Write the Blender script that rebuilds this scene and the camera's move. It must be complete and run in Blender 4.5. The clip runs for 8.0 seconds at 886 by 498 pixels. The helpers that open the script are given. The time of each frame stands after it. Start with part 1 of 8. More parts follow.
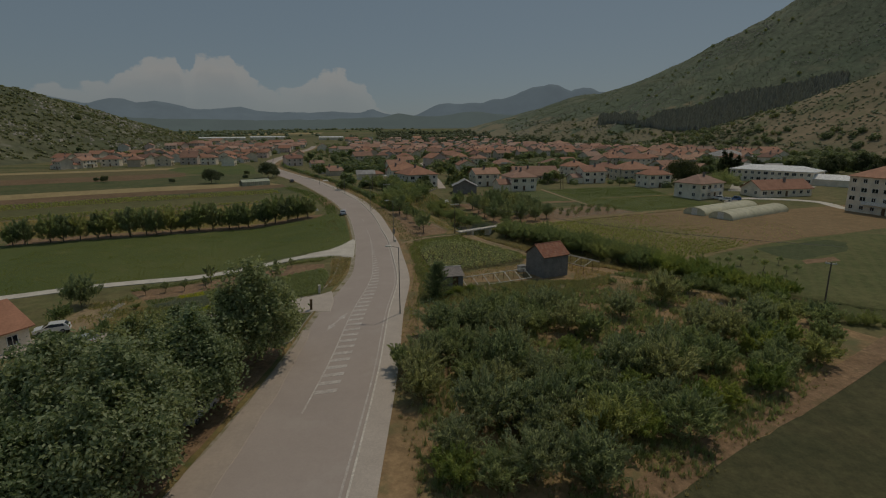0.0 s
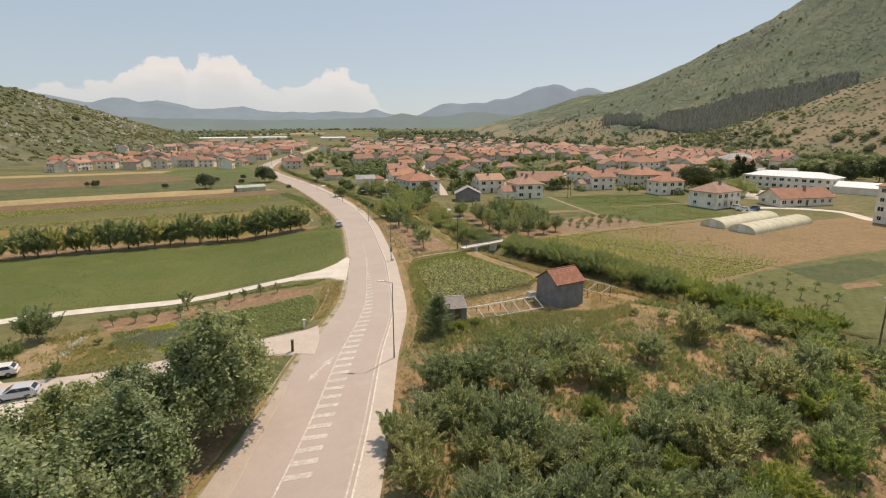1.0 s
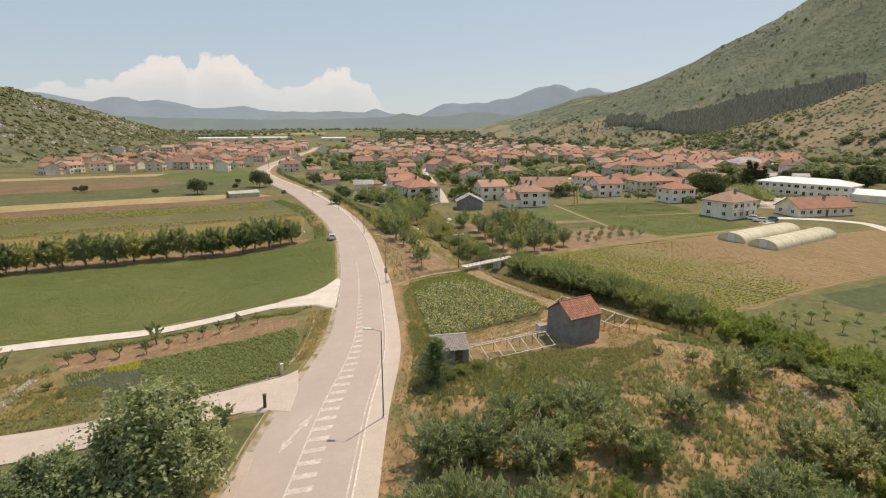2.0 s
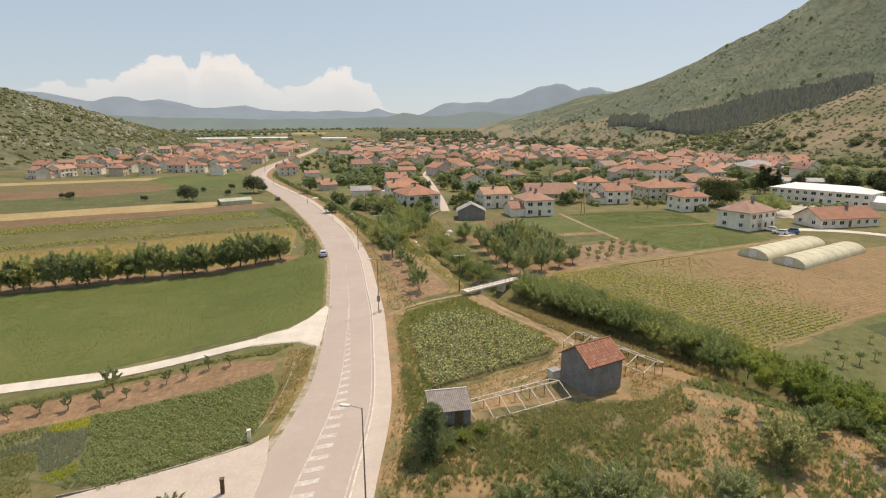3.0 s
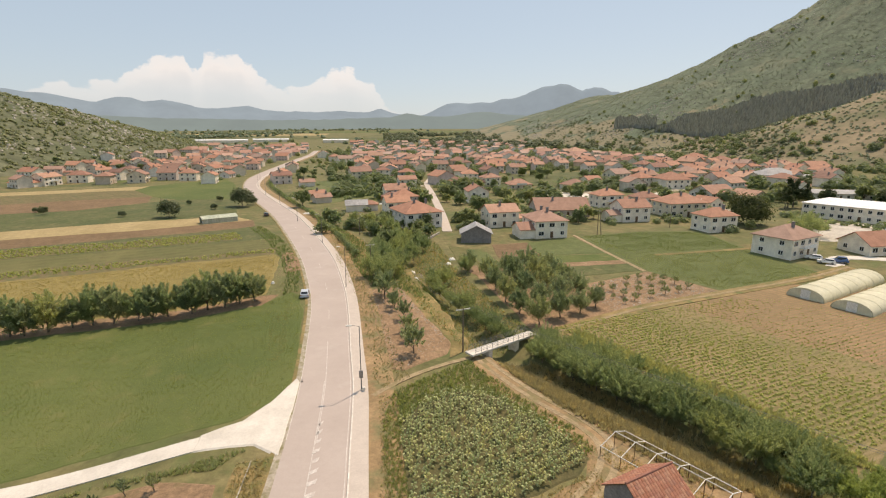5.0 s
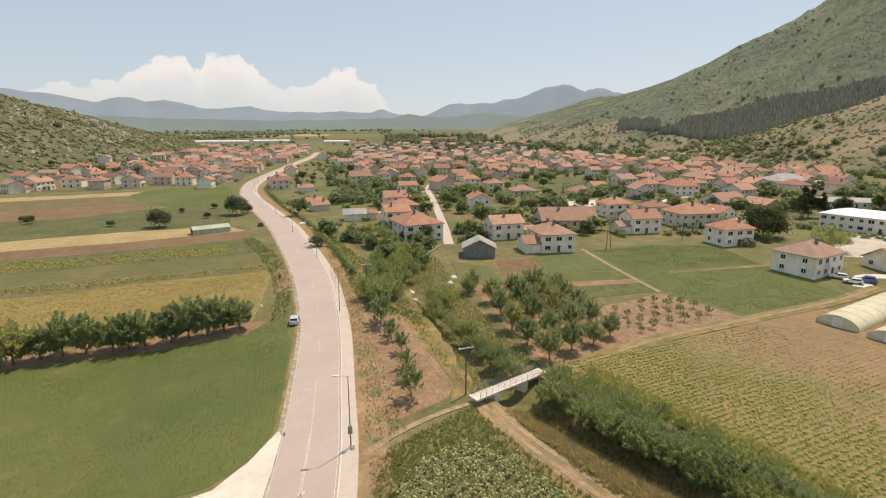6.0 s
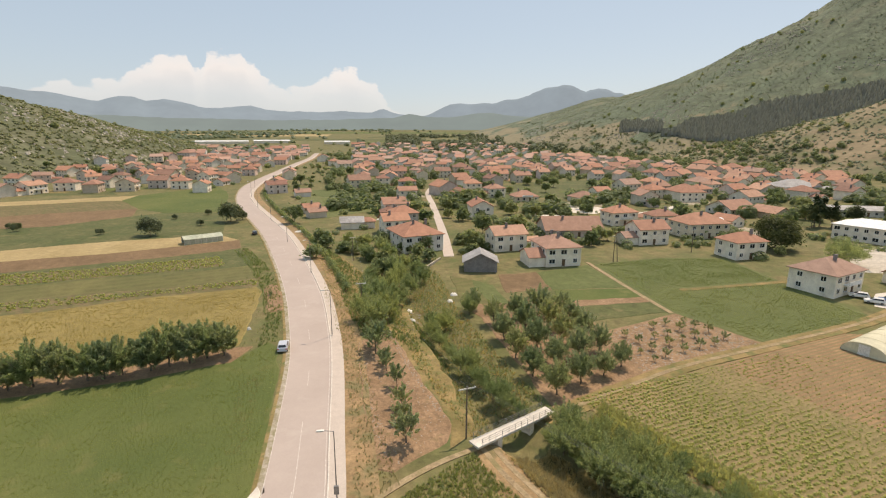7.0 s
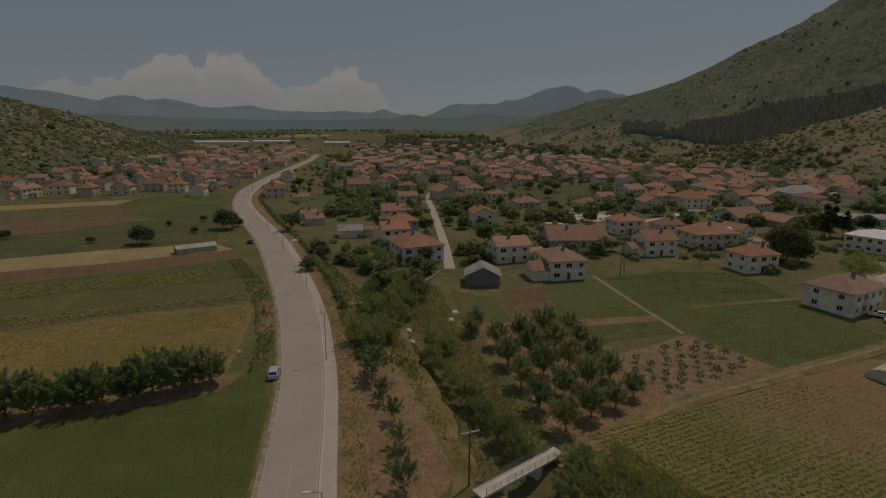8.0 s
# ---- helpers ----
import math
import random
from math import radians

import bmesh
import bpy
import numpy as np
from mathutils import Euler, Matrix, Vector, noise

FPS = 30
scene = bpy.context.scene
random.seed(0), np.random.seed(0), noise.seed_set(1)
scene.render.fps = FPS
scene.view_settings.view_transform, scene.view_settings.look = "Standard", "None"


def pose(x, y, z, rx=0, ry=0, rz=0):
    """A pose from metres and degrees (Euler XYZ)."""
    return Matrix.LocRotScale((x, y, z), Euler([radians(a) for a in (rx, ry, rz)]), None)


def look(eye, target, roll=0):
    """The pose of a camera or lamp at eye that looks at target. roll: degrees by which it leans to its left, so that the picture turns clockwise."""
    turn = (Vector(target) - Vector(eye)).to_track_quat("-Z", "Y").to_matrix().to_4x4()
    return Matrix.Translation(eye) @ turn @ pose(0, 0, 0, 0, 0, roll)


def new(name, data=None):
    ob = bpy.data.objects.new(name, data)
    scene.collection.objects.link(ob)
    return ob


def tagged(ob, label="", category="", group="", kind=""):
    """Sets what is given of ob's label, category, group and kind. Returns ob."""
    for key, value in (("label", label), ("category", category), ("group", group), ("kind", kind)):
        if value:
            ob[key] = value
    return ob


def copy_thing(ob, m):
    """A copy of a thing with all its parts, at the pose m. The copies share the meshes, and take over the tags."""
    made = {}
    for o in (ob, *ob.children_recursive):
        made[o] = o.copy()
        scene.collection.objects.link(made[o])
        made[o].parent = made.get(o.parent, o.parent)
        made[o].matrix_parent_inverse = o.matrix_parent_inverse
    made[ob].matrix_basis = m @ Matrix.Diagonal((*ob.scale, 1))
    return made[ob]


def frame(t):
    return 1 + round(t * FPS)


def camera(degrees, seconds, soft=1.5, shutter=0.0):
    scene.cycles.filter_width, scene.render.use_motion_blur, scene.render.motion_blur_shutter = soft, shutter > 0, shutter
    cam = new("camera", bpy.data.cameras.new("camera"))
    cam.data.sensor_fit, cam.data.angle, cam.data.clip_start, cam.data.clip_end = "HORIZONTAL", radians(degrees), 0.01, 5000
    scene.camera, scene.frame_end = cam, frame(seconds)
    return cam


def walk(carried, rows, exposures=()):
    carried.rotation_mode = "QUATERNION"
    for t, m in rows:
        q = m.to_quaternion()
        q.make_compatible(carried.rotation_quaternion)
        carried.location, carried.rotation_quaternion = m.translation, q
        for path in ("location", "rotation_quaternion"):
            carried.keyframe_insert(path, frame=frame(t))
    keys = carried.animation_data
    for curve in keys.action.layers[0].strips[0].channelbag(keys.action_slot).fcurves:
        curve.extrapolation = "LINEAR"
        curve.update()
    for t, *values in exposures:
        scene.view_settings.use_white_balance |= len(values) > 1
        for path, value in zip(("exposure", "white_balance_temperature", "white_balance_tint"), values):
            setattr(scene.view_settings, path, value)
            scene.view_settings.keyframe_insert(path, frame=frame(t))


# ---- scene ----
cam = camera(82.0, 8.0, soft=1.15)
PATH = [
    (0, (1.162, 18.109, 24.011), (1.09, 20.057, 23.566), -0.3),
    (0.5, (1.081, 22.894, 24.921), (1.004, 24.842, 24.476), -0.2),
    (1, (1.005, 27.973, 25.939), (0.923, 29.921, 25.493), -0.2),
    (1.5, (0.917, 32.731, 26.807), (0.833, 34.678, 26.361), -0.1),
    (3, (0.84, 48.018, 30.104), (0.748, 49.965, 29.654), -0.1),
    (3.5, (0.861, 52.84, 31.061), (0.765, 54.786, 30.61), -0.1),
    (4, (0.753, 57.809, 32.183), (0.654, 59.756, 31.733), -0.1),
    (4.5, (0.607, 62.469, 33.152), (0.506, 64.415, 32.702), -0.1),
    (6, (0.006, 76.456, 36.819), (-0.104, 78.402, 36.37), 0.0),
    (6.5, (-0.093, 80.156, 37.937), (-0.204, 82.101, 37.489), 0.1),
    (7, (-0.199, 83.766, 39.297), (-0.311, 85.712, 38.847), 0.2),
    (7.5, (-0.447, 86.897, 40.415), (-0.558, 88.843, 39.965), 0.2),
    (8, (-0.714, 89.946, 41.659), (-0.827, 91.892, 41.209), 0.4),
]
KELVIN, TINT = 8300, 19
BASE = 0.25
STOPS = [(0, -1.9), (0.3, -1.12), (0.6, -0.53), (0.9, -0.1), (1.7, -0.08), (3.0, -0.01), (4.0, 0.04), (7.0, 0.06), (7.2, -0.2), (7.5, -0.74), (7.8, -1.48), (8.0, -2.0)]
EXPOSURES = [(t, s + BASE, KELVIN - 700 * max(0, 1 - t / 0.8), TINT - 8 * max(0, 1 - t / 0.8)) for t, s in STOPS]
walk(cam, [(t, look(e, g, r)) for t, e, g, r in PATH], EXPOSURES)

# ---- light ----
SUN_WAY = Vector((0.58, 0.81, 0.0)).normalized() * math.cos(radians(62)) + Vector((0, 0, math.sin(radians(62))))
world = bpy.data.worlds.new("sky")
scene.world = world
world.use_nodes = True
wn = world.node_tree
sky = wn.nodes.new("ShaderNodeTexSky")
sky.sky_type = "NISHITA"
sky.sun_disc = False
sky.sun_elevation = radians(62)
sky.sun_rotation = radians(35.6)
sky.altitude = 300
sky.air_density = 1.0
sky.dust_density = 0.8
sky.ozone_density = 1.0
pale = wn.nodes.new("ShaderNodeHueSaturation")
pale.inputs["Saturation"].default_value = 0.85
wn.links.new(sky.outputs[0], pale.inputs["Color"])
even = wn.nodes.new("ShaderNodeMix")
even.data_type = "RGBA"
even.inputs[0].default_value = 0.7
even.inputs[7].default_value = (2.25, 3.58, 5.05, 1)
wn.links.new(pale.outputs[0], even.inputs[6])
wn.links.new(even.outputs[2], wn.nodes["Background"].inputs[0])
wn.nodes["Background"].inputs[1].default_value = 0.13
sun_data = bpy.data.lights.new("sun", "SUN")
sun_data.energy = 3.0
sun_data.angle = radians(0.55)
sun_data.color = (1.0, 0.95, 0.86)
sun = new("sun", sun_data)
sun.matrix_world = look(SUN_WAY * 200, (0, 0, 0))


# ---- materials ----
def nodes_of(name):
    m = bpy.data.materials.new(name)
    m.use_nodes = True
    nt = m.node_tree
    return m, nt, nt.nodes["Principled BSDF"]


def noise_node(nt, coord, scale, detail=4.0, rough=0.6):
    n = nt.nodes.new("ShaderNodeTexNoise")
    n.inputs["Scale"].default_value = scale
    n.inputs["Detail"].default_value = detail
    n.inputs["Roughness"].default_value = rough
    nt.links.new(coord, n.inputs["Vector"])
    return n.outputs["Fac"]


def ramp_node(nt, fac, stops):
    r = nt.nodes.new("ShaderNodeValToRGB")
    e = r.color_ramp.elements
    while len(e) < len(stops):
        e.new(0.5)
    for i, (p, c) in enumerate(stops):
        e[i].position, e[i].color = p, (*c, 1)
    nt.links.new(fac, r.inputs[0])
    return r.outputs[0]


def mix_node(nt, fac, a, b, mode="MIX"):
    n = nt.nodes.new("ShaderNodeMix")
    n.data_type, n.blend_type = "RGBA", mode
    for key, v in ((0, fac), (6, a), (7, b)):
        if isinstance(v, (int, float)):
            n.inputs[key].default_value = v
        elif isinstance(v, tuple):
            n.inputs[key].default_value = (*v, 1)
        else:
            nt.links.new(v, n.inputs[key])
    return n.outputs[2]


def surface(name, dark, light, scale=0.3, fine=4.0, rough=0.9, bump=0.25, patch=None, rows=None, metal=0.0, spread=0.18, fine_mix=0.5, shine=0.25, mottle=1.6, deep=0.74):
    """A weathered surface: two colours mixed by noise at two scales; patch: (colour, scale, threshold); rows: (angle, spacing, colour, strength)."""
    m, nt, p = nodes_of(name)
    co = nt.nodes.new("ShaderNodeTexCoord").outputs["Object"]
    big = noise_node(nt, co, scale, 3.0)
    col = ramp_node(nt, big, [(0.5 - spread, dark), (0.5 + spread, light)])
    small = noise_node(nt, co, fine, 5.0, 0.7)
    shade = ramp_node(nt, small, [(0.3, (0.62, 0.62, 0.62)), (0.7, (1.25, 1.25, 1.25))])
    col = mix_node(nt, fine_mix, col, mix_node(nt, 1.0, col, shade, "MULTIPLY"))
    mid = ramp_node(nt, noise_node(nt, co, (scale * fine) ** 0.5 * 1.3, 6.0, 0.72), [(0.33, (deep,) * 3), (0.66, (1.2, 1.2, 1.2))])
    col = mix_node(nt, min(1.0, fine_mix * mottle), col, mix_node(nt, 1.0, col, mid, "MULTIPLY"))
    if patch:
        c, s, t = patch
        f = ramp_node(nt, noise_node(nt, co, s, 6.0, 0.65), [(t - 0.05, (0, 0, 0)), (t + 0.14, (1, 1, 1))])
        col = mix_node(nt, f, col, c)
    if rows:
        angle, spacing, c, strength = rows
        mp = nt.nodes.new("ShaderNodeMapping")
        mp.inputs["Rotation"].default_value = (0, 0, radians(angle))
        nt.links.new(co, mp.inputs["Vector"])
        w = nt.nodes.new("ShaderNodeTexWave")
        w.inputs["Scale"].default_value = 0.314 / spacing
        w.inputs["Distortion"].default_value = 0.9
        w.inputs["Detail"].default_value = 2.0
        w.inputs["Detail Scale"].default_value = 3.0
        nt.links.new(mp.outputs[0], w.inputs["Vector"])
        f = ramp_node(nt, w.outputs["Fac"], [(0.45, (0, 0, 0)), (0.75, (strength,) * 3)])
        col = mix_node(nt, f, col, c)
    nt.links.new(col, p.inputs["Base Color"])
    p.inputs["Roughness"].default_value = rough
    p.inputs["Metallic"].default_value = metal
    p.inputs["Specular IOR Level"].default_value = shine
    if bump:
        b = nt.nodes.new("ShaderNodeBump")
        b.inputs["Strength"].default_value = bump
        b.inputs["Distance"].default_value = 0.1
        nt.links.new(small, b.inputs["Height"])
        nt.links.new(b.outputs[0], p.inputs["Normal"])
    return m


def leafy(name, dark, light, glow=0.35, rough=0.6):
    """Leaves: each leaf its own shade, each plant a little different, light coming through."""
    m, nt, p = nodes_of(name)
    geo = nt.nodes.new("ShaderNodeNewGeometry").outputs["Random Per Island"]
    obj = nt.nodes.new("ShaderNodeObjectInfo").outputs["Random"]
    col = ramp_node(nt, geo, [(0.0, dark), (1.0, light)])
    tint = ramp_node(nt, obj, [(0.0, (0.72, 0.8, 0.75)), (0.6, (1.0, 1.0, 1.0)), (1.0, (1.14, 1.06, 0.9))])
    col = mix_node(nt, 1.0, col, tint, "MULTIPLY")
    nt.links.new(col, p.inputs["Base Color"])
    p.inputs["Roughness"].default_value = rough
    p.inputs["Specular IOR Level"].default_value = 0.3
    tr = nt.nodes.new("ShaderNodeBsdfTranslucent")
    nt.links.new(mix_node(nt, 1.0, col, (1.5, 1.45, 1.0), "MULTIPLY"), tr.inputs["Color"])
    mx = nt.nodes.new("ShaderNodeMixShader")
    mx.inputs[0].default_value = glow
    nt.links.new(p.outputs[0], mx.inputs[1])
    nt.links.new(tr.outputs[0], mx.inputs[2])
    nt.links.new(mx.outputs[0], nt.nodes["Material Output"].inputs[0])
    return m


def varied(name, tints, rough=0.8, scale=0.6, fine=5.0, bump=0.1, shine=0.3):
    """A paint or clay that differs from object to object by Object Info's Random."""
    m, nt, p = nodes_of(name)
    co = nt.nodes.new("ShaderNodeTexCoord").outputs["Object"]
    rnd = nt.nodes.new("ShaderNodeObjectInfo").outputs["Random"]
    n = len(tints)
    col = ramp_node(nt, rnd, [(i / max(1, n - 1), c) for i, c in enumerate(tints)])
    stain = ramp_node(nt, noise_node(nt, co, scale, 5.0, 0.65), [(0.3, (0.72, 0.7, 0.68)), (0.65, (1.08, 1.08, 1.08))])
    col = mix_node(nt, 0.8, col, mix_node(nt, 1.0, col, stain, "MULTIPLY"))
    small = noise_node(nt, co, fine, 4.0, 0.7)
    grain = ramp_node(nt, small, [(0.3, (0.8, 0.8, 0.8)), (0.7, (1.15, 1.15, 1.15))])
    col = mix_node(nt, 0.6, col, mix_node(nt, 1.0, col, grain, "MULTIPLY"))
    nt.links.new(col, p.inputs["Base Color"])
    p.inputs["Roughness"].default_value = rough
    p.inputs["Specular IOR Level"].default_value = shine
    b = nt.nodes.new("ShaderNodeBump")
    b.inputs["Strength"].default_value = bump
    b.inputs["Distance"].default_value = 0.05
    nt.links.new(small, b.inputs["Height"])
    nt.links.new(b.outputs[0], p.inputs["Normal"])
    return m


M_GROUND = surface("rough_grass", (0.125, 0.135, 0.052), (0.235, 0.19, 0.09), 0.07, 1.6, bump=0.5, deep=0.6, patch=((0.11, 0.135, 0.046), 0.22, 0.56))
M_VERGE = surface("dry_verge_grass", (0.195, 0.152, 0.06), (0.34, 0.24, 0.11), 0.16, 2.2, bump=0.5, patch=((0.11, 0.135, 0.045), 0.4, 0.54))
M_TAN = surface("dry_orchard_ground", (0.265, 0.18, 0.092), (0.41, 0.268, 0.145), 0.14, 2.2, bump=0.6, deep=0.6, patch=((0.16, 0.16, 0.075), 0.22, 0.54))
M_ALFALFA = surface("alfalfa", (0.085, 0.118, 0.033), (0.132, 0.15, 0.047), 0.03, 7.0, bump=0.5, mottle=0.8, deep=0.8, patch=((0.165, 0.165, 0.06), 0.22, 0.6))
M_MEADOW = surface("meadow", (0.085, 0.11, 0.04), (0.14, 0.14, 0.058), 0.08, 2.0, bump=0.5, deep=0.6, patch=((0.2, 0.17, 0.08), 0.2, 0.6))
M_GREENCROP = surface("green_crop", (0.098, 0.132, 0.044), (0.135, 0.16, 0.058), 0.06, 2.5, bump=0.6, deep=0.62, rows=(62, 0.9, (0.14, 0.145, 0.06), 0.5))
M_OLIVE = surface("olive_field", (0.115, 0.12, 0.044), (0.16, 0.15, 0.058), 0.05, 1.5, bump=0.4, rows=(66, 3.1, (0.18, 0.155, 0.07), 0.35))
M_BROWNOLIVE = surface("brown_olive_field", (0.17, 0.135, 0.066), (0.24, 0.18, 0.092), 0.12, 1.2, bump=0.4, deep=0.5, patch=((0.115, 0.125, 0.048), 0.5, 0.5))
M_WHEAT = surface("ripe_wheat", (0.235, 0.185, 0.062), (0.29, 0.225, 0.085), 0.06, 2.5, bump=0.5, deep=0.66)
M_STUBBLE = surface("pale_stubble", (0.33, 0.25, 0.12), (0.43, 0.33, 0.17), 0.08, 2.0, bump=0.4)
M_PLOUGH = surface("ploughed_soil", (0.19, 0.125, 0.068), (0.27, 0.175, 0.098), 0.08, 3.0, bump=0.7, deep=0.6, rows=(66, 1.1, (0.155, 0.1, 0.055), 0.5))
M_SOIL = surface("orchard_soil", (0.262, 0.165, 0.095), (0.385, 0.248, 0.15), 0.3, 3.5, bump=0.9, deep=0.5, patch=((0.16, 0.135, 0.06), 0.4, 0.62), rows=(-24, 0.8, (0.21, 0.14, 0.08), 0.22))
ROW_ANGLE = 27
M_ROWGREEN = surface("row_crop_green", (0.195, 0.17, 0.068), (0.275, 0.205, 0.098), 0.09, 4.0, bump=0.6, deep=0.6, rows=(63, 0.9, (0.3, 0.225, 0.125), 0.55))
M_ROWFIELD = surface("row_crop_soil", (0.28, 0.176, 0.095), (0.355, 0.223, 0.124), 0.05, 3.0, bump=0.6, deep=0.62, rows=(63, 0.9, (0.2, 0.165, 0.08), 0.8))
M_TRACK = surface("dirt_track", (0.32, 0.235, 0.14), (0.42, 0.32, 0.195), 0.5, 4.0, bump=0.5, deep=0.6, patch=((0.22, 0.185, 0.085), 0.45, 0.54))
M_CONCRETE = surface("pale_concrete", (0.58, 0.53, 0.46), (0.7, 0.65, 0.57), 0.4, 5.0, bump=0.15, fine_mix=0.35, mottle=0.5)
M_ASPHALT = surface("worn_pale_asphalt", (0.422, 0.352, 0.31), (0.456, 0.382, 0.338), 0.12, 6.0, rough=0.85, bump=0.02, fine_mix=0.12, mottle=0.8, patch=((0.475, 0.41, 0.365), 0.2, 0.6))
M_PAVING = surface("pavement_slabs", (0.5, 0.43, 0.372), (0.56, 0.485, 0.42), 0.5, 6.0, bump=0.1, fine_mix=0.35, mottle=0.5)
M_KERB = surface("kerb_concrete", (0.62, 0.57, 0.5), (0.74, 0.69, 0.62), 0.6, 6.0, bump=0.1)
M_PAINT = surface("road_paint", (0.54, 0.485, 0.44), (0.64, 0.595, 0.55), 0.8, 5.0, bump=0.05, patch=((0.48, 0.415, 0.37), 1.2, 0.52))
M_GRAVEL = surface("roadside_gravel", (0.34, 0.29, 0.22), (0.48, 0.42, 0.34), 0.4, 5.0, bump=0.4, patch=((0.2, 0.18, 0.08), 0.7, 0.5))
M_HILL = surface("scrub_hillside", (0.105, 0.125, 0.066), (0.17, 0.17, 0.1), 0.014, 0.25, bump=0.6, deep=0.5, patch=((0.34, 0.315, 0.265), 0.03, 0.61))
# bluish green: distance haze is mixed into the slope's own colour
M_HILL_DRY = surface("hazed_green_mountainside", (0.118, 0.158, 0.098), (0.172, 0.198, 0.128), 0.007, 0.25, bump=0.8, mottle=2.0, fine_mix=0.8, deep=0.5, patch=((0.24, 0.22, 0.14), 0.011, 0.6))


def dry_foot(m, colour, low, high):
    """Dry grass on the lower slopes, giving way to green scrub higher up."""
    nt = m.node_tree
    p = nt.nodes["Principled BSDF"]
    old = p.inputs["Base Color"].links[0].from_socket
    co = nt.nodes.new("ShaderNodeTexCoord").outputs["Object"]
    sep = nt.nodes.new("ShaderNodeSeparateXYZ")
    nt.links.new(co, sep.inputs[0])
    rng = nt.nodes.new("ShaderNodeMapRange")
    rng.inputs["From Min"].default_value, rng.inputs["From Max"].default_value = low, high
    rng.inputs["To Min"].default_value, rng.inputs["To Max"].default_value = 0.62, 0.25
    nt.links.new(sep.outputs[2], rng.inputs["Value"])
    patchy = nt.nodes.new("ShaderNodeMath")
    patchy.operation = "ADD"
    nt.links.new(rng.outputs[0], patchy.inputs[0])
    nt.links.new(noise_node(nt, co, 0.011, 6.0, 0.65), patchy.inputs[1])
    fac = ramp_node(nt, patchy.outputs[0], [(0.98, (0, 0, 0)), (1.0, (0.55,) * 3)])
    half = nt.nodes.new("ShaderNodeMath")
    half.operation = "MULTIPLY"
    half.inputs[1].default_value = 1.0
    nt.links.new(fac, half.inputs[0])
    nt.links.new(mix_node(nt, half.outputs[0], old, colour), p.inputs["Base Color"])


dry_foot(M_HILL_DRY, (0.32, 0.245, 0.15), 8, 120)
M_SPUR = surface("dry_hillside", (0.185, 0.162, 0.095), (0.315, 0.238, 0.148), 0.012, 0.2, bump=0.5, mottle=1.3, patch=((0.12, 0.145, 0.065), 0.025, 0.55))
M_BARK = surface("bark", (0.14, 0.11, 0.08), (0.23, 0.185, 0.14), 3.0, 12.0, bump=0.5)
L_BROAD = leafy("broad_leaves", (0.21, 0.25, 0.14), (0.45, 0.49, 0.3), 0.6)
L_FRUIT = leafy("fruit_tree_leaves", (0.185, 0.22, 0.145), (0.42, 0.455, 0.32), 0.6, 0.5)
L_ORCHARD = leafy("orchard_leaves", (0.195, 0.24, 0.135), (0.41, 0.46, 0.285), 0.6)
L_BRIGHT = leafy("bright_hedge_leaves", (0.19, 0.245, 0.085), (0.37, 0.43, 0.17), 0.52)
L_HEDGE = leafy("hedge_leaves", (0.165, 0.215, 0.12), (0.37, 0.425, 0.24), 0.58)
L_GREY = leafy("grey_green_leaves", (0.17, 0.215, 0.135), (0.38, 0.43, 0.285), 0.58)
L_LUSH = leafy("lush_weed_leaves", (0.15, 0.2, 0.085), (0.29, 0.34, 0.155), 0.52)
L_MAQUIS = leafy("maquis_leaves", (0.165, 0.2, 0.122), (0.245, 0.275, 0.165), 0.38)
L_BELT = leafy("tree_belt_leaves", (0.1, 0.13, 0.078), (0.19, 0.22, 0.13), 0.34)
L_DARK = leafy("dark_leaves", (0.04, 0.058, 0.026), (0.1, 0.125, 0.052), 0.35)
# blued like the mountainside, with haze painted into the leaves
L_SCRUB = leafy("hazed_scrub_leaves", (0.185, 0.225, 0.15), (0.27, 0.305, 0.21), 0.36)
# lifted and greyed: distance haze is painted into these needles
L_PINE = leafy("hazed_pine_needles", (0.225, 0.245, 0.245), (0.345, 0.365, 0.37), 0.45)
L_DRY = leafy("dry_grass_blades", (0.29, 0.25, 0.15), (0.5, 0.435, 0.275), 0.5)
L_TALL = leafy("tall_tree_leaves", (0.105, 0.15, 0.07), (0.45, 0.5, 0.3), 0.42, 0.42)
L_FAR = leafy("village_tree_leaves", (0.145, 0.185, 0.095), (0.27, 0.315, 0.175), 0.55)
M_WALL_WHITE = varied("white_render", [(0.86, 0.77, 0.64), (0.9, 0.82, 0.7), (0.87, 0.78, 0.65)], 0.9, 0.35, 4.0)
M_WALL_MIXED = varied("house_render", [(0.72, 0.68, 0.61), (0.8, 0.76, 0.69), (0.6, 0.48, 0.37), (0.78, 0.69, 0.54), (0.56, 0.53, 0.49), (0.72, 0.55, 0.48), (0.82, 0.79, 0.73)], 0.9, 0.35, 4.0)
M_ROOF = varied("clay_tiles", [(0.4, 0.19, 0.125), (0.52, 0.27, 0.175), (0.29, 0.15, 0.11), (0.55, 0.32, 0.22), (0.25, 0.14, 0.105), (0.46, 0.225, 0.145), (0.38, 0.25, 0.195)], 0.8, 0.5, 3.5, 0.3)
M_ROOF_GREY = surface("grey_sheet_roof", (0.3, 0.29, 0.28), (0.42, 0.41, 0.4), 0.3, 3.0, rough=0.6)
M_ROOF_WHITE = surface("white_sheet_roof", (0.76, 0.76, 0.75), (0.86, 0.86, 0.85), 0.3, 3.0, rough=0.5, bump=0.05)
M_BRICKGREY = surface("grey_block_wall", (0.21, 0.195, 0.188), (0.29, 0.272, 0.26), 0.8, 6.0, bump=0.25)
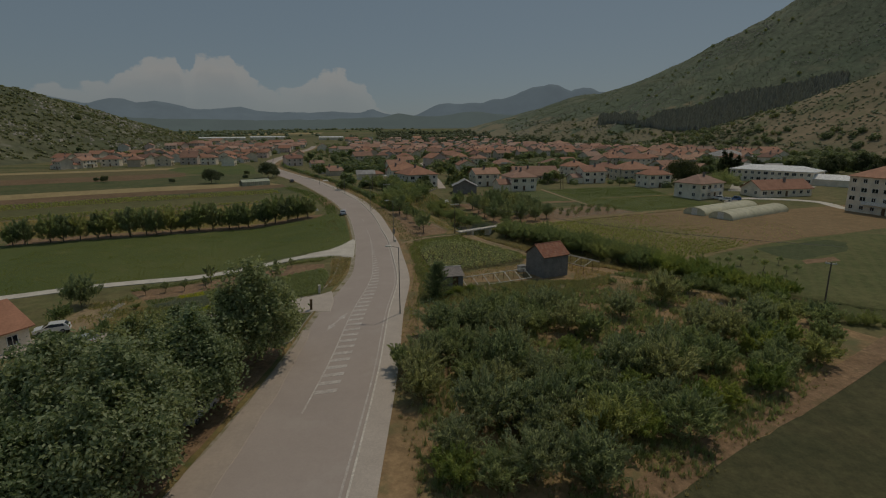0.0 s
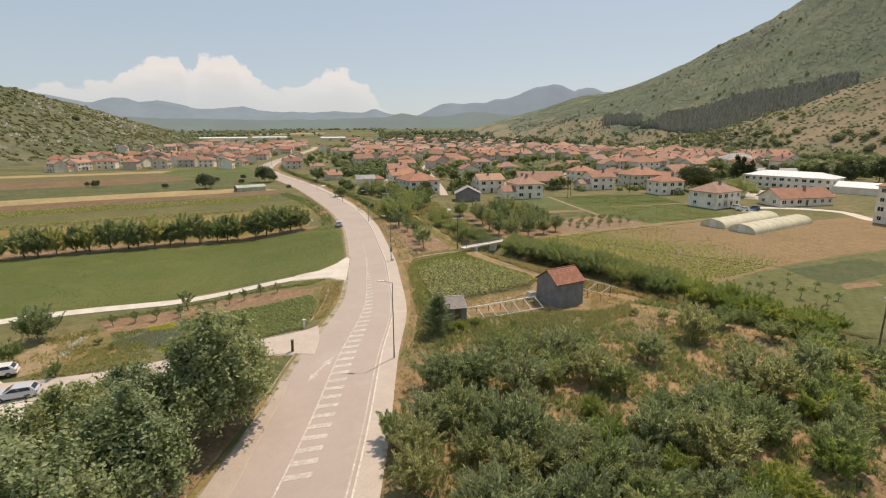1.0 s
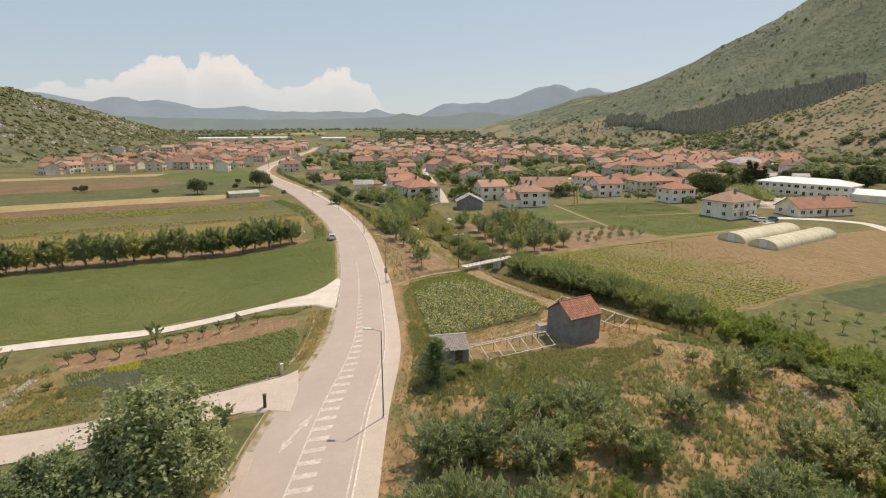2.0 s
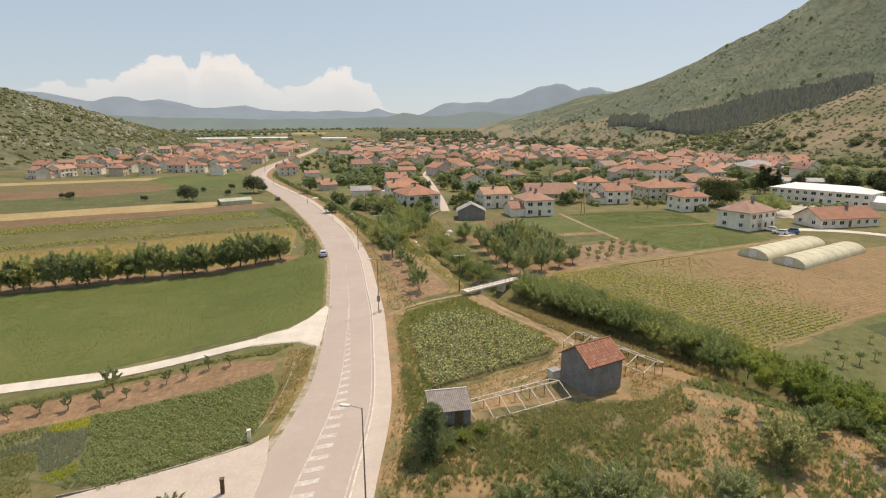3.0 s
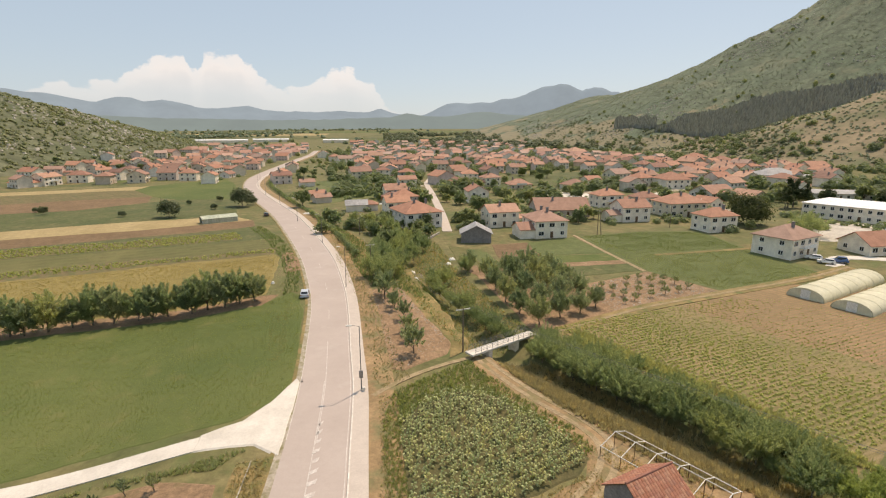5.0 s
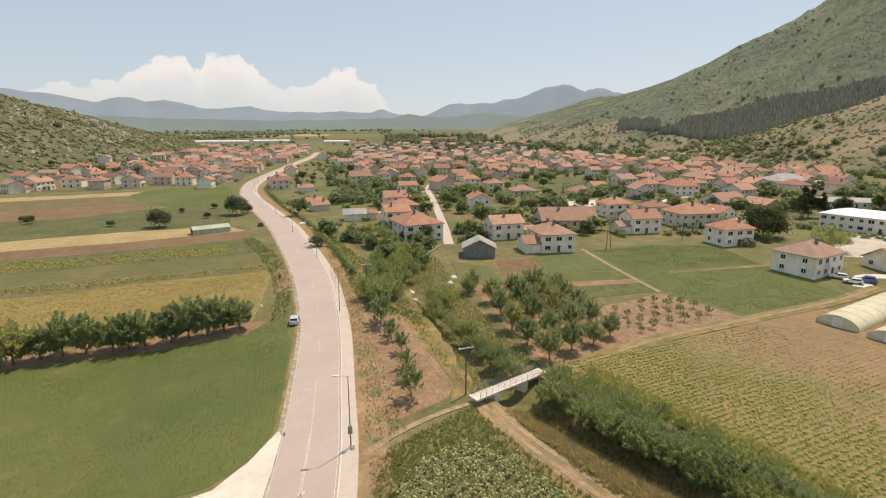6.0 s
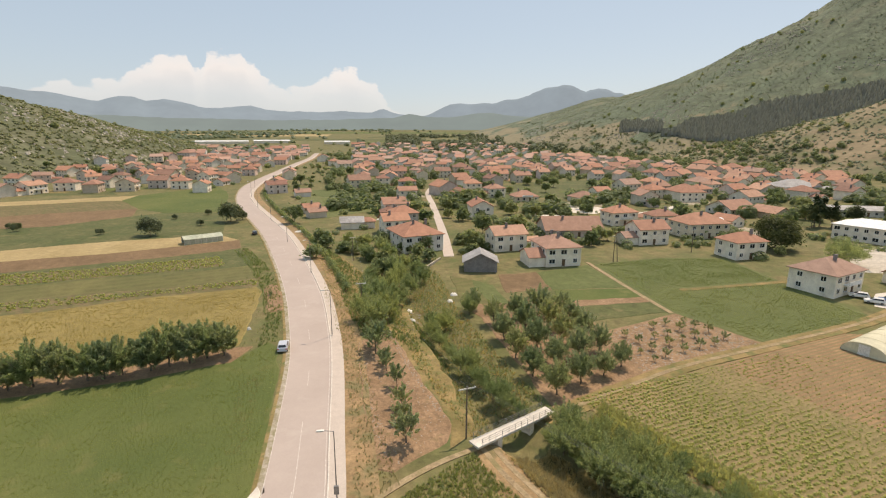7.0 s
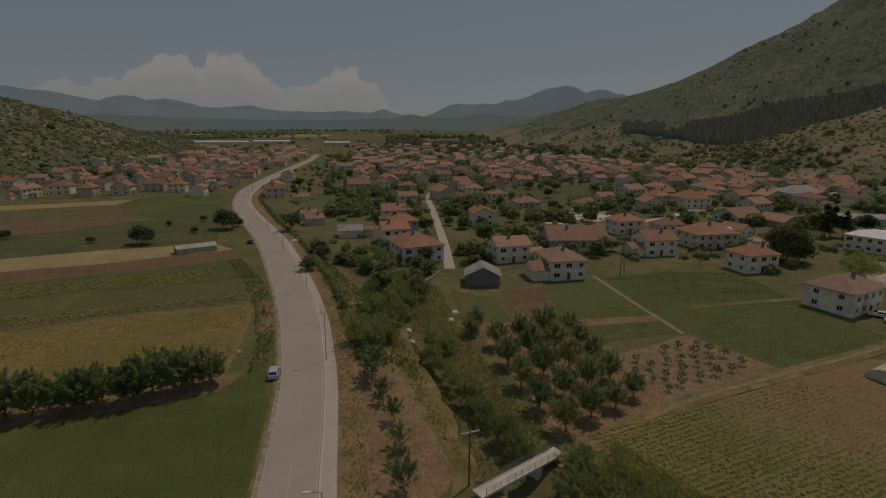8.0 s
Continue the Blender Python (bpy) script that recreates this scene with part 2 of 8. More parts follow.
M_FRAME = surface("white_window_frame", (0.7, 0.7, 0.68), (0.8, 0.8, 0.78), 1.0, 6.0, rough=0.5, bump=0)
M_WOOD = surface("brown_wood", (0.13, 0.08, 0.045), (0.2, 0.125, 0.07), 2.0, 10.0, rough=0.7)
M_METAL = surface("galvanised_steel", (0.2, 0.2, 0.2), (0.3, 0.3, 0.3), 2.0, 8.0, rough=0.45, metal=0.7, bump=0.02)
M_WHITEPAINT = surface("white_painted_steel", (0.7, 0.68, 0.62), (0.8, 0.78, 0.72), 2.0, 8.0, rough=0.5, bump=0.03)
M_STONE = surface("pale_stones", (0.3, 0.265, 0.21), (0.48, 0.44, 0.38), 0.6, 4.0, bump=0.4)
M_ROCK = surface("limestone", (0.33, 0.305, 0.25), (0.5, 0.46, 0.385), 0.15, 1.5, bump=0.4)
M_GLASS, _nt, _p = nodes_of("dark_window_glass")
_p.inputs["Base Color"].default_value = (0.02, 0.024, 0.028, 1)
_p.inputs["Roughness"].default_value = 0.08
_p.inputs["Specular IOR Level"].default_value = 0.6


# ---- builders ----
def mesh_of(name, verts, faces, *mats, smooth=False):
    me = bpy.data.meshes.new(name)
    me.from_pydata([tuple(v) for v in verts], [], [tuple(f) for f in faces])
    for m in mats:
        me.materials.append(m)
    if smooth:
        me.polygons.foreach_set("use_smooth", [True] * len(me.polygons))
    me.update()
    return me


def part(name, bm, material, parent, label=""):
    """Links a bmesh, or a mesh, as one mesh object under a thing or a part."""
    if isinstance(bm, bmesh.types.BMesh):
        me = bpy.data.meshes.new(name)
        bm.to_mesh(me)
        bm.free()
        me.materials.append(material)
    else:
        me = bm
    ob = new(name, me)
    ob.parent = parent
    if label:
        tagged(ob, label)
    return ob


def add_box(bm, x0, x1, y0, y1, z0, z1, bevel=0.0):
    r = bmesh.ops.create_cube(bm, size=1.0)
    vs = r["verts"]
    bmesh.ops.scale(bm, vec=(x1 - x0, y1 - y0, z1 - z0), verts=vs)
    bmesh.ops.translate(bm, vec=((x0 + x1) / 2, (y0 + y1) / 2, (z0 + z1) / 2), verts=vs)
    if bevel:
        es = list({e for v in vs for e in v.link_edges})
        bmesh.ops.bevel(bm, geom=es, offset=bevel, segments=2, affect="EDGES", profile=0.6)
    return vs


def sweep(pts, r, sides=6):
    """One bent tube through the points."""
    bm = bmesh.new()
    rings = []
    for i, p in enumerate(pts):
        way = (Vector(pts[min(i + 1, len(pts) - 1)]) - Vector(pts[max(i - 1, 0)])).normalized()
        q = way.to_track_quat("Z", "Y").to_matrix()
        rings.append([bm.verts.new(Vector(p) + q @ Vector((r * math.cos(2 * math.pi * k / sides), r * math.sin(2 * math.pi * k / sides), 0))) for k in range(sides)])
    for a, b in zip(rings, rings[1:]):
        for k in range(sides):
            bm.faces.new((a[k], a[(k + 1) % sides], b[(k + 1) % sides], b[k]))
    return bm


def box(x0, x1, y0, y1, z0, z1, bevel=0.0):
    bm = bmesh.new()
    add_box(bm, x0, x1, y0, y1, z0, z1, bevel)
    return bm


def add_tube(bm, a, b, r0, r1=None, sides=8):
    a, b = Vector(a), Vector(b)
    r1 = r0 if r1 is None else r1
    q = (b - a).to_track_quat("Z", "Y").to_matrix()
    ring = []
    for c, r in ((a, r0), (b, r1)):
        ring.append([bm.verts.new(c + q @ Vector((r * math.cos(2 * math.pi * i / sides), r * math.sin(2 * math.pi * i / sides), 0))) for i in range(sides)])
    for i in range(sides):
        bm.faces.new((ring[0][i], ring[0][(i + 1) % sides], ring[1][(i + 1) % sides], ring[1][i]))
    bm.faces.new(ring[1])
    bm.faces.new(ring[0][::-1])


def tube(a, b, r0, r1=None, sides=8):
    bm = bmesh.new()
    add_tube(bm, a, b, r0, r1, sides)
    return bm


def thing(name, m, label, category, group="", kind=""):
    ob = new(name)
    ob.empty_display_size = 0.3
    ob.matrix_basis = m
    return tagged(ob, label, category, group, kind)
# ---- the lie of the land ----
RY = [-200, 20, 40, 66, 84, 97, 104, 116, 130, 142, 163, 177, 202, 234, 275, 313, 351, 392, 440, 500, 575, 700, 830, 1000]
RL = [-21.0, -19.5, -18.8, -17.9, -18.4, -18.1, -18.3, -20.2, -23.0, -25.9, -31.5, -36.4, -46.5, -61.6, -82.6, -105, -127, -146.5, -164.5, -179, -194, -219, -243, -285]
RR = [-6.5, -5.0, -6.2, -7.4, -8.8, -9.3, -10.2, -12.5, -15.3, -18.4, -23.8, -28.0, -37.0, -51.5, -72, -94.5, -117, -138, -155, -170.5, -186, -211, -236, -278]


def step01(a):
    a = min(1.0, max(0.0, a))
    return a * a * (3 - 2 * a)


def curve(xs, ys, x):
    """A smooth curve through the points."""
    i = min(max(int(np.searchsorted(xs, x)) - 1, 0), len(xs) - 2)
    h = xs[i + 1] - xs[i]
    u = (x - xs[i]) / h
    d0 = (ys[i + 1] - ys[i - 1]) / (xs[i + 1] - xs[i - 1]) if i > 0 else (ys[i + 1] - ys[i]) / h
    d1 = (ys[i + 2] - ys[i]) / (xs[i + 2] - xs[i]) if i < len(xs) - 2 else (ys[i + 1] - ys[i]) / h
    return (2 * u**3 - 3 * u**2 + 1) * ys[i] + (u**3 - 2 * u**2 + u) * h * d0 + (3 * u**2 - 2 * u**3) * ys[i + 1] + (u**3 - u**2) * h * d1


def terrain(x, y):
    if y > 1000:
        return 0.025 * (y - 1000)
    dl, dr = np.interp(y, RY, RL) - x, x - np.interp(y, RY, RR) - 2
    return -2.8 * step01((dl - 4) / 28) * (1 - step01((y - 165) / 70)) - 1.0 * step01((dr - 2) / 21) * (1 - step01((y - 190) / 60)) - 0.45 * step01((dr - 24) / 16) * (1 - step01((y - 112) / 30))


STREAM = [(-24, 232), (-13, 195), (-3, 168), (5.5, 146.5), (17, 134), (28, 122.5), (38, 111), (52, 96), (75, 80)]


def to_line(x, y, line):
    """The distance from a line of points."""
    best = 1e9
    for (ax, ay), (bx, by) in zip(line, line[1:]):
        ux, uy = bx - ax, by - ay
        k = min(1, max(0, ((x - ax) * ux + (y - ay) * uy) / (ux * ux + uy * uy)))
        best = min(best, math.hypot(x - ax - k * ux, y - ay - k * uy))
    return best


def ground_z(x, y):
    z = terrain(x, y)
    if -30 < x < 80 and 75 < y < 235:
        z -= 2.0 * math.exp(-((to_line(x, y, STREAM) / 2.8) ** 2))
    return z


def build_ground():
    near_x, near_y = np.arange(-100, 110.1, 2.0), np.arange(30, 260.1, 2.0)
    far = np.array([30, 70, 130, 220, 350, 550, 850, 1300, 2000, 3000, 4400])
    xs = np.concatenate([-100 - far[::-1], near_x, 110 + far])
    ahead = np.array([30, 70, 130, 220, 350, 550, 740, 1000, 1300, 2000, 3000, 4400])
    ys = np.concatenate([30 - far[:7][::-1], near_y, 260 + ahead])
    verts = [(x, y, ground_z(x, y) - 0.02) for y in ys for x in xs]
    n = len(xs)
    faces = [(j * n + i, j * n + i + 1, (j + 1) * n + i + 1, (j + 1) * n + i) for j in range(len(ys) - 1) for i in range(n - 1)]
    tagged(new("ground", mesh_of("ground", verts, faces, M_GROUND, smooth=True)), "rough valley grassland, half dry and half green", "ground", kind="structure")


build_ground()


def field(name, pts, material, label, off=0.05, kind="structure", rough=0.35, cell=2.5, category="field", lie=terrain):
    """A patch of land laid over the ground, with slightly uneven edges."""
    bm = bmesh.new()
    bm.faces.new([bm.verts.new((x, y, 0)) for x, y in pts])
    xs, ys = [p[0] for p in pts], [p[1] for p in pts]
    for axis, lo, hi in ((0, min(xs), max(xs)), (1, min(ys), max(ys))):
        c = max(cell, (hi - lo) / 46)
        v = lo + c
        while v < hi - 0.01:
            co, no = [0, 0, 0], [0, 0, 0]
            co[axis], no[axis] = v, 1
            bmesh.ops.bisect_plane(bm, geom=bm.verts[:] + bm.edges[:] + bm.faces[:], plane_co=co, plane_no=no)
            v += c
    for v in bm.verts:
        if v.is_boundary and rough:
            v.co.x += rough * noise.noise((v.co.x * 0.3, v.co.y * 0.3, 1.7)) * 1.6
            v.co.y += rough * noise.noise((v.co.x * 0.3, v.co.y * 0.3, 7.1)) * 1.6
        v.co.z = lie(v.co.x, v.co.y) + off
    bmesh.ops.recalc_face_normals(bm, faces=bm.faces)
    if bm.faces[:] and sum(f.normal.z for f in bm.faces) < 0:
        bmesh.ops.reverse_faces(bm, faces=bm.faces)
    # the border slopes down into the ground
    away = {}
    for e in [e for e in bm.edges if e.is_boundary]:
        side = e.link_loops[0]
        d = side.link_loop_next.vert.co - side.vert.co
        n = Vector((d.y, -d.x, 0)).normalized()
        for v in e.verts:
            away[v] = away.get(v, Vector()) + n
    made = bmesh.ops.extrude_edge_only(bm, edges=[e for e in bm.edges if e.is_boundary])["geom"]
    olds = {(round(v.co.x, 4), round(v.co.y, 4)): n for v, n in away.items()}
    for v in [g for g in made if isinstance(g, bmesh.types.BMVert)]:
        n = olds.get((round(v.co.x, 4), round(v.co.y, 4)), Vector())
        v.co += n.normalized() * 0.3 if n.length > 1e-6 else n
        v.co.z = lie(v.co.x, v.co.y) - 0.06
    me = bpy.data.meshes.new(name)
    bm.to_mesh(me)
    bm.free()
    me.materials.append(material)
    return tagged(new(name, me), label, category, kind=kind)


def ribbon(name, left, right, z, material, label, category, kind="structure", drop=0.2, parent=None):
    """A strip between two lines of points; drop: the height of its side faces."""
    verts, faces = [], []
    n = len(left)
    for (ax, ay), (bx, by) in zip(left, right):
        za, zb = (z, z) if not callable(z) else (z(ax, ay), z(bx, by))
        verts += [(ax, ay, za), (bx, by, zb)]
    for i in range(n - 1):
        faces.append((2 * i, 2 * i + 1, 2 * i + 3, 2 * i + 2))
    if drop:
        verts += [(v[0], v[1], v[2] - drop) for v in verts]
        k = 2 * n
        for i in range(n - 1):
            faces.append((2 * i, 2 * i + 2, k + 2 * i + 2, k + 2 * i))
            faces.append((2 * i + 1, k + 2 * i + 1, k + 2 * i + 3, 2 * i + 3))
    ob = new(name, mesh_of(name, verts, faces, material))
    if parent:
        ob.parent = parent
        return ob
    return tagged(ob, label, category, kind=kind)


def line_of(pts, off):
    """The line moved sideways, to its left by off."""
    out = []
    for i, (x, y) in enumerate(pts):
        a, b = pts[max(0, i - 1)], pts[min(len(pts) - 1, i + 1)]
        ux, uy = b[0] - a[0], b[1] - a[1]
        d = math.hypot(ux, uy)
        out.append((x - uy / d * off, y + ux / d * off))
    return out


def smooth_line(pts, per=6):
    s = [0.0]
    for (ax, ay), (bx, by) in zip(pts, pts[1:]):
        s.append(s[-1] + math.hypot(bx - ax, by - ay))
    xs, ys = [p[0] for p in pts], [p[1] for p in pts]
    n = max(2, per * (len(pts) - 1))
    return [(curve(s, xs, s[-1] * i / n), curve(s, ys, s[-1] * i / n)) for i in range(n + 1)]


# the road
ROAD_Y = [*np.arange(-200, 260, 3.0), *np.arange(260, 1001, 10.0)]
ROAD_LEFT = [(curve(RY, RL, y), y) for y in ROAD_Y]
ROAD_RIGHT = [(curve(RY, RR, y), y) for y in ROAD_Y]
road = ribbon("road", ROAD_LEFT, ROAD_RIGHT, 0.05, M_ASPHALT, "sun-bleached pale asphalt road with faded white markings", "road", drop=0.4)
ribbon("pavement", line_of(ROAD_RIGHT, -0.16), line_of(ROAD_RIGHT, -2.1), 0.17, M_PAVING, "pale concrete pavement beside the road", "pavement", drop=0.4)
ribbon("kerb", ROAD_RIGHT, line_of(ROAD_RIGHT, -0.16), 0.19, M_KERB, "pale concrete kerb along the pavement", "kerb", drop=0.4)
ribbon("gravel_shoulder", line_of(ROAD_LEFT, 0.45), line_of(ROAD_LEFT, -0.3), 0.056, M_GRAVEL, "pale gravel shoulder at the road edge", "shoulder", drop=0.5)
ribbon("verge", line_of(ROAD_RIGHT, -2.1), line_of(ROAD_RIGHT, -5.8), lambda x, y: max(terrain(x, y), -0.4) + 0.09, M_TAN, "dry grass verge beside the pavement", "verge")
ribbon("verge", line_of(ROAD_LEFT, 0.95), line_of(ROAD_LEFT, 0.45), lambda x, y: terrain(x, y) + 0.085, M_VERGE, "dry weedy grass verge along the road", "verge")


def marking(y0, y1, u0, u1, step=2.0):
    """Paint on the road from y0 to y1; u runs from the left edge to the right one."""
    n = max(1, int((y1 - y0) / step))
    ys = [y0 + (y1 - y0) * i / n for i in range(n + 1)]
    side = lambda u: [(curve(RY, RL, y) + (curve(RY, RR, y) - curve(RY, RL, y)) * u, y) for y in ys]
    return ribbon("lane_marking", side(u0), side(u1), 0.062, M_PAINT, "", "", parent=road)


marking(-200, 420, 0.955, 0.97)
marking(118, 240, 0.035, 0.048)
marking(118, 146, 0.494, 0.508)
for y in range(156, 330, 18):
    marking(y, y + 5, 0.495, 0.507)
marking(58, 132, 0.47, 0.485)


def hatch():
    for i in range(40):
        y = 62 + i * 1.75
        w = 0.185 * min(1, (134 - y) / 44)
        if w < 0.05:
            continue
        lo, hi = curve(RY, RL, y), curve(RY, RR, y)
        x0, x1 = lo + (hi - lo) * 0.49, lo + (hi - lo) * (0.49 + w)
        ribbon("lane_marking", [(x0, y), (x1, y + 0.6)], [(x0, y - 0.7), (x1, y - 0.1)], 0.062, M_PAINT, "", "", parent=road)


hatch()


def arrow(x, y, turn):
    """A faded arrow with a head at either end of a slanted shaft."""
    v = [(0.0, -3.3), (0.5, -1.4), (0.16, -1.4), (0.42, 1.1), (0.78, 1.1), (0.5, 3.3), (-0.16, 1.1), (0.14, 1.1), (-0.12, -1.4), (-0.42, -1.4)]
    ob = part("arrow_marking", mesh_of("arrow_marking", [(a, b, 0.063) for a, b in v], [(0, 1, 2, 8, 9), (2, 3, 7, 8), (3, 4, 5, 6, 7)], M_PAINT), None, road)
    ob.matrix_basis = pose(x, y, 0, 0, 0, turn)


arrow(-15.2, 80.4, -6)

field("road_dust", [(-19.2, 40), (-18.2, 60), (-18.0, 70), (-18.3, 77), (-17.5, 77), (-16.9, 70), (-16.2, 60), (-15.6, 40)], surface("sandy_dust", (0.43, 0.36, 0.305), (0.485, 0.4, 0.335), 0.3, 4.0, rough=0.95, bump=0.03, fine_mix=0.2, mottle=0.8), "sandy dust along the road edge", 0.08, rough=0.2, cell=2.0, category="road", lie=lambda x, y: 0.0)
# fields west of the road
field("alfalfa_field", [(-22.6, 131.5), (-25.5, 125), (-28.6, 121.6), (-44, 116), (-58, 108.5), (-74, 99), (-110, 85), (-150, 115), (-112, 137), (-78, 152.5), (-59, 160.5), (-42, 164), (-38.5, 172.5), (-36, 170), (-32.6, 161), (-29.2, 150), (-26.6, 140)], M_ALFALFA, "lush green alfalfa field with a few bleached patches")
field("orchard_strip", [(-112, 137), (-78, 152.5), (-59, 160.5), (-42, 164), (-41, 170.5), (-58, 167.5), (-78, 160), (-115, 145)], M_SOIL, "bare brown soil under a row of fruit trees", 0.035)
field("wheat_field", [(-115, 145), (-78, 160), (-58, 167.5), (-44, 171), (-46.5, 181), (-52.5, 203), (-55.5, 206.1), (-63.9, 204.4), (-77.4, 201.4), (-88.8, 196), (-99, 190.7), (-109.5, 186.6), (-150, 169), (-190, 152)], M_WHEAT, "ripe yellow wheat field")
B3 = [(-57.8, 215.4), (-67, 210.7), (-80.6, 206.7), (-94, 203.4), (-105.6, 198.7), (-115.9, 193.5), (-150, 177), (-200, 155)]
B4 = [(-65.6, 228.1), (-72.9, 223.1), (-87, 217.6), (-101.2, 213.7), (-113.4, 208.2), (-126.1, 204.3), (-160, 190), (-210, 170)]
B5 = [(-79.5, 250), (-83.6, 245.2), (-97.4, 235.1), (-111.1, 227.7), (-123.7, 220.7), (-136.1, 215), (-170, 199), (-220, 176)]
B6 = [(-85.5, 262.6), (-90.4, 259.2), (-105.4, 248.3), (-118.9, 238.6), (-133.1, 232), (-146.1, 225.6), (-180, 208), (-230, 184)]
B7 = [(-96, 270), (-109.5, 266.5), (-114.7, 264), (-131.7, 256.4), (-146, 247.6), (-158.4, 238.6), (-195, 217), (-240, 194)]
B8 = [(-120, 326), (-149.5, 322), (-159.2, 310.6), (-175.7, 283.3), (-193.5, 275.5), (-230, 252), (-280, 228)]
B9 = [(-172, 334.3), (-182.4, 327.5), (-203.3, 316.5), (-219.7, 303.1), (-260, 278), (-310, 250)]
B10 = [(-200, 362), (-206.9, 361.8), (-229.5, 347.9), (-250.3, 335.2), (-300, 308), (-350, 282)]
B11 = [(-206.4, 386.7), (-241.1, 362), (-264.6, 350.2), (-310, 326), (-360, 302)]
field("mixed_strip", [(-55.5, 206.1), (-63.9, 204.4), (-77.4, 201.4), (-88.8, 196), (-99, 190.7), (-109.5, 186.6), (-150, 169), (-190, 152)] + B3[::-1], M_BROWNOLIVE, "patchy strip of brown soil and low green plants")
field("green_strip", B3 + B4[::-1], M_OLIVE, "olive green mown strip")
field("grass_field", B4 + B5[::-1], M_MEADOW, "grey-green rough grass strip", 0.048)
ROW_A = [(-190, 190), (-134.7, 213.5), (-113.4, 220.2), (-80.3, 237.0), (-73.4, 226.7), (-97.8, 215.9), (-126.6, 204.9), (-180, 180)]
ROW_B = [(-160, 172), (-115.9, 193.2), (-98.2, 199.6), (-70.4, 208.8), (-58.1, 213.4), (-56, 208.9), (-77.8, 202.6), (-111.2, 189), (-155, 168.5)]
field("row_strip", ROW_A, M_BROWNOLIVE, "brown soil strip with green crop rows", 0.062)
field("row_strip", ROW_B, M_BROWNOLIVE, "narrow brown soil strip with green crop rows", 0.064)
field("ploughed_strip", B5 + B6[::-1], M_PLOUGH, "bare red-brown ploughed strip", 0.036)
field("stubble_strip", B6 + B7[::-1], M_STUBBLE, "pale straw stubble strip", 0.038)
field("meadow_strip", B7 + B8[::-1], M_MEADOW, "green meadow strip with bushes")
field("ploughed_strip", B8[2:] + B9[::-1], M_PLOUGH, "bare brown strip before the hamlet", 0.042)
field("olive_strip", B9 + B10[::-1], M_BROWNOLIVE, "brownish half dry field strip", 0.046)
field("stubble_patch", B10 + B11[::-1], M_STUBBLE, "pale yellow field before the hamlet", 0.034)
field("green_patch", [(-172, 334.3), (-149.5, 322), (-122, 328), (-134, 350), (-148, 384), (-158, 404), (-182, 440), (-206.4, 388), (-201, 364)], M_ALFALFA, "bright green field before the hamlet", 0.049)
field("green_patch", [(-350, 382), (-288, 377), (-222, 390), (-250, 416), (-300, 400), (-350, 400)], M_MEADOW, "green field edge before the hamlet", 0.035)
P1 = smooth_line([(-21.5, 118), (-25.6, 118.6), (-36.5, 114.6), (-53, 108.8), (-66, 103.5), (-78, 96), (-130, 70)])
ribbon("farm_road", line_of(P1, -1.4), line_of(P1, 1.4), lambda x, y: terrain(x, y) + 0.1, M_CONCRETE, "pale concrete farm road between fields", "road", drop=0.2)
field("farm_road_mouth", [(-20.2, 115.2), (-23.5, 117.0), (-30, 115.8), (-30.5, 118.8), (-26.8, 121.6), (-25, 126), (-23.9, 132.5), (-23.2, 131.5), (-21.8, 124.5)], M_CONCRETE, "pale concrete mouth of the farm road", 0.12, rough=0.1, category="road")
field("sapling_strip", [(-56, 101), (-50.8, 95.8), (-46.7, 98.4), (-42.8, 100), (-34.8, 102.2), (-28.6, 104.2), (-24.3, 107.4), (-25, 110.4), (-31, 110.6), (-38.3, 108.6), (-47.8, 105.4)], M_SOIL, "bare brown soil strip with young fruit trees")
field("potato_patch", [(-51, 96.2), (-46.7, 98.3), (-42.8, 99.8), (-34.7, 101.9), (-28.6, 103.8), (-24.2, 107), (-21.8, 103), (-20.5, 95.5), (-20.6, 91.5), (-26.1, 88), (-31.5, 85.6), (-36, 86.9), (-39.5, 88), (-44, 88.6), (-48.4, 93)], surface("potato_soil", (0.125, 0.14, 0.06), (0.185, 0.175, 0.082), 0.3, 3.0, bump=0.6), "dense green potato patch with small beds", 0.06)
P2 = smooth_line([(-18.4, 88.6), (-22, 85.6), (-26, 83.6), (-35, 80.6), (-48, 78.2), (-62, 74)])
ribbon("driveway", line_of(P2, -3.9), line_of(P2, 1.9), lambda x, y: terrain(x, y) + 0.1, M_PAVING, "pale concrete driveway off the road", "road", drop=0.2)
field("driveway_mouth", [(-19.0, 93.2), (-20.1, 91.6), (-22.6, 89.4), (-22.4, 83.6), (-19.1, 84.2), (-16.9, 84.0), (-17.6, 88.5)], M_PAVING, "pale concrete mouth of the driveway", 0.12, rough=0, category="road")
field("dry_corner", [(-24, 113.5), (-20.9, 115), (-19.2, 107), (-18.9, 97), (-20.4, 95), (-21.6, 103), (-23, 109.4)], M_VERGE, "dry straw grass beside the road", 0.05)
field("lawn", [(-19.3, 83.6), (-25, 80.5), (-35, 77.8), (-48, 74.5), (-58, 66), (-50, 40), (-20.5, 35), (-19.6, 66), (-19.1, 72.5)], M_MEADOW, "green lawn under tall trees")
field("rough_patch", [(-59, 95), (-51, 97), (-45.5, 93), (-44.5, 90), (-47, 86), (-57, 84)], M_VERGE, "dry stony rough patch beside a driveway", 0.045, rough=0.8)
field("dirt_bank", [(-53.2, 206.5), (-51.2, 209.6), (-46, 200), (-42.6, 190.3), (-45, 188)], M_SOIL, "bare brown dirt bank beside the road", 0.11, rough=0.5)
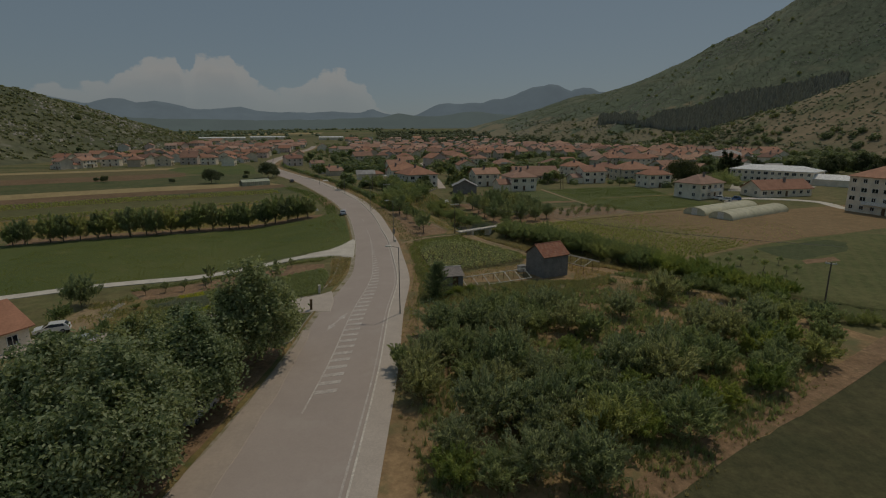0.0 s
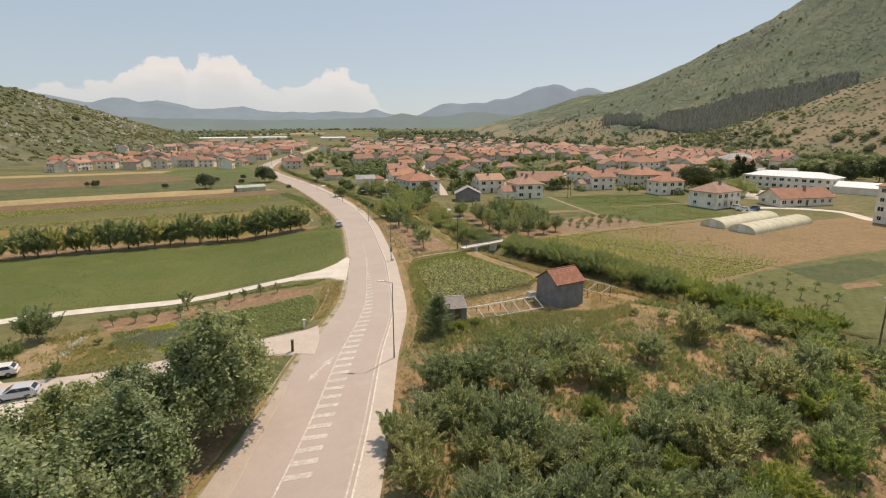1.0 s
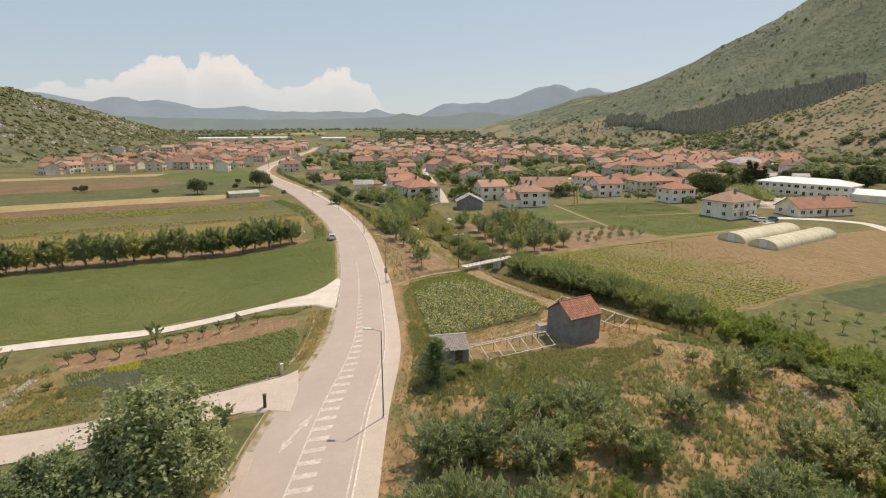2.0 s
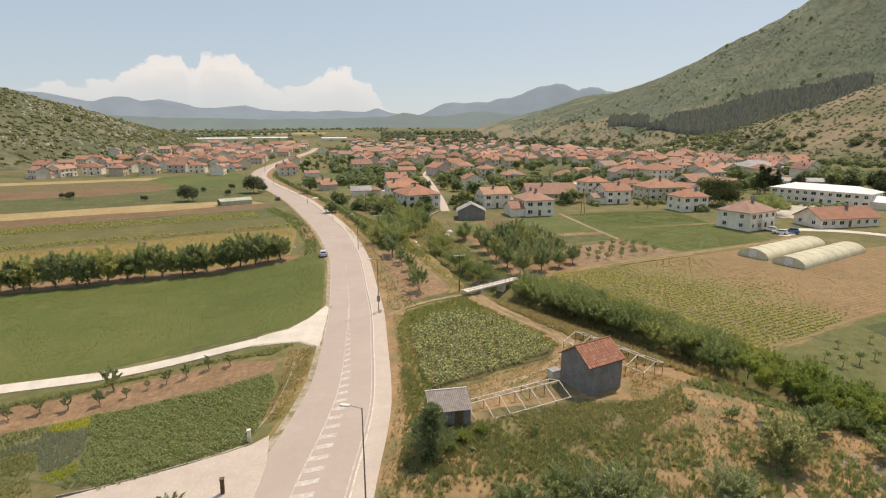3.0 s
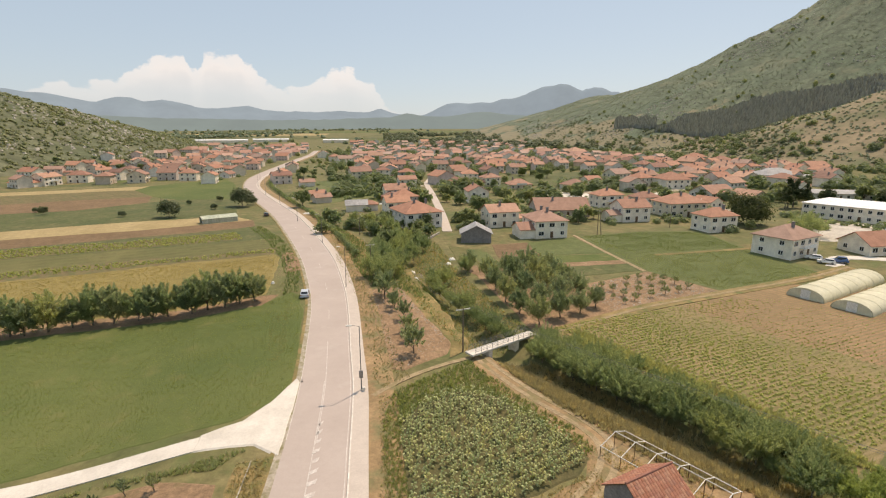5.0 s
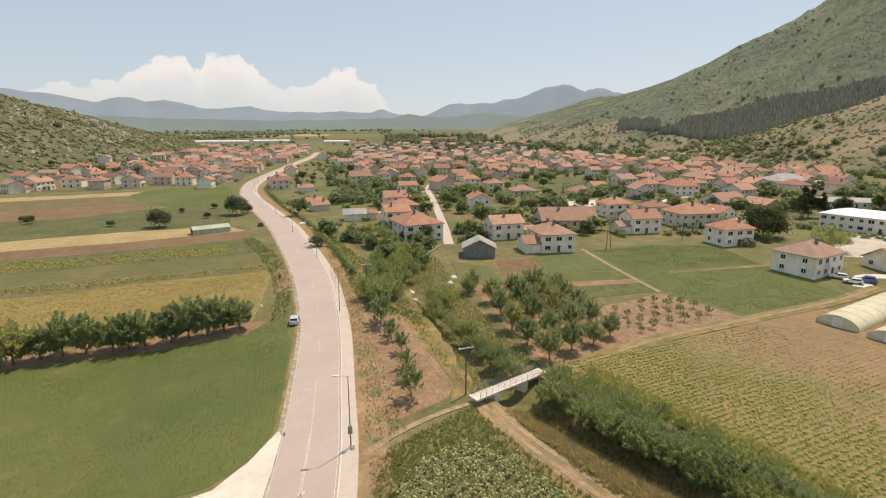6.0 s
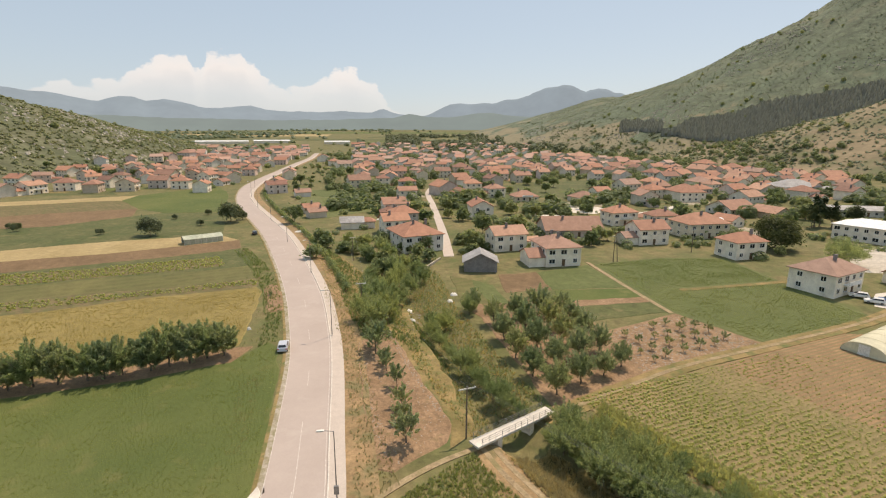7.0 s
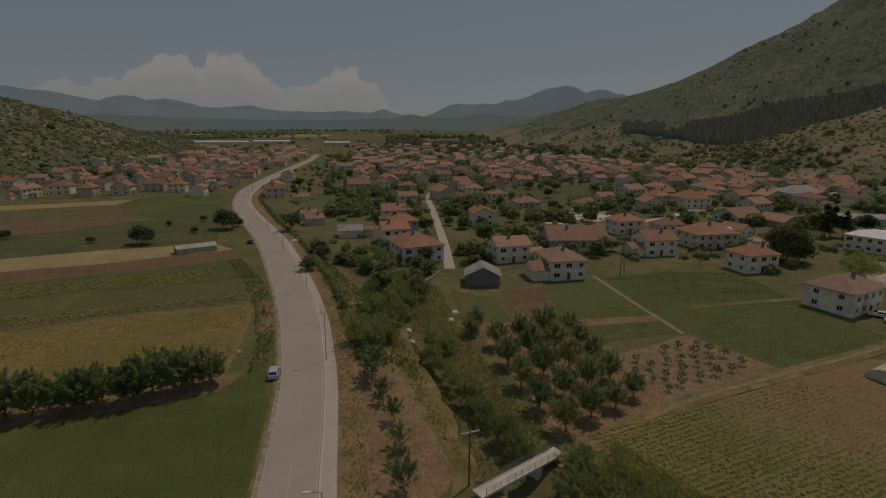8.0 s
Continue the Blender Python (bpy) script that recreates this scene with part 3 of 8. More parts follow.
field("trodden_path", [(-53.0, 82.6), (-57.6, 88.2), (-58.4, 93), (-56.1, 96.4), (-53.8, 91.4), (-50.3, 84.4)], M_TRACK, "trodden tan earth beside a fruit tree", 0.07, rough=0.5, category="path")
field("bare_verge", [(-20.1, 40), (-19.3, 60), (-19.1, 70), (-19.3, 72), (-21.8, 72.2), (-22.6, 70), (-24, 60), (-25, 40)], M_SOIL, "bare brown soil in the shade of trees", 0.105, rough=0.25, cell=2.0)
# fields east of the road
field("stony_strip", [(-21.6, 174), (-18.6, 162), (-15.8, 151), (-12.8, 141), (-11.4, 136.8), (-9.2, 136.2), (-3.2, 143.4), (-2.8, 147.6), (-8.5, 161), (-16, 179.6), (-18, 178)], M_SOIL, "stony brown soil strip with young trees", 0.08)
FOOT = smooth_line([(-12.2, 128.4), (-8.8, 133.2), (-3.7, 138.8), (0.9, 142.6)])
ribbon("footpath", line_of(FOOT, -0.42), line_of(FOOT, 0.42), lambda x, y: terrain(x, y) + 0.1, M_TRACK, "trodden pale dirt footpath", "path")
TRACK = smooth_line([(10.6, 150.2), (14.7, 153), (25.4, 160.6), (37.8, 168.9), (57, 178.6), (84, 192.4), (101, 203)])
ribbon("field_track", line_of(TRACK, -1.6), line_of(TRACK, 1.9), lambda x, y: terrain(x, y) + 0.1, M_VERGE, "dry grass strip between fields", "path")
ribbon("field_track", line_of(TRACK, -0.2), line_of(TRACK, 0.7), lambda x, y: terrain(x, y) + 0.13, M_TRACK, "straw coloured dirt track between fields", "path")
field("dirt_track", [(0.9, 142.6), (3.8, 143.5), (8.4, 135), (12.5, 128.4), (17.5, 121.8), (24, 114), (28.5, 109.5), (23, 104.5), (17, 103.4), (14, 103.9), (2.5, 99.5), (0.4, 103.6), (4.6, 108), (12.4, 114.3), (14.2, 117.4), (12.6, 121), (8.4, 127.0), (4.5, 132.2)], M_TAN, "wide dry dirt track round a garden plot", 0.04, rough=0.7, category="path")
for off in (-0.75, 0.75):
    RUT = line_of(smooth_line([(2.2, 143.2), (4.8, 138.2), (9.8, 130.8), (14.6, 124.6), (16.3, 120.6), (15.0, 115.4), (9.4, 108.6), (2.8, 103.2)]), off)
    ribbon("wheel_rut", line_of(RUT, -0.38), line_of(RUT, 0.38), lambda x, y: terrain(x, y) + 0.07, M_TRACK, "pale wheel rut in dry grass", "path")
PLOT = [(-7.6, 122.3), (-5.6, 126.7), (-0.9, 130.9), (4.1, 130.4), (8.4, 125.4), (11.8, 121.8), (13.7, 117.8), (11.6, 114.8), (7.0, 111.4), (1.8, 107), (-3.2, 103.6), (-4.6, 108), (-6.7, 115.8)]
CROP_PLOT = field("crop_plot", PLOT, surface("garden_soil", (0.085, 0.085, 0.036), (0.13, 0.11, 0.05), 0.4, 3.0, bump=0.5), "garden plot of leafy crop", 0.075)
field("dry_bank", [(4, 143.4), (11, 138.5), (23.5, 123), (36, 112), (34.5, 107.5), (28.5, 109.8), (24, 114.3), (17.5, 122), (12.5, 128.6), (8.4, 135.2)], M_TAN, "dry grass slope below the hedge", 0.03, rough=0.8, cell=1.2, lie=ground_z)
field("weedy_slope", [(-3, 95), (2.3, 99.6), (14, 104.1), (23, 104.7), (28.5, 109), (24, 102), (16, 92), (4, 89), (-4, 87)], surface("weedy_ground", (0.13, 0.13, 0.058), (0.23, 0.19, 0.095), 0.16, 2.2, bump=0.6, deep=0.6, patch=((0.3, 0.205, 0.11), 0.22, 0.6)), "weedy half dry slope below the shed", 0.032, rough=0.8)
field("row_field", [(23, 161), (38, 167), (57, 176.8), (75, 187), (99, 184), (140, 200), (150, 172), (98.5, 147.5), (84.4, 141.4), (66.9, 132.6), (50.5, 122.2), (42.0, 118.8), (36, 131)], M_ROWFIELD, "brown field with green crop rows", 0.04)
field("row_field_green", [(15.6, 156.2), (24, 161.6), (38, 167.4), (44, 169.8), (49, 161), (57, 151), (65, 141), (64.5, 130.8), (50.4, 121.4), (41.4, 117.9), (33, 131), (22, 146)], M_ROWGREEN, "green part of a crop field in rows", 0.07, rough=1.2)
field("sapling_meadow", [(42.4, 118.0), (50.6, 121.4), (66.9, 131.8), (84.4, 140.4), (98.5, 146.5), (120, 140), (110, 100), (75, 84), (54, 99)], surface("light_meadow", (0.108, 0.13, 0.045), (0.165, 0.165, 0.066), 0.1, 2.5, bump=0.6, deep=0.6, rows=(30, 2.2, (0.15, 0.145, 0.06), 0.4)), "light green meadow with scattered saplings", 0.045, cell=1.5, lie=ground_z)
field("dark_field", [(65.4, 129.2), (76.8, 134.0), (87.3, 138.6), (89.4, 135.1), (83.4, 127.4), (68.9, 119.9), (67.3, 121.5)], surface("dark_crop", (0.068, 0.092, 0.038), (0.1, 0.115, 0.05), 0.2, 3.0, bump=0.6), "dark green crop field", 0.055)
field("bare_patch", [(69.2, 119.6), (77.5, 122.8), (76.9, 119.7), (68.7, 117.2)], M_SOIL, "small bare soil patch beside a crop", 0.06)
field("dry_orchard", [(-3.6, 92), (-4.5, 60), (-1, 45), (13, 45), (27.5, 57), (41, 68), (54, 78), (50, 88), (42, 99), (33, 106.5), (28.5, 107.8), (22.5, 103), (20, 98), (16, 91)], M_TAN, "dry straw ground under old fruit trees", 0.04)
BARE = smooth_line([(9, 45.4), (14.6, 50.0), (18.8, 53.3), (25.3, 58.2), (32.7, 63.2), (41.3, 69.2), (49.0, 74.8), (63, 85)])
ribbon("field_edge", line_of(BARE, -1.3), line_of(BARE, 1.3), lambda x, y: terrain(x, y) + 0.06, M_SOIL, "bare orange-brown field edge", "path")
field("stubble_field", [(10, 44.8), (15.6, 49.2), (19.8, 52.5), (26.3, 57.4), (33.7, 62.4), (42.3, 68.4), (50, 74), (64, 84), (90, 80), (80, 40), (20, 35)], surface("dark_stubble", (0.07, 0.075, 0.034), (0.115, 0.105, 0.05), 0.15, 3.5, bump=0.7, deep=0.6), "dark mown field with thin straw", 0.05)
field("old_orchard", [(-2, 199), (2.2, 191.5), (12.8, 153), (28.4, 164.4), (27, 183), (26, 192), (18, 205)], M_SOIL, "bare brown soil under an orchard", 0.05)
field("young_orchard", [(24.6, 182.5), (46.5, 196.5), (57.5, 179.8), (38, 170.3), (28.6, 164.6)], M_SOIL, "stony brown soil with young orchard trees", 0.052)
field("green_field", [(37, 237), (46.2, 197.4), (57.8, 181), (90, 195), (88, 207), (84, 222), (54.5, 214)], M_GREENCROP, "even green crop field", 0.04)
field("green_field", [(37, 237), (54.5, 214.6), (84, 222.6), (81, 247), (60, 246)], M_GREENCROP, "even green crop field beside houses", 0.045)
field("stream_bank", [(-2.4, 142.6), (-3.2, 149.5), (-10, 165), (-17, 182), (-24, 203), (-19.5, 205), (-15.5, 194), (-6.5, 168), (1.5, 146.5)], M_VERGE, "dry grass bank above the stream", 0.03, rough=0.8)
field("grass_strip", [(-22, 179), (-17.6, 182.5), (-24.4, 204), (-31, 222), (-43, 242), (-49, 238), (-39, 214), (-30.5, 194)], M_VERGE, "dry grass strip between the road and gardens", 0.06, rough=0.8)
field("row_garden", [(-119.1, 411), (-71, 428), (-48.8, 341), (-67.8, 312.7)], surface("garden_rows", (0.09, 0.125, 0.04), (0.13, 0.15, 0.055), 0.05, 1.5, bump=0.4, rows=(70, 3.0, (0.2, 0.19, 0.09), 0.8)), "green vegetable garden in long rows", 0.07)
ribbon("field_path", line_of([(54, 213.6), (70, 218), (92, 224.5)], -0.9), line_of([(54, 213.6), (70, 218), (92, 224.5)], 0.9), lambda x, y: terrain(x, y) + 0.07, M_VERGE, "grass path between green fields", "path")
field("garden_plot", [(-112, 424), (-72, 436), (-64, 400), (-92, 388)], M_GREENCROP, "green vegetable rows behind sheds", 0.09)
field("garden_plot", [(-90, 382), (-63, 394), (-51, 341), (-70, 330)], M_ALFALFA, "lush green garden behind sheds", 0.092)
field("garden_plot", [(-6, 222), (-0.5, 218.6), (4.5, 200), (-2, 200)], M_OLIVE, "small half dry garden plot", 0.08)
field("garden_plot", [(-0.5, 218.6), (5.5, 214.7), (9, 201), (4.5, 200)], M_GREENCROP, "small dark green garden plot", 0.082)
field("garden_plot", [(7.5, 224), (18.4, 227), (20.5, 212), (9, 209)], M_PLOUGH, "small bare brown garden plot", 0.041)
field("garden_plot", [(19, 227), (34.5, 236), (40.5, 215), (21, 212)], M_GREENCROP, "small green garden plot", 0.042)
field("garden_plot", [(21.5, 211), (41.2, 214), (42.3, 207.5), (22, 203)], M_ALFALFA, "small green garden plot", 0.083)
field("garden_plot", [(22, 203), (42.3, 207.5), (43, 204), (22.4, 199)], M_SOIL, "narrow bare garden strip", 0.084)
field("garden_plot", [(22.4, 199), (43, 204), (44.8, 197.5), (24, 190)], M_MEADOW, "small mixed garden plot", 0.085)
PATHG = [(35.6, 239), (40.5, 217), (45.6, 196.6)]
ribbon("garden_path", line_of(PATHG, -0.6), line_of(PATHG, 0.6), lambda x, y: terrain(x, y) + 0.07, M_TRACK, "pale dirt path between plots", "path")
LANE = smooth_line([(-7.4, 243), (-11, 277), (-16.5, 320), (-21.7, 359), (-29.5, 419), (-28.2, 477)])
ribbon("village_lane", line_of(LANE, -1.7), line_of(LANE, 1.7), 0.05, M_PAVING, "pale village lane between houses", "road")
LANE2 = smooth_line([(97, 203), (106, 213), (128, 205), (128, 185), (150, 170)])
ribbon("village_lane", line_of(LANE2, -2.0), line_of(LANE2, 2.0), lambda x, y: terrain(x, y) + 0.06, M_CONCRETE, "pale lane beside the tunnels", "road")
YARD = [(112, 234), (138, 228), (158, 250), (146, 268), (128, 262)]
field("yard", YARD, surface("yard_gravel", (0.45, 0.4, 0.33), (0.58, 0.53, 0.45), 0.2, 3.0), "pale gravel yard before the school", 0.05)
LANE3 = [(30, 330), (60, 322), (100, 352), (150, 420), (190, 520)]
ribbon("village_lane", line_of(LANE3, -2.0), line_of(LANE3, 2.0), 0.06, M_CONCRETE, "pale village lane between houses", "road")
field("concrete_yard", [(42, 342), (60, 336), (74, 352), (60, 366), (40, 362)], M_CONCRETE, "pale concrete yard", 0.05)
field("village_green", [(20, 395), (70, 400), (130, 470), (110, 520), (50, 500), (10, 450)], M_MEADOW, "green open lawn among the houses", 0.04)


# ---- hills ----
def polar(az, r, h, w):
    """A ridge point: degrees right of straight ahead, distance, height, half width."""
    return (0.7 + r * math.sin(radians(az)), 58 + r * math.cos(radians(az)), h, w)


class Hill:
    def __init__(self, ridges, x0, x1, y0, y1, cell, rough):
        self.x0, self.y0, self.cell = x0, y0, cell
        xs, ys = np.arange(x0, x1, cell), np.arange(y0, y1, cell)
        gx, gy = np.meshgrid(xs, ys)
        z = np.full(gx.shape, -3.0)
        for ridge in ridges:
            best = np.full(gx.shape, 1e9)
            hh, ww = np.zeros(gx.shape), np.ones(gx.shape)
            for a, b in zip(ridge, ridge[1:]):
                ux, uy = b[0] - a[0], b[1] - a[1]
                k = np.clip(((gx - a[0]) * ux + (gy - a[1]) * uy) / (ux * ux + uy * uy), 0, 1)
                d = np.hypot(gx - a[0] - k * ux, gy - a[1] - k * uy)
                m = d < best
                best[m], hh[m], ww[m] = d[m], (a[2] + k * (b[2] - a[2]))[m], (a[3] + k * (b[3] - a[3]))[m]
            u = np.clip(best / ww, 0, 1)
            z = np.maximum(z, hh * (1 - u) ** 1.25 * (1 + 0.25 * u) - 3.0 * u)
        for j in range(len(ys)):
            for i in range(len(xs)):
                if z[j, i] > -2.5:
                    p = (xs[i] * 0.006, ys[j] * 0.006, 3.3)
                    z[j, i] += rough * (z[j, i] + 8) * noise.fractal(p, 1.0, 2.0, 5)
        self.z, self.xs, self.ys = z, xs, ys

    def at(self, x, y):
        i, j = (x - self.x0) / self.cell, (y - self.y0) / self.cell
        if not (0 <= i < len(self.xs) - 1 and 0 <= j < len(self.ys) - 1):
            return -9.0
        a, b = int(i), int(j)
        u, v = i - a, j - b
        z = self.z
        return float((z[b, a] * (1 - u) + z[b, a + 1] * u) * (1 - v) + (z[b + 1, a] * (1 - u) + z[b + 1, a + 1] * u) * v)

    def build(self, name, material, label):
        n = len(self.xs)
        verts = [(x, y, self.z[j, i]) for j, y in enumerate(self.ys) for i, x in enumerate(self.xs)]
        keep = lambda j, i: max(self.z[j, i], self.z[j + 1, i], self.z[j, i + 1], self.z[j + 1, i + 1]) > -2.6
        faces = [(j * n + i, j * n + i + 1, (j + 1) * n + i + 1, (j + 1) * n + i) for j in range(len(self.ys) - 1) for i in range(n - 1) if keep(j, i)]
        return tagged(new(name, mesh_of(name, verts, faces, material, smooth=True)), label, "hill", kind="structure")


hill_west = Hill([[polar(-66, 680, 120, 270), polar(-52, 740, 94, 230), polar(-42.6, 803, 78, 205), polar(-40.8, 828, 75, 200), polar(-38.9, 854, 68, 195), polar(-37.0, 909, 63, 185), polar(-34.9, 964, 53, 178), polar(-33.2, 1022, 42, 168), polar(-31.9, 1066, 32, 160), polar(-30.5, 1110, 21, 150), polar(-28.8, 1150, 8, 125)]], -1100, -180, 150, 1300, 14, 0.1)
hill_west.build("hill_west", M_HILL, "rocky hill with green scrub")
EAST_MAIN = [polar(80, 1450, 680, 720), polar(58, 1480, 640, 700), polar(42, 1500, 490, 670), polar(38.5, 1500, 445, 660), polar(35.1, 1504, 398, 650), polar(32.9, 1515, 361, 645), polar(30.8, 1529, 325, 640), polar(29.3, 1551, 304, 640), polar(27.3, 1577, 279, 640), polar(25.3, 1604, 250, 640), polar(23.0, 1654, 222, 640), polar(20.7, 1704, 190, 640), polar(18.7, 1784, 173, 640), polar(15.6, 1904, 162, 640), polar(12.8, 2029, 155, 640), polar(10.0, 2154, 128, 600), polar(7.7, 2294, 105, 560), polar(6.0, 2399, 92, 520), polar(3.5, 2550, 60, 440)]
EAST_SPUR = [polar(62, 800, 150, 260), polar(48, 830, 122, 250), polar(41, 860, 103, 245), polar(36.6, 884, 89, 240), polar(34.2, 924, 75, 235), polar(32.4, 954, 66, 230), polar(30.4, 983, 55, 222), polar(27.4, 1024, 38, 210), polar(25.1, 1064, 30, 200), polar(22.7, 1104, 18, 185), polar(20.5, 1140, 4, 170)]
hill_east = Hill([EAST_MAIN], -420, 2300, -300, 3100, 22, 0.06)
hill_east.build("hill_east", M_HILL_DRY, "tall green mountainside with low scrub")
hill_spur = Hill([EAST_SPUR], 150, 1250, 200, 1350, 16, 0.12)
hill_spur.build("hill_spur", M_SPUR, "dry tan foothill with scattered green bushes")


def hills(x, y):
    return max(hill_west.at(x, y), hill_east.at(x, y), hill_spur.at(x, y))


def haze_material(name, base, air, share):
    """A far range; the bright air before it is added as a bluish glow."""
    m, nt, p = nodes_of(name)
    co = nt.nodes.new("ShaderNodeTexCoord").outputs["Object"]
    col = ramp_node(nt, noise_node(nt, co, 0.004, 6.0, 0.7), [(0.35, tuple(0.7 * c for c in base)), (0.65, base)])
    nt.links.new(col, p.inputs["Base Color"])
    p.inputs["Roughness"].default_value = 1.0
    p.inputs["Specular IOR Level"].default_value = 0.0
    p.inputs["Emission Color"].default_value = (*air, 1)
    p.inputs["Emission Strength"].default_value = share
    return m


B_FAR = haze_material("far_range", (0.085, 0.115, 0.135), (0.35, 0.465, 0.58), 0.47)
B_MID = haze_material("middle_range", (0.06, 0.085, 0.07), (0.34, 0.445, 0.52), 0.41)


def backdrop_range(name, pts, material, label, deep=500):
    ridge = [polar(az, r, h, deep) for az, r, h in pts]
    xs, ys = [p[0] for p in ridge], [p[1] for p in ridge]
    Hill([ridge], min(xs) - deep, max(xs) + deep, min(ys) - deep, max(ys) + 60, 30, 0.03).build(name, material, label)


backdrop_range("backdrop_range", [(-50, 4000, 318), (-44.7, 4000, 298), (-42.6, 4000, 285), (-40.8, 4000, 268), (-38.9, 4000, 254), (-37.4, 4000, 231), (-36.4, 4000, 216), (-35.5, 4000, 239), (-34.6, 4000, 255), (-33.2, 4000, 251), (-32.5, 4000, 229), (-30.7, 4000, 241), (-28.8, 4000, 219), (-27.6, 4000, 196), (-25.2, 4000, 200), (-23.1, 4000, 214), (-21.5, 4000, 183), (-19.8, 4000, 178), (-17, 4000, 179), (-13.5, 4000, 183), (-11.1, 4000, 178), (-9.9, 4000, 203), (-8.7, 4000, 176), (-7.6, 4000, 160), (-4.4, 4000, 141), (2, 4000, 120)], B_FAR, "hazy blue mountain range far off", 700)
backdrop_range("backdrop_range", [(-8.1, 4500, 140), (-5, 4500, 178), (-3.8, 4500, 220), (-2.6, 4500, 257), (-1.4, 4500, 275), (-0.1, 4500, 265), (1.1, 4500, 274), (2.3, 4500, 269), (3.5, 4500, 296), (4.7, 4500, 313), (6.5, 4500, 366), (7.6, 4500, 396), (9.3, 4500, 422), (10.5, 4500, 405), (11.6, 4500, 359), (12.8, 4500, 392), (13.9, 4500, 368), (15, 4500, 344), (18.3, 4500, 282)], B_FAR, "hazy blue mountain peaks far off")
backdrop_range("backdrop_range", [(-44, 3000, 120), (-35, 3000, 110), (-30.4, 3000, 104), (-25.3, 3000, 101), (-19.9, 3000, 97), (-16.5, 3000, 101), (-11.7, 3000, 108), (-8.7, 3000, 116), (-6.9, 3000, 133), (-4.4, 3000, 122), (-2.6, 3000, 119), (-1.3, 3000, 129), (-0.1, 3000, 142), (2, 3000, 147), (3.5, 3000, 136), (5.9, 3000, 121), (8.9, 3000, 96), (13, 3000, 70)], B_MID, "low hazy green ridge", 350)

# clouds: a plain sky backdrop behind the mountains
m_cloud, nt, p = nodes_of("cloud_bank")
nt.nodes.remove(p)
co = nt.nodes.new("ShaderNodeTexCoord").outputs["UV"]
sep = nt.nodes.new("ShaderNodeSeparateXYZ")
nt.links.new(co, sep.inputs[0])


def sum_node(nt, op, a, b):
    n = nt.nodes.new("ShaderNodeMath")
    n.operation = op
    for i, v in enumerate((a, b)):
        if isinstance(v, (int, float)):
            n.inputs[i].default_value = v
        else:
            nt.links.new(v, n.inputs[i])
    return n.outputs[0]


CLOUD_TOPS = [(-45, 250), (-41.2, 318), (-40.4, 371), (-38.8, 405), (-36.8, 390), (-34.6, 440), (-33.2, 519), (-31.7, 576), (-30.2, 640), (-28.6, 617), (-28.1, 505), (-27.5, 514), (-26.9, 628), (-25.1, 664), (-23.7, 646), (-23.2, 573), (-22.3, 526), (-21.3, 443), (-19.7, 387), (-17.4, 418), (-15.7, 486), (-13.9, 559), (-13.0, 579), (-11.6, 482), (-10.1, 389), (-8.7, 244), (-6.5, 100)]
top = ramp_node(nt, sep.outputs[0], [((az + 45) / 41, ((z - 60) / 840,) * 3) for az, z in CLOUD_TOPS])
mp = nt.nodes.new("ShaderNodeMapping")
mp.inputs["Scale"].default_value = (3.0, 1.0, 1.0)
nt.links.new(co, mp.inputs["Vector"])
puff = noise_node(nt, mp.outputs[0], 7.0, 6.0, 0.5)
edge = sum_node(nt, "SUBTRACT", sum_node(nt, "ADD", top, sum_node(nt, "MULTIPLY", sum_node(nt, "SUBTRACT", puff, 0.5), 0.3)), sep.outputs[1])
alpha = ramp_node(nt, edge, [(0.0, (0, 0, 0)), (0.03, (0.58,) * 3), (0.12, (0.72,) * 3)])
low = ramp_node(nt, sep.outputs[1], [(0.1, (0.22,) * 3), (0.32, (0.46,) * 3), (0.55, (0.95,) * 3)])
alpha = mix_node(nt, 1.0, alpha, low, "MULTIPLY")
# sunlit rim and duller body are painted into the cloud's glow
white = ramp_node(nt, edge, [(0.0, (0.92, 0.95, 0.98)), (0.1, (0.86, 0.89, 0.93)), (0.2, (0.78, 0.82, 0.87)), (0.45, (0.68, 0.73, 0.79))])
em = nt.nodes.new("ShaderNodeEmission")
em.inputs[1].default_value = 0.88
nt.links.new(white, em.inputs[0])
tr = nt.nodes.new("ShaderNodeBsdfTransparent")
mx = nt.nodes.new("ShaderNodeMixShader")
nt.links.new(alpha, mx.inputs[0])
nt.links.new(tr.outputs[0], mx.inputs[1])
nt.links.new(em.outputs[0], mx.inputs[2])
nt.links.new(mx.outputs[0], nt.nodes["Material Output"].inputs[0])


def cloud_bank(az0, az1, r, z0, z1):
    me = bpy.data.meshes.new("backdrop_clouds")
    n = 24
    verts = [(r * math.sin(radians(az0 + (az1 - az0) * i / n)), 58 + r * math.cos(radians(az0 + (az1 - az0) * i / n)), z) for i in range(n + 1) for z in (z0, z1)]
    me.from_pydata(verts, [], [(2 * i, 2 * i + 2, 2 * i + 3, 2 * i + 1) for i in range(n)])
    uv = me.uv_layers.new()
    for lp in me.loops:
        i, k = divmod(lp.vertex_index, 2)
        uv.data[lp.index].uv = (i / n, k)
    me.materials.append(m_cloud)
    tagged(new("backdrop_clouds", me), "bank of white summer cumulus clouds far off", "clouds", kind="structure")


cloud_bank(-45, -4, 4750, 60, 900)
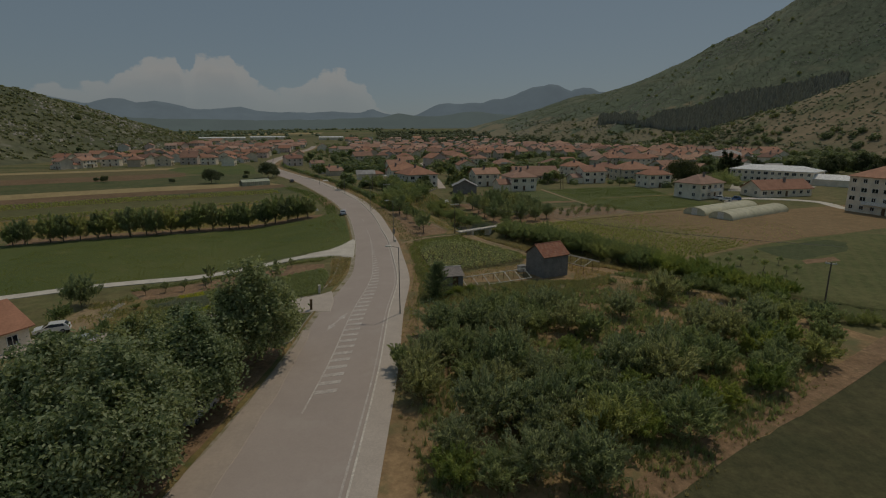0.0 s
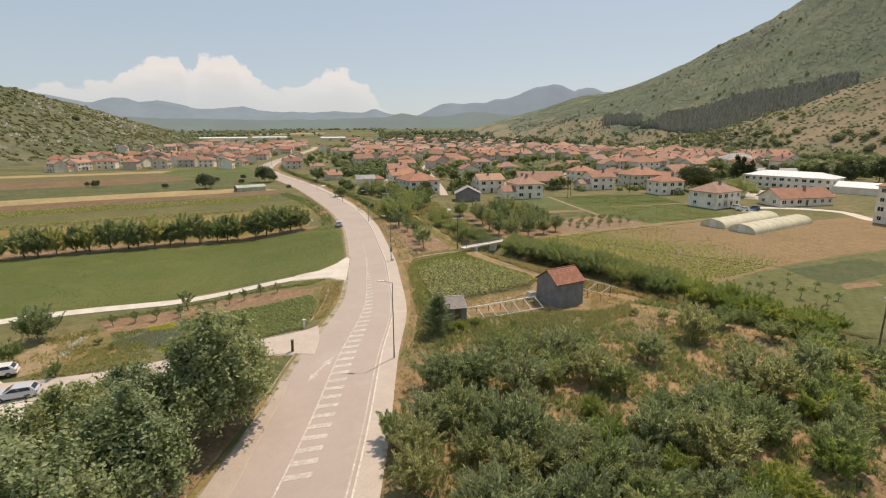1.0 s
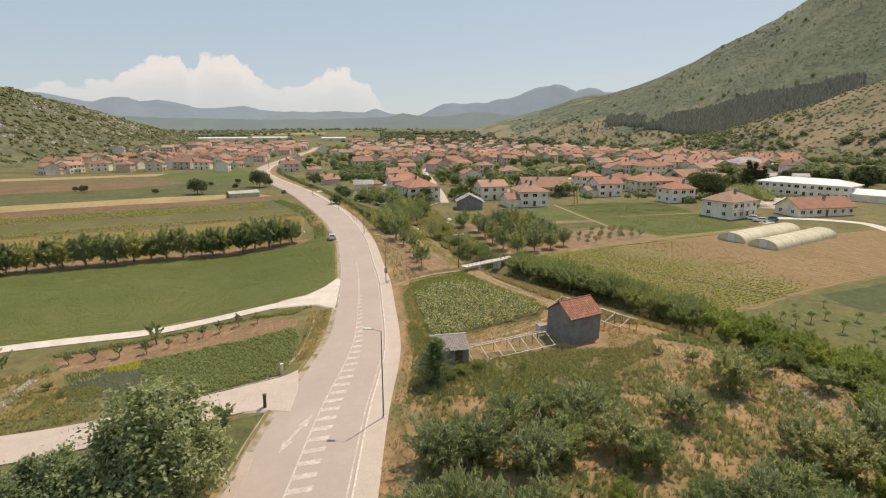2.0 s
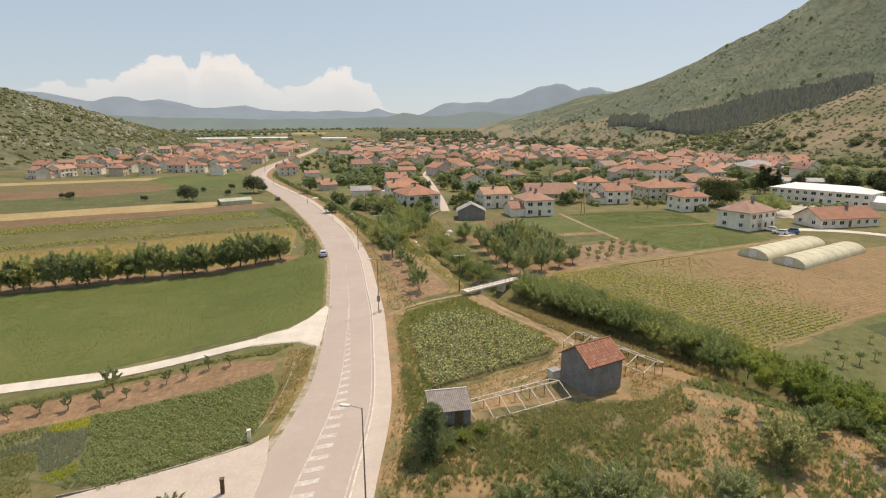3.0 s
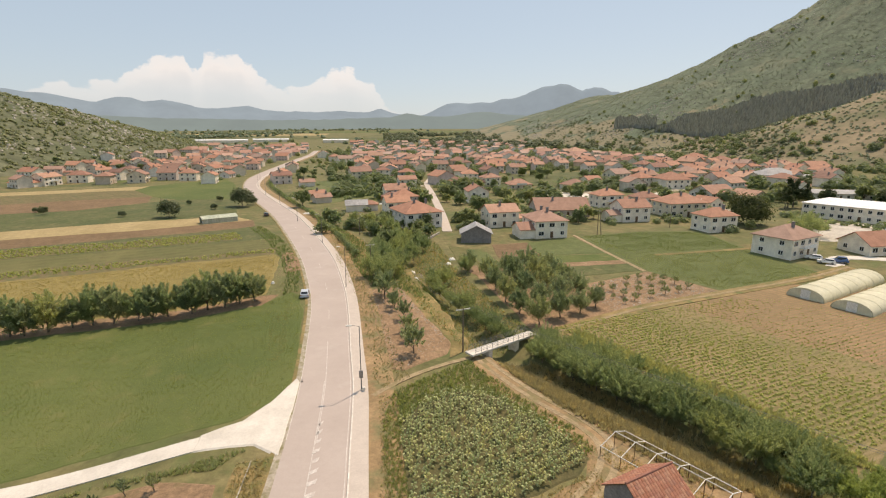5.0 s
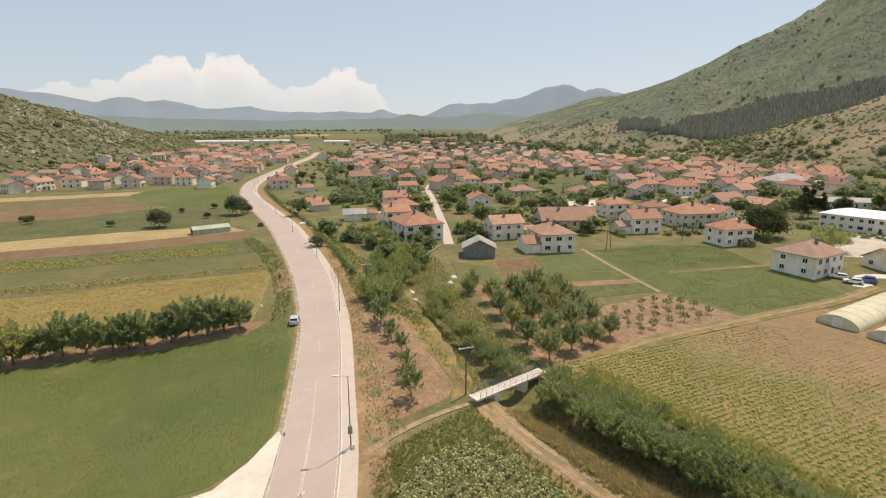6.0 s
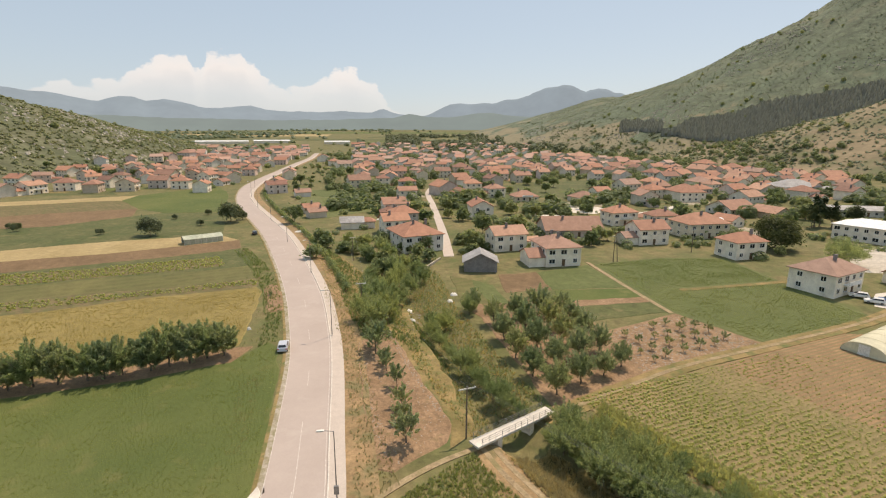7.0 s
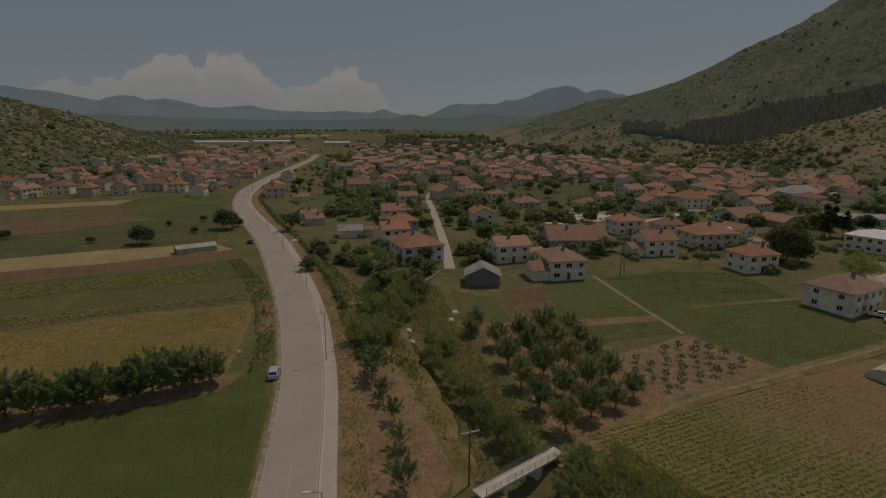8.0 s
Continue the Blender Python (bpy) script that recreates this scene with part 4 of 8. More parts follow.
# ---- plants ----
def leaf_mesh(name, centres, sizes, material, rng, up=0.5, lean=None, way=None, wide=0.55):
    """Many small folded leaves in one mesh."""
    c = np.asarray(centres, float)
    n = len(c)
    nor = rng.normal(size=(n, 3)) + (0, 0, up)
    if lean is not None:
        nor += lean
    nor /= np.linalg.norm(nor, axis=1)[:, None] + 1e-9
    side = np.cross(nor, rng.normal(size=(n, 3)))
    side /= np.linalg.norm(side, axis=1)[:, None] + 1e-9
    along = np.cross(nor, side)
    if way is not None:
        along = way + rng.normal(size=(n, 3)) * 0.45
        along /= np.linalg.norm(along, axis=1)[:, None] + 1e-9
        side = np.cross(along, nor)
        side /= np.linalg.norm(side, axis=1)[:, None] + 1e-9
        nor = np.cross(side, along)
    s = np.asarray(sizes, float)[:, None]
    v = np.stack([c - along * s, c + side * s * wide + nor * s * 0.15, c + along * s, c - side * s * wide + nor * s * 0.15], 1).reshape(-1, 3)
    q = np.arange(n)[:, None] * 4
    f = np.concatenate([q + [0, 1, 2], q + [0, 2, 3]], 0)
    return mesh_of(name, v.tolist(), f.tolist(), material)


def crown_points(rng, n, clumps, rx, rz, zc, spread, shoot=0.0, hollow=0.45):
    """Leaf places: clumps set unevenly on and in an ellipsoid."""
    d = rng.normal(size=(clumps, 3))
    d /= np.linalg.norm(d, axis=1)[:, None]
    d[:, 2] = np.where(d[:, 2] < -0.6, -d[:, 2] * 0.5, d[:, 2])
    r = rng.uniform(hollow, 1.0, clumps) * rng.uniform(0.8, 1.12, clumps)
    cc = d * r[:, None] * (rx, rx, rz)
    k = rng.integers(0, clumps, n)
    size = rng.uniform(0.6, 1.3, clumps)
    p = cc[k] + rng.normal(size=(n, 3)) * spread * size[k][:, None]
    way = d + (0, 0, 0.9)
    p += way[k] * (rng.uniform(-0.3, 1.0, n) * shoot * size[k])[:, None]
    p[:, 2] += zc
    out = p - (0, 0, zc)
    out /= np.linalg.norm(out, axis=1)[:, None] + 1e-9
    return p, out


def shoot_points(rng, n, shoots, rx, rz, zc, length):
    """Leaf places along upright shoots that rise from inside an ellipsoid; also the way that each leaf points."""
    d = rng.normal(size=(shoots, 3))
    d /= np.linalg.norm(d, axis=1)[:, None]
    base = d * rng.uniform(0.25, 0.85, shoots)[:, None] * (rx, rx, rz)
    way = d * (0.75, 0.75, 0.2) + (0, 0, 0.85) + rng.normal(size=(shoots, 3)) * 0.22
    way /= np.linalg.norm(way, axis=1)[:, None]
    size = length * rng.uniform(0.5, 1.35, shoots)
    k = rng.integers(0, shoots, n)
    u = rng.uniform(0.0, 1.0, n) ** 0.8
    p = base[k] + way[k] * (u * size[k])[:, None] + rng.normal(size=(n, 3)) * (0.15 * length * (1.1 - 0.75 * u))[:, None]
    p[:, 2] += zc
    return p, way[k]


def trunk_mesh(rng, h, r, limbs, reach, top):
    bm = bmesh.new()
    p, n = Vector((0, 0, -0.3)), 4
    for i in range(n):
        q = Vector((rng.normal() * r * 0.6, rng.normal() * r * 0.6, h * (i + 1) / n))
        add_tube(bm, p, q, r * (1.25 - 0.22 * i), r * (1.25 - 0.22 * (i + 1)), 7)
        p = q
    for i in range(limbs):
        a = 2 * math.pi * i / limbs + rng.uniform(-0.4, 0.4)
        s = Vector((0, 0, h * rng.uniform(0.55, 1.0)))
        e = Vector((math.cos(a) * reach * rng.uniform(0.5, 0.9), math.sin(a) * reach * rng.uniform(0.5, 0.9), h + (top - h) * rng.uniform(0.3, 0.8)))
        mid = s.lerp(e, 0.5) + Vector((0, 0, -0.1 * reach))
        add_tube(bm, s, mid, r * 0.5, r * 0.33, 5)
        add_tube(bm, mid, e, r * 0.33, r * 0.1, 5)
    return bm


def make_tree(name, seed, h, rx, bare, leaves, leaf, material, label, category="tree", group="", clumps=36, spread=0.2, limbs=6, up=1.0, trunk=None, shoot=0.0, shoots=0, taper=0.0):
    """A tree with a tapered trunk and limbs, and a crown of leaf clumps. Returns the thing, to be copied."""
    rng = np.random.default_rng(seed)
    ob = thing(name, Matrix(), label, category, group)
    rz = (h - bare) / 2
    part("trunk", trunk_mesh(rng, bare + rz * 0.5, trunk or max(0.05, h * 0.02), limbs, rx, h * 0.9), M_BARK, ob)
    if shoots:
        p, way = shoot_points(rng, leaves, shoots, rx * 0.88, rz * 0.8, bare + rz * 0.8, rx * 0.62)
        p[:, 2] = np.maximum(p[:, 2], 0.12)
        part("crown", leaf_mesh("crown", p, rng.uniform(0.6, 1.3, leaves) * leaf, material, rng, up, None, way, 0.3), None, ob)
        return ob
    p, out = crown_points(rng, leaves, clumps, rx * 0.88, rz * 0.88, bare + rz, spread * rx, shoot * rx)
    p[:, :2] *= (1 + taper * (0.55 - p[:, 2:3] / h))
    p[:, 2] = np.maximum(p[:, 2], 0.15)
    part("crown", leaf_mesh("crown", p, rng.uniform(0.6, 1.25, leaves) * leaf, material, rng, up, out * 0.8), None, ob)
    return ob


def plant(master, places, z=ground_z):
    """Copies of a plant at (x, y, size); the last place takes the master itself."""
    rng = random.Random(len(places) * 7 + int(abs(places[0][0]) * 10))
    for i, (x, y, s) in enumerate(places):
        m = pose(x, y, z(x, y), rng.uniform(-3, 3), rng.uniform(-3, 3), rng.uniform(0, 360)) @ Matrix.Diagonal((s * rng.uniform(0.9, 1.1), s * rng.uniform(0.9, 1.1), s * rng.uniform(0.9, 1.12), 1))
        if i < len(places) - 1:
            copy_thing(master, m)
        else:
            master.matrix_basis = m


def scatter(name, template, places, material, label, category, kind="stuff"):
    """One object of many small copies of a template (verts, faces) at rows of x, y, z, size, turn."""
    tv, tf = np.asarray(template[0], float), np.asarray(template[1])
    a = np.asarray(places, float)
    c, s = np.cos(a[:, 4])[:, None], np.sin(a[:, 4])[:, None]
    x = (tv[None, :, 0] * c - tv[None, :, 1] * s) * a[:, 3:4] + a[:, 0:1]
    y = (tv[None, :, 0] * s + tv[None, :, 1] * c) * a[:, 3:4] + a[:, 1:2]
    z = tv[None, :, 2] * a[:, 3:4] + a[:, 2:3]
    v = np.stack([x, y, z], -1).reshape(-1, 3)
    f = (tf[None] + np.arange(len(a))[:, None, None] * len(tv)).reshape(-1, tf.shape[1])
    return tagged(new(name, mesh_of(name, v.tolist(), f.tolist(), material)), label, category, kind=kind)


def tuft_template(rng, blades, h, w, splay):
    v, f = [], []
    for i in range(blades):
        a = rng.uniform(0, 2 * math.pi)
        d = rng.uniform(0.2, 1.0) * splay
        bx, by = rng.uniform(-0.3, 0.3) * splay, rng.uniform(-0.3, 0.3) * splay
        px, py = -math.sin(a) * w / 2, math.cos(a) * w / 2
        hh = h * rng.uniform(0.6, 1.1)
        k = len(v)
        v += [(bx + px, by + py, 0), (bx - px, by - py, 0), (bx + math.cos(a) * d, by + math.sin(a) * d, hh)]
        f.append((k, k + 1, k + 2))
    return v, f


def inside(x, y, pts):
    hit, j = False, len(pts) - 1
    for i in range(len(pts)):
        (xi, yi), (xj, yj) = pts[i], pts[j]
        if (yi > y) != (yj > y) and x < (xj - xi) * (y - yi) / (yj - yi) + xi:
            hit = not hit
        j = i
    return hit


def rows_in(pts, angle, row, step, rng, jitter=0.1, keep=1.0):
    """Places in rows inside a patch."""
    c, s = math.cos(radians(angle)), math.sin(radians(angle))
    us, vs = [x * c + y * s for x, y in pts], [-x * s + y * c for x, y in pts]
    out = []
    for v in np.arange(min(vs), max(vs), row):
        for u in np.arange(min(us), max(us), step):
            a, b = u + rng.normal() * jitter, v + rng.normal() * jitter
            x, y = a * c - b * s, a * s + b * c
            if inside(x, y, pts) and rng.random() < keep:
                out.append((x, y))
    return out


RNG = np.random.default_rng(5)

# tall trees beside the road
ROADTREES = "row of tall trees beside the road"
big_a = make_tree("roadside_tree", 11, 10.4, 4.4, 0.0, 30000, 0.16, L_TALL, "tall dense dark green broadleaf tree by the road", group=ROADTREES, clumps=210, spread=0.085, limbs=9, taper=0.45)
big_b = make_tree("roadside_tree", 12, 8.6, 4.4, 0.1, 25000, 0.165, L_TALL, "broad leafy green tree by the road", group=ROADTREES, clumps=170, spread=0.09, limbs=8, taper=0.25)
plant(big_a, [(-22.4, 50.6, 1.1), (-22.2, 58.6, 1.02), (-20.6, 68.2, 1.2)], lambda x, y: ground_z(x, y) - 1.0)
plant(big_b, [(-21.4, 46.0, 1.05), (-26.8, 65.6, 0.84), (-27.8, 60.0, 0.98), (-27.5, 50.5, 1.15), (-32.2, 65.4, 0.74), (-33.0, 56.5, 1.05), (-26, 43.5, 1.0), (-36.5, 61.0, 0.75), (-38, 53, 0.85), (-33.5, 46.5, 1.0), (-44, 56, 0.8)])

# old orchard trees east of the road
fruit_a = make_tree("fruit_tree", 21, 4.3, 2.6, 0.3, 4300, 0.215, L_FRUIT, "unpruned grey-green fruit tree in dry grass", group="old fruit trees", shoots=95, limbs=7)
fruit_b = make_tree("fruit_tree", 22, 3.7, 2.5, 0.25, 4000, 0.215, L_ORCHARD, "bushy green fruit tree in dry grass", group="old fruit trees", shoots=85, limbs=7)
fruit_c = make_tree("shrub", 23, 3.0, 2.3, 0.1, 3600, 0.2, L_BRIGHT, "bright green overgrown shrub", "shrub", group="overgrown shrubs", shoots=60, limbs=5)
fa, fb, fc = [], [], []
for x, y in rows_in([(-3, 71.5), (-2, 46), (9, 47), (16, 53), (24, 59), (30, 64), (24, 66), (14, 69)], 12, 3.8, 3.4, RNG, 0.7, 0.84):
    k = RNG.random()
    (fa if k < 0.5 else fb if k < 0.85 else fc).append((x, y, RNG.uniform(0.72, 1.08)))
fa += [(-59.3, 93.2, 1.05), (-1.2, 76.0, 1.0), (2.6, 77.4, 1.02), (6.9, 76.2, 0.95), (14.9, 80.2, 1.05), (23.4, 86.2, 0.92), (31.7, 93.2, 1.0), (31.9, 80.6, 0.95), (33.9, 78.4, 1.0), (39.9, 82.2, 1.05), (23.3, 72.0, 1.0), (12.6, 84.6, 1.0)]
fb += [(11.2, 81.4, 0.9), (14.8, 85.6, 0.95), (17.2, 78.2, 0.85), (9.2, 86.0, 0.8), (19.6, 71.6, 0.9), (43.4, 83.4, 1.0), (24.9, 69.6, 1.0), (19.6, 68.0, 0.9), (5.4, 82.4, 0.85), (9.6, 78.6, 0.9), (27.6, 75.0, 0.85), (28.6, 70.4, 1.0), (37.0, 76.0, 0.9), (36.4, 71.4, 0.9), (-4.6, 66.5, 0.72), (33.0, 67.4, 0.9)]
fb += [(38.5, 98.5, 0.7), (42.5, 94, 0.8), (46, 90, 0.8), (49, 84, 0.85), (45.5, 77.5, 0.8), (41.0, 72.4, 0.85)]
fc += [(35.5, 74, 1.0), (39.5, 77.5, 1.1), (31.4, 66.0, 1.0), (44.0, 88.0, 0.9), (0.6, 80.6, 0.55), (0.7, 93.6, 0.4), (2.6, 95.0, 0.36), (-0.6, 91.8, 0.3), (6.0, 70.6, 0.7), (13.5, 73.0, 0.6)]
plant(fruit_a, fa)
plant(fruit_b, fb)
plant(fruit_c, fc)

# overgrown hedge along the stream
hedge = make_tree("hedge_bush", 31, 3.7, 2.5, 0.1, 5200, 0.16, L_HEDGE, "dense green hedge bush along the stream", "bush", group="hedge along the stream", shoots=85, limbs=5)
bright = make_tree("hedge_bush", 32, 3.2, 2.4, 0.1, 4600, 0.17, L_BRIGHT, "bright green bush along the stream", "bush", group="hedge along the stream", shoots=70, limbs=5)
hs, bs = [], []
for x, y in smooth_line([(12.2, 146.5), (17, 141), (22, 135), (28, 128.5), (33, 122), (38, 116)], 7):
    for off in (-1.9, 1.8):
        hs.append((x + off * 0.75 + RNG.normal() * 0.75, y + off * 0.7 + RNG.normal() * 0.75, RNG.uniform(0.4, 1.12)))
for x, y in smooth_line([(40, 113), (43.5, 107), (47, 100.5), (52, 96)], 6):
    for off in (-1.8, 1.8):
        bs.append((x + off * 0.75 + RNG.normal() * 0.6, y + off * 0.7 + RNG.normal() * 0.6, RNG.uniform(0.45, 1.1)))
for x, y in smooth_line([(41, 101), (47, 94), (52, 86), (58, 84)], 4):
    hs.append((x, y, RNG.uniform(0.4, 0.75)))
hs += [(-5.4, 184, 1.0), (-8.5, 186.5, 0.8), (-0.6, 166.4, 0.95), (1.4, 161.6, 0.7), (4.4, 156, 0.85), (-3.4, 170.5, 0.6), (-6.2, 176.5, 0.8), (-4.2, 173, 0.6), (-1.8, 166.5, 0.75), (0.5, 163.5, 0.6), (3.5, 156.5, 0.7), (5.5, 153.5, 0.75), (7.2, 151.6, 0.6), (-8.0, 180, 0.9), (2.2, 160, 0.5), (15, 151.5, 0.55), (18.5, 148, 0.6), (22, 144.5, 0.55), (26, 140.5, 0.6), (30, 135.5, 0.55), (34, 129.5, 0.6), (38, 123.5, 0.6), (20.5, 146.5, 0.45), (28, 138, 0.45), (36, 126.5, 0.45)]
plant(hedge, hs, lambda x, y: terrain(x, y) - 0.4)
plant(bright, bs, lambda x, y: terrain(x, y) - 0.3)

bank = make_tree("bank_tree", 33, 6.8, 3.1, 0.3, 7000, 0.19, L_HEDGE, "leafy grey-green tree on the stream bank", group="trees on the stream bank", shoots=130, limbs=7)
plant(bank, [(-19.5, 181, 0.95), (-23, 185.5, 0.95), (-18, 188, 1.0), (-22, 193.5, 1.05), (-17, 197, 0.9), (-20.5, 202.5, 1.0), (-15.5, 207, 0.85), (-24.5, 199, 0.9), (-19, 212.5, 0.9), (-13.5, 215, 0.75), (-21.5, 221, 0.9), (-26.5, 210, 0.7), (-16.5, 224, 0.7), (-27.5, 219, 0.65), (-37, 252.4, 0.9), (-29.5, 246.4, 0.95), (-20, 227, 0.8), (-0.5, 192.4, 0.7), (-25.5, 238, 0.9), (-34, 241, 0.75), (-44, 258, 0.8)], lambda x, y: terrain(x, y) - 0.3)

# the row of fruit trees west of the road
row_tree = make_tree("orchard_tree", 41, 6.6, 2.55, 0.05, 5600, 0.23, L_BROAD, "dark green fruit tree in a planted row", group="fruit tree row", shoots=85, limbs=8)
row_tree_b = make_tree("orchard_tree", 42, 6.2, 2.45, 0.05, 5600, 0.23, L_GREY, "grey-green fruit tree in a planted row", group="fruit tree row", shoots=85, limbs=8)
ra, rb = [], []
for i in range(22):
    u = i / 21
    x, y = -44.5 - 66 * u, 167.6 - 30 * u ** 1.25
    (ra if i % 2 else rb).append((x + RNG.normal() * 0.4, y + RNG.normal() * 0.4, RNG.uniform(1.12, 1.38) * (1.0 if i < 16 else 0.9)))
plant(row_tree, ra)
plant(row_tree_b, rb)

# the orchard beyond the stream
orch = make_tree("orchard_tree", 51, 6.1, 2.35, 0.7, 5200, 0.19, L_GREY, "grey-green orchard tree on bare soil", group="orchard beyond the stream", shoots=85, limbs=8)
op = [(13.5, 157.5, 0.9), (18.0, 161.5, 0.95), (22.5, 164.5, 0.85), (26.3, 168, 0.8), (10.5, 163.5, 0.95), (15, 167.5, 1.0), (19.5, 171, 1.0), (24, 174, 0.9), (8.2, 170.5, 1.0), (12.5, 174.5, 1.05), (17.5, 178, 1.05), (22.5, 181, 0.95), (6.5, 178.5, 1.0), (11, 182, 1.1), (16, 185.5, 1.1), (21.5, 188.5, 0.9), (4.8, 187, 0.95), (10, 190.5, 1.0), (15, 194, 1.1), (20.5, 196, 0.9), (0.5, 196, 0.8)]
plant(orch, [(x, y, s * 1.04) for x, y, s in op])
sapling = make_tree("young_tree", 61, 2.1, 0.85, 0.35, 620, 0.14, L_GREY, "young fruit tree on bare soil", group="young orchard trees", shoots=14, limbs=4)
sp = [(x, y, RNG.uniform(0.7, 1.25)) for x, y in rows_in([(29.5, 168), (40, 173.5), (56, 180.5), (47.5, 194.5), (27, 182)], 31, 3.6, 4.2, RNG, 0.3, 0.92)]
plant(sapling, sp)
slim = make_tree("young_tree", 65, 2.2, 0.66, 0.35, 520, 0.13, L_GREY, "slim young fruit tree on bare soil", group="young fruit trees by the farm road", shoots=16, limbs=4)
sp = [(-52.5, 99.1, 1.1), (-49.9, 100.7, 1.15), (-47.0, 101.4, 1.3), (-43.6, 102.2, 1.25), (-41.1, 103.6, 0.8), (-39.4, 105.3, 0.7), (-37.5, 106.3, 1.0), (-35.4, 107.3, 1.0), (-33.3, 109.1, 1.05), (-30.6, 109.6, 1.1), (-44.4, 105.8, 1.8)]
plant(slim, sp)
strip = make_tree("young_tree", 62, 3.4, 1.35, 0.5, 1000, 0.2, L_GREY, "young grey-green tree on a stony strip", group="trees on the stony strip", shoots=34, limbs=5)
plant(strip, [(-8.3, 142.2, 1.45), (-9.6, 147.0, 1.0), (-9.9, 150.6, 1.2), (-11.7, 157.1, 1.15), (-14.2, 162.2, 1.05), (-14.9, 164.6, 1.1), (-17.2, 168.6, 1.75), (-17.8, 171.6, 1.6)])
plant(make_tree("shrub", 63, 2.3, 1.5, 0.2, 900, 0.19, L_HEDGE, "round green shrub on rough grass", "shrub", group="lone shrubs", shoots=34, limbs=5),
      [(-22.8, 82.2, 0.9), (-24.5, 79.2, 0.5), (8, 95.5, 0.45), (30.5, 101, 0.7), (27, 102.5, 0.55), (34, 100.3, 0.8), (37, 97.5, 1.0), (-57.2, 86.1, 1.3), (-48.4, 82.4, 0.8), (-50, 92.4, 0.5), (-46.8, 90.6, 0.4), (-35.5, 77, 0.7), (-31, 78.2, 0.5), (-49, 200, 0.5)])
lone = make_tree("field_bush", 64, 5.0, 3.2, 0.05, 2600, 0.27, L_BELT, "dark round bush standing in a field", "bush", group="field bushes", clumps=70, spread=0.12, limbs=6)
plant(lone, [(-123, 268, 1.7), (-106.5, 300, 1.9), (-135, 305, 0.5), (-180, 272, 0.7), (-143, 268, 0.55), (-115, 290, 0.55), (-188, 277, 0.5), (-104, 306, 0.8), (-126, 318, 0.6), (-255, 276, 0.8)])
poplar = make_tree("garden_tree", 71, 6.5, 2.9, 0.5, 760, 0.58, L_FAR, "leafy green garden tree among houses", group="garden trees", clumps=30, spread=0.2, limbs=5)
garden = make_tree("garden_tree", 72, 4.6, 2.7, 0.3, 680, 0.56, L_FAR, "round green garden tree among houses", group="garden trees", clumps=26, spread=0.2, limbs=5)
dark_tree = make_tree("walnut_tree", 73, 12.0, 8.3, 0.1, 12000, 0.38, L_DARK, "huge dark green tree beside white houses", clumps=120, spread=0.15, limbs=8)
plant(dark_tree, [(104.5, 262, 1.0)])
conifer = make_tree("conifer", 74, 10.0, 2.2, 0.4, 2200, 0.36, L_DARK, "dark green pointed conifer", group="conifers by the school", limbs=2, clumps=40, spread=0.16, taper=1.1)
plant(conifer, [(145, 306, 1.35), (148.5, 308, 1.3), (142, 303, 1.1), (151.5, 305, 1.2)])
willow = make_tree("willow_tree", 79, 9.0, 7.0, 0.3, 6500, 0.3, L_HEDGE, "broad pale green willow beside the school", shoots=120, limbs=8)
plant(willow, [(113.8, 242, 0.85)])
shade_tree = make_tree("shade_tree", 78, 10.0, 4.6, 0.6, 3600, 0.4, L_DARK, "dark green leafy tree behind the school", group="trees behind the school", clumps=60, spread=0.16, limbs=6)
plant(shade_tree, [(189, 287, 0.95), (197, 296, 1.1), (205, 285, 1.2), (214, 300, 1.15), (222, 288, 1.2), (186, 304, 0.9), (230, 310, 1.1), (238, 296, 1.2), (204, 312, 1.0), (218, 322, 1.0), (196, 268, 0.9), (212, 270, 1.1), (228, 272, 1.2), (246, 318, 1.1), (170, 318, 0.8)])

low_bush = make_tree("hedge_shrub", 75, 1.5, 0.9, 0.05, 420, 0.17, L_HEDGE, "clipped green shrub in a planted row by the road", "shrub", group="shrub row by the road", clumps=14, spread=0.22, limbs=3)
line = []
for i in range(84):
    y = 205 + i * 2.7
    line.append((curve(RY, RR, y) + 7.0 + 2.5 * step01((y - 300) / 60), y, RNG.uniform(0.95, 1.4)))
plant(low_bush, line)


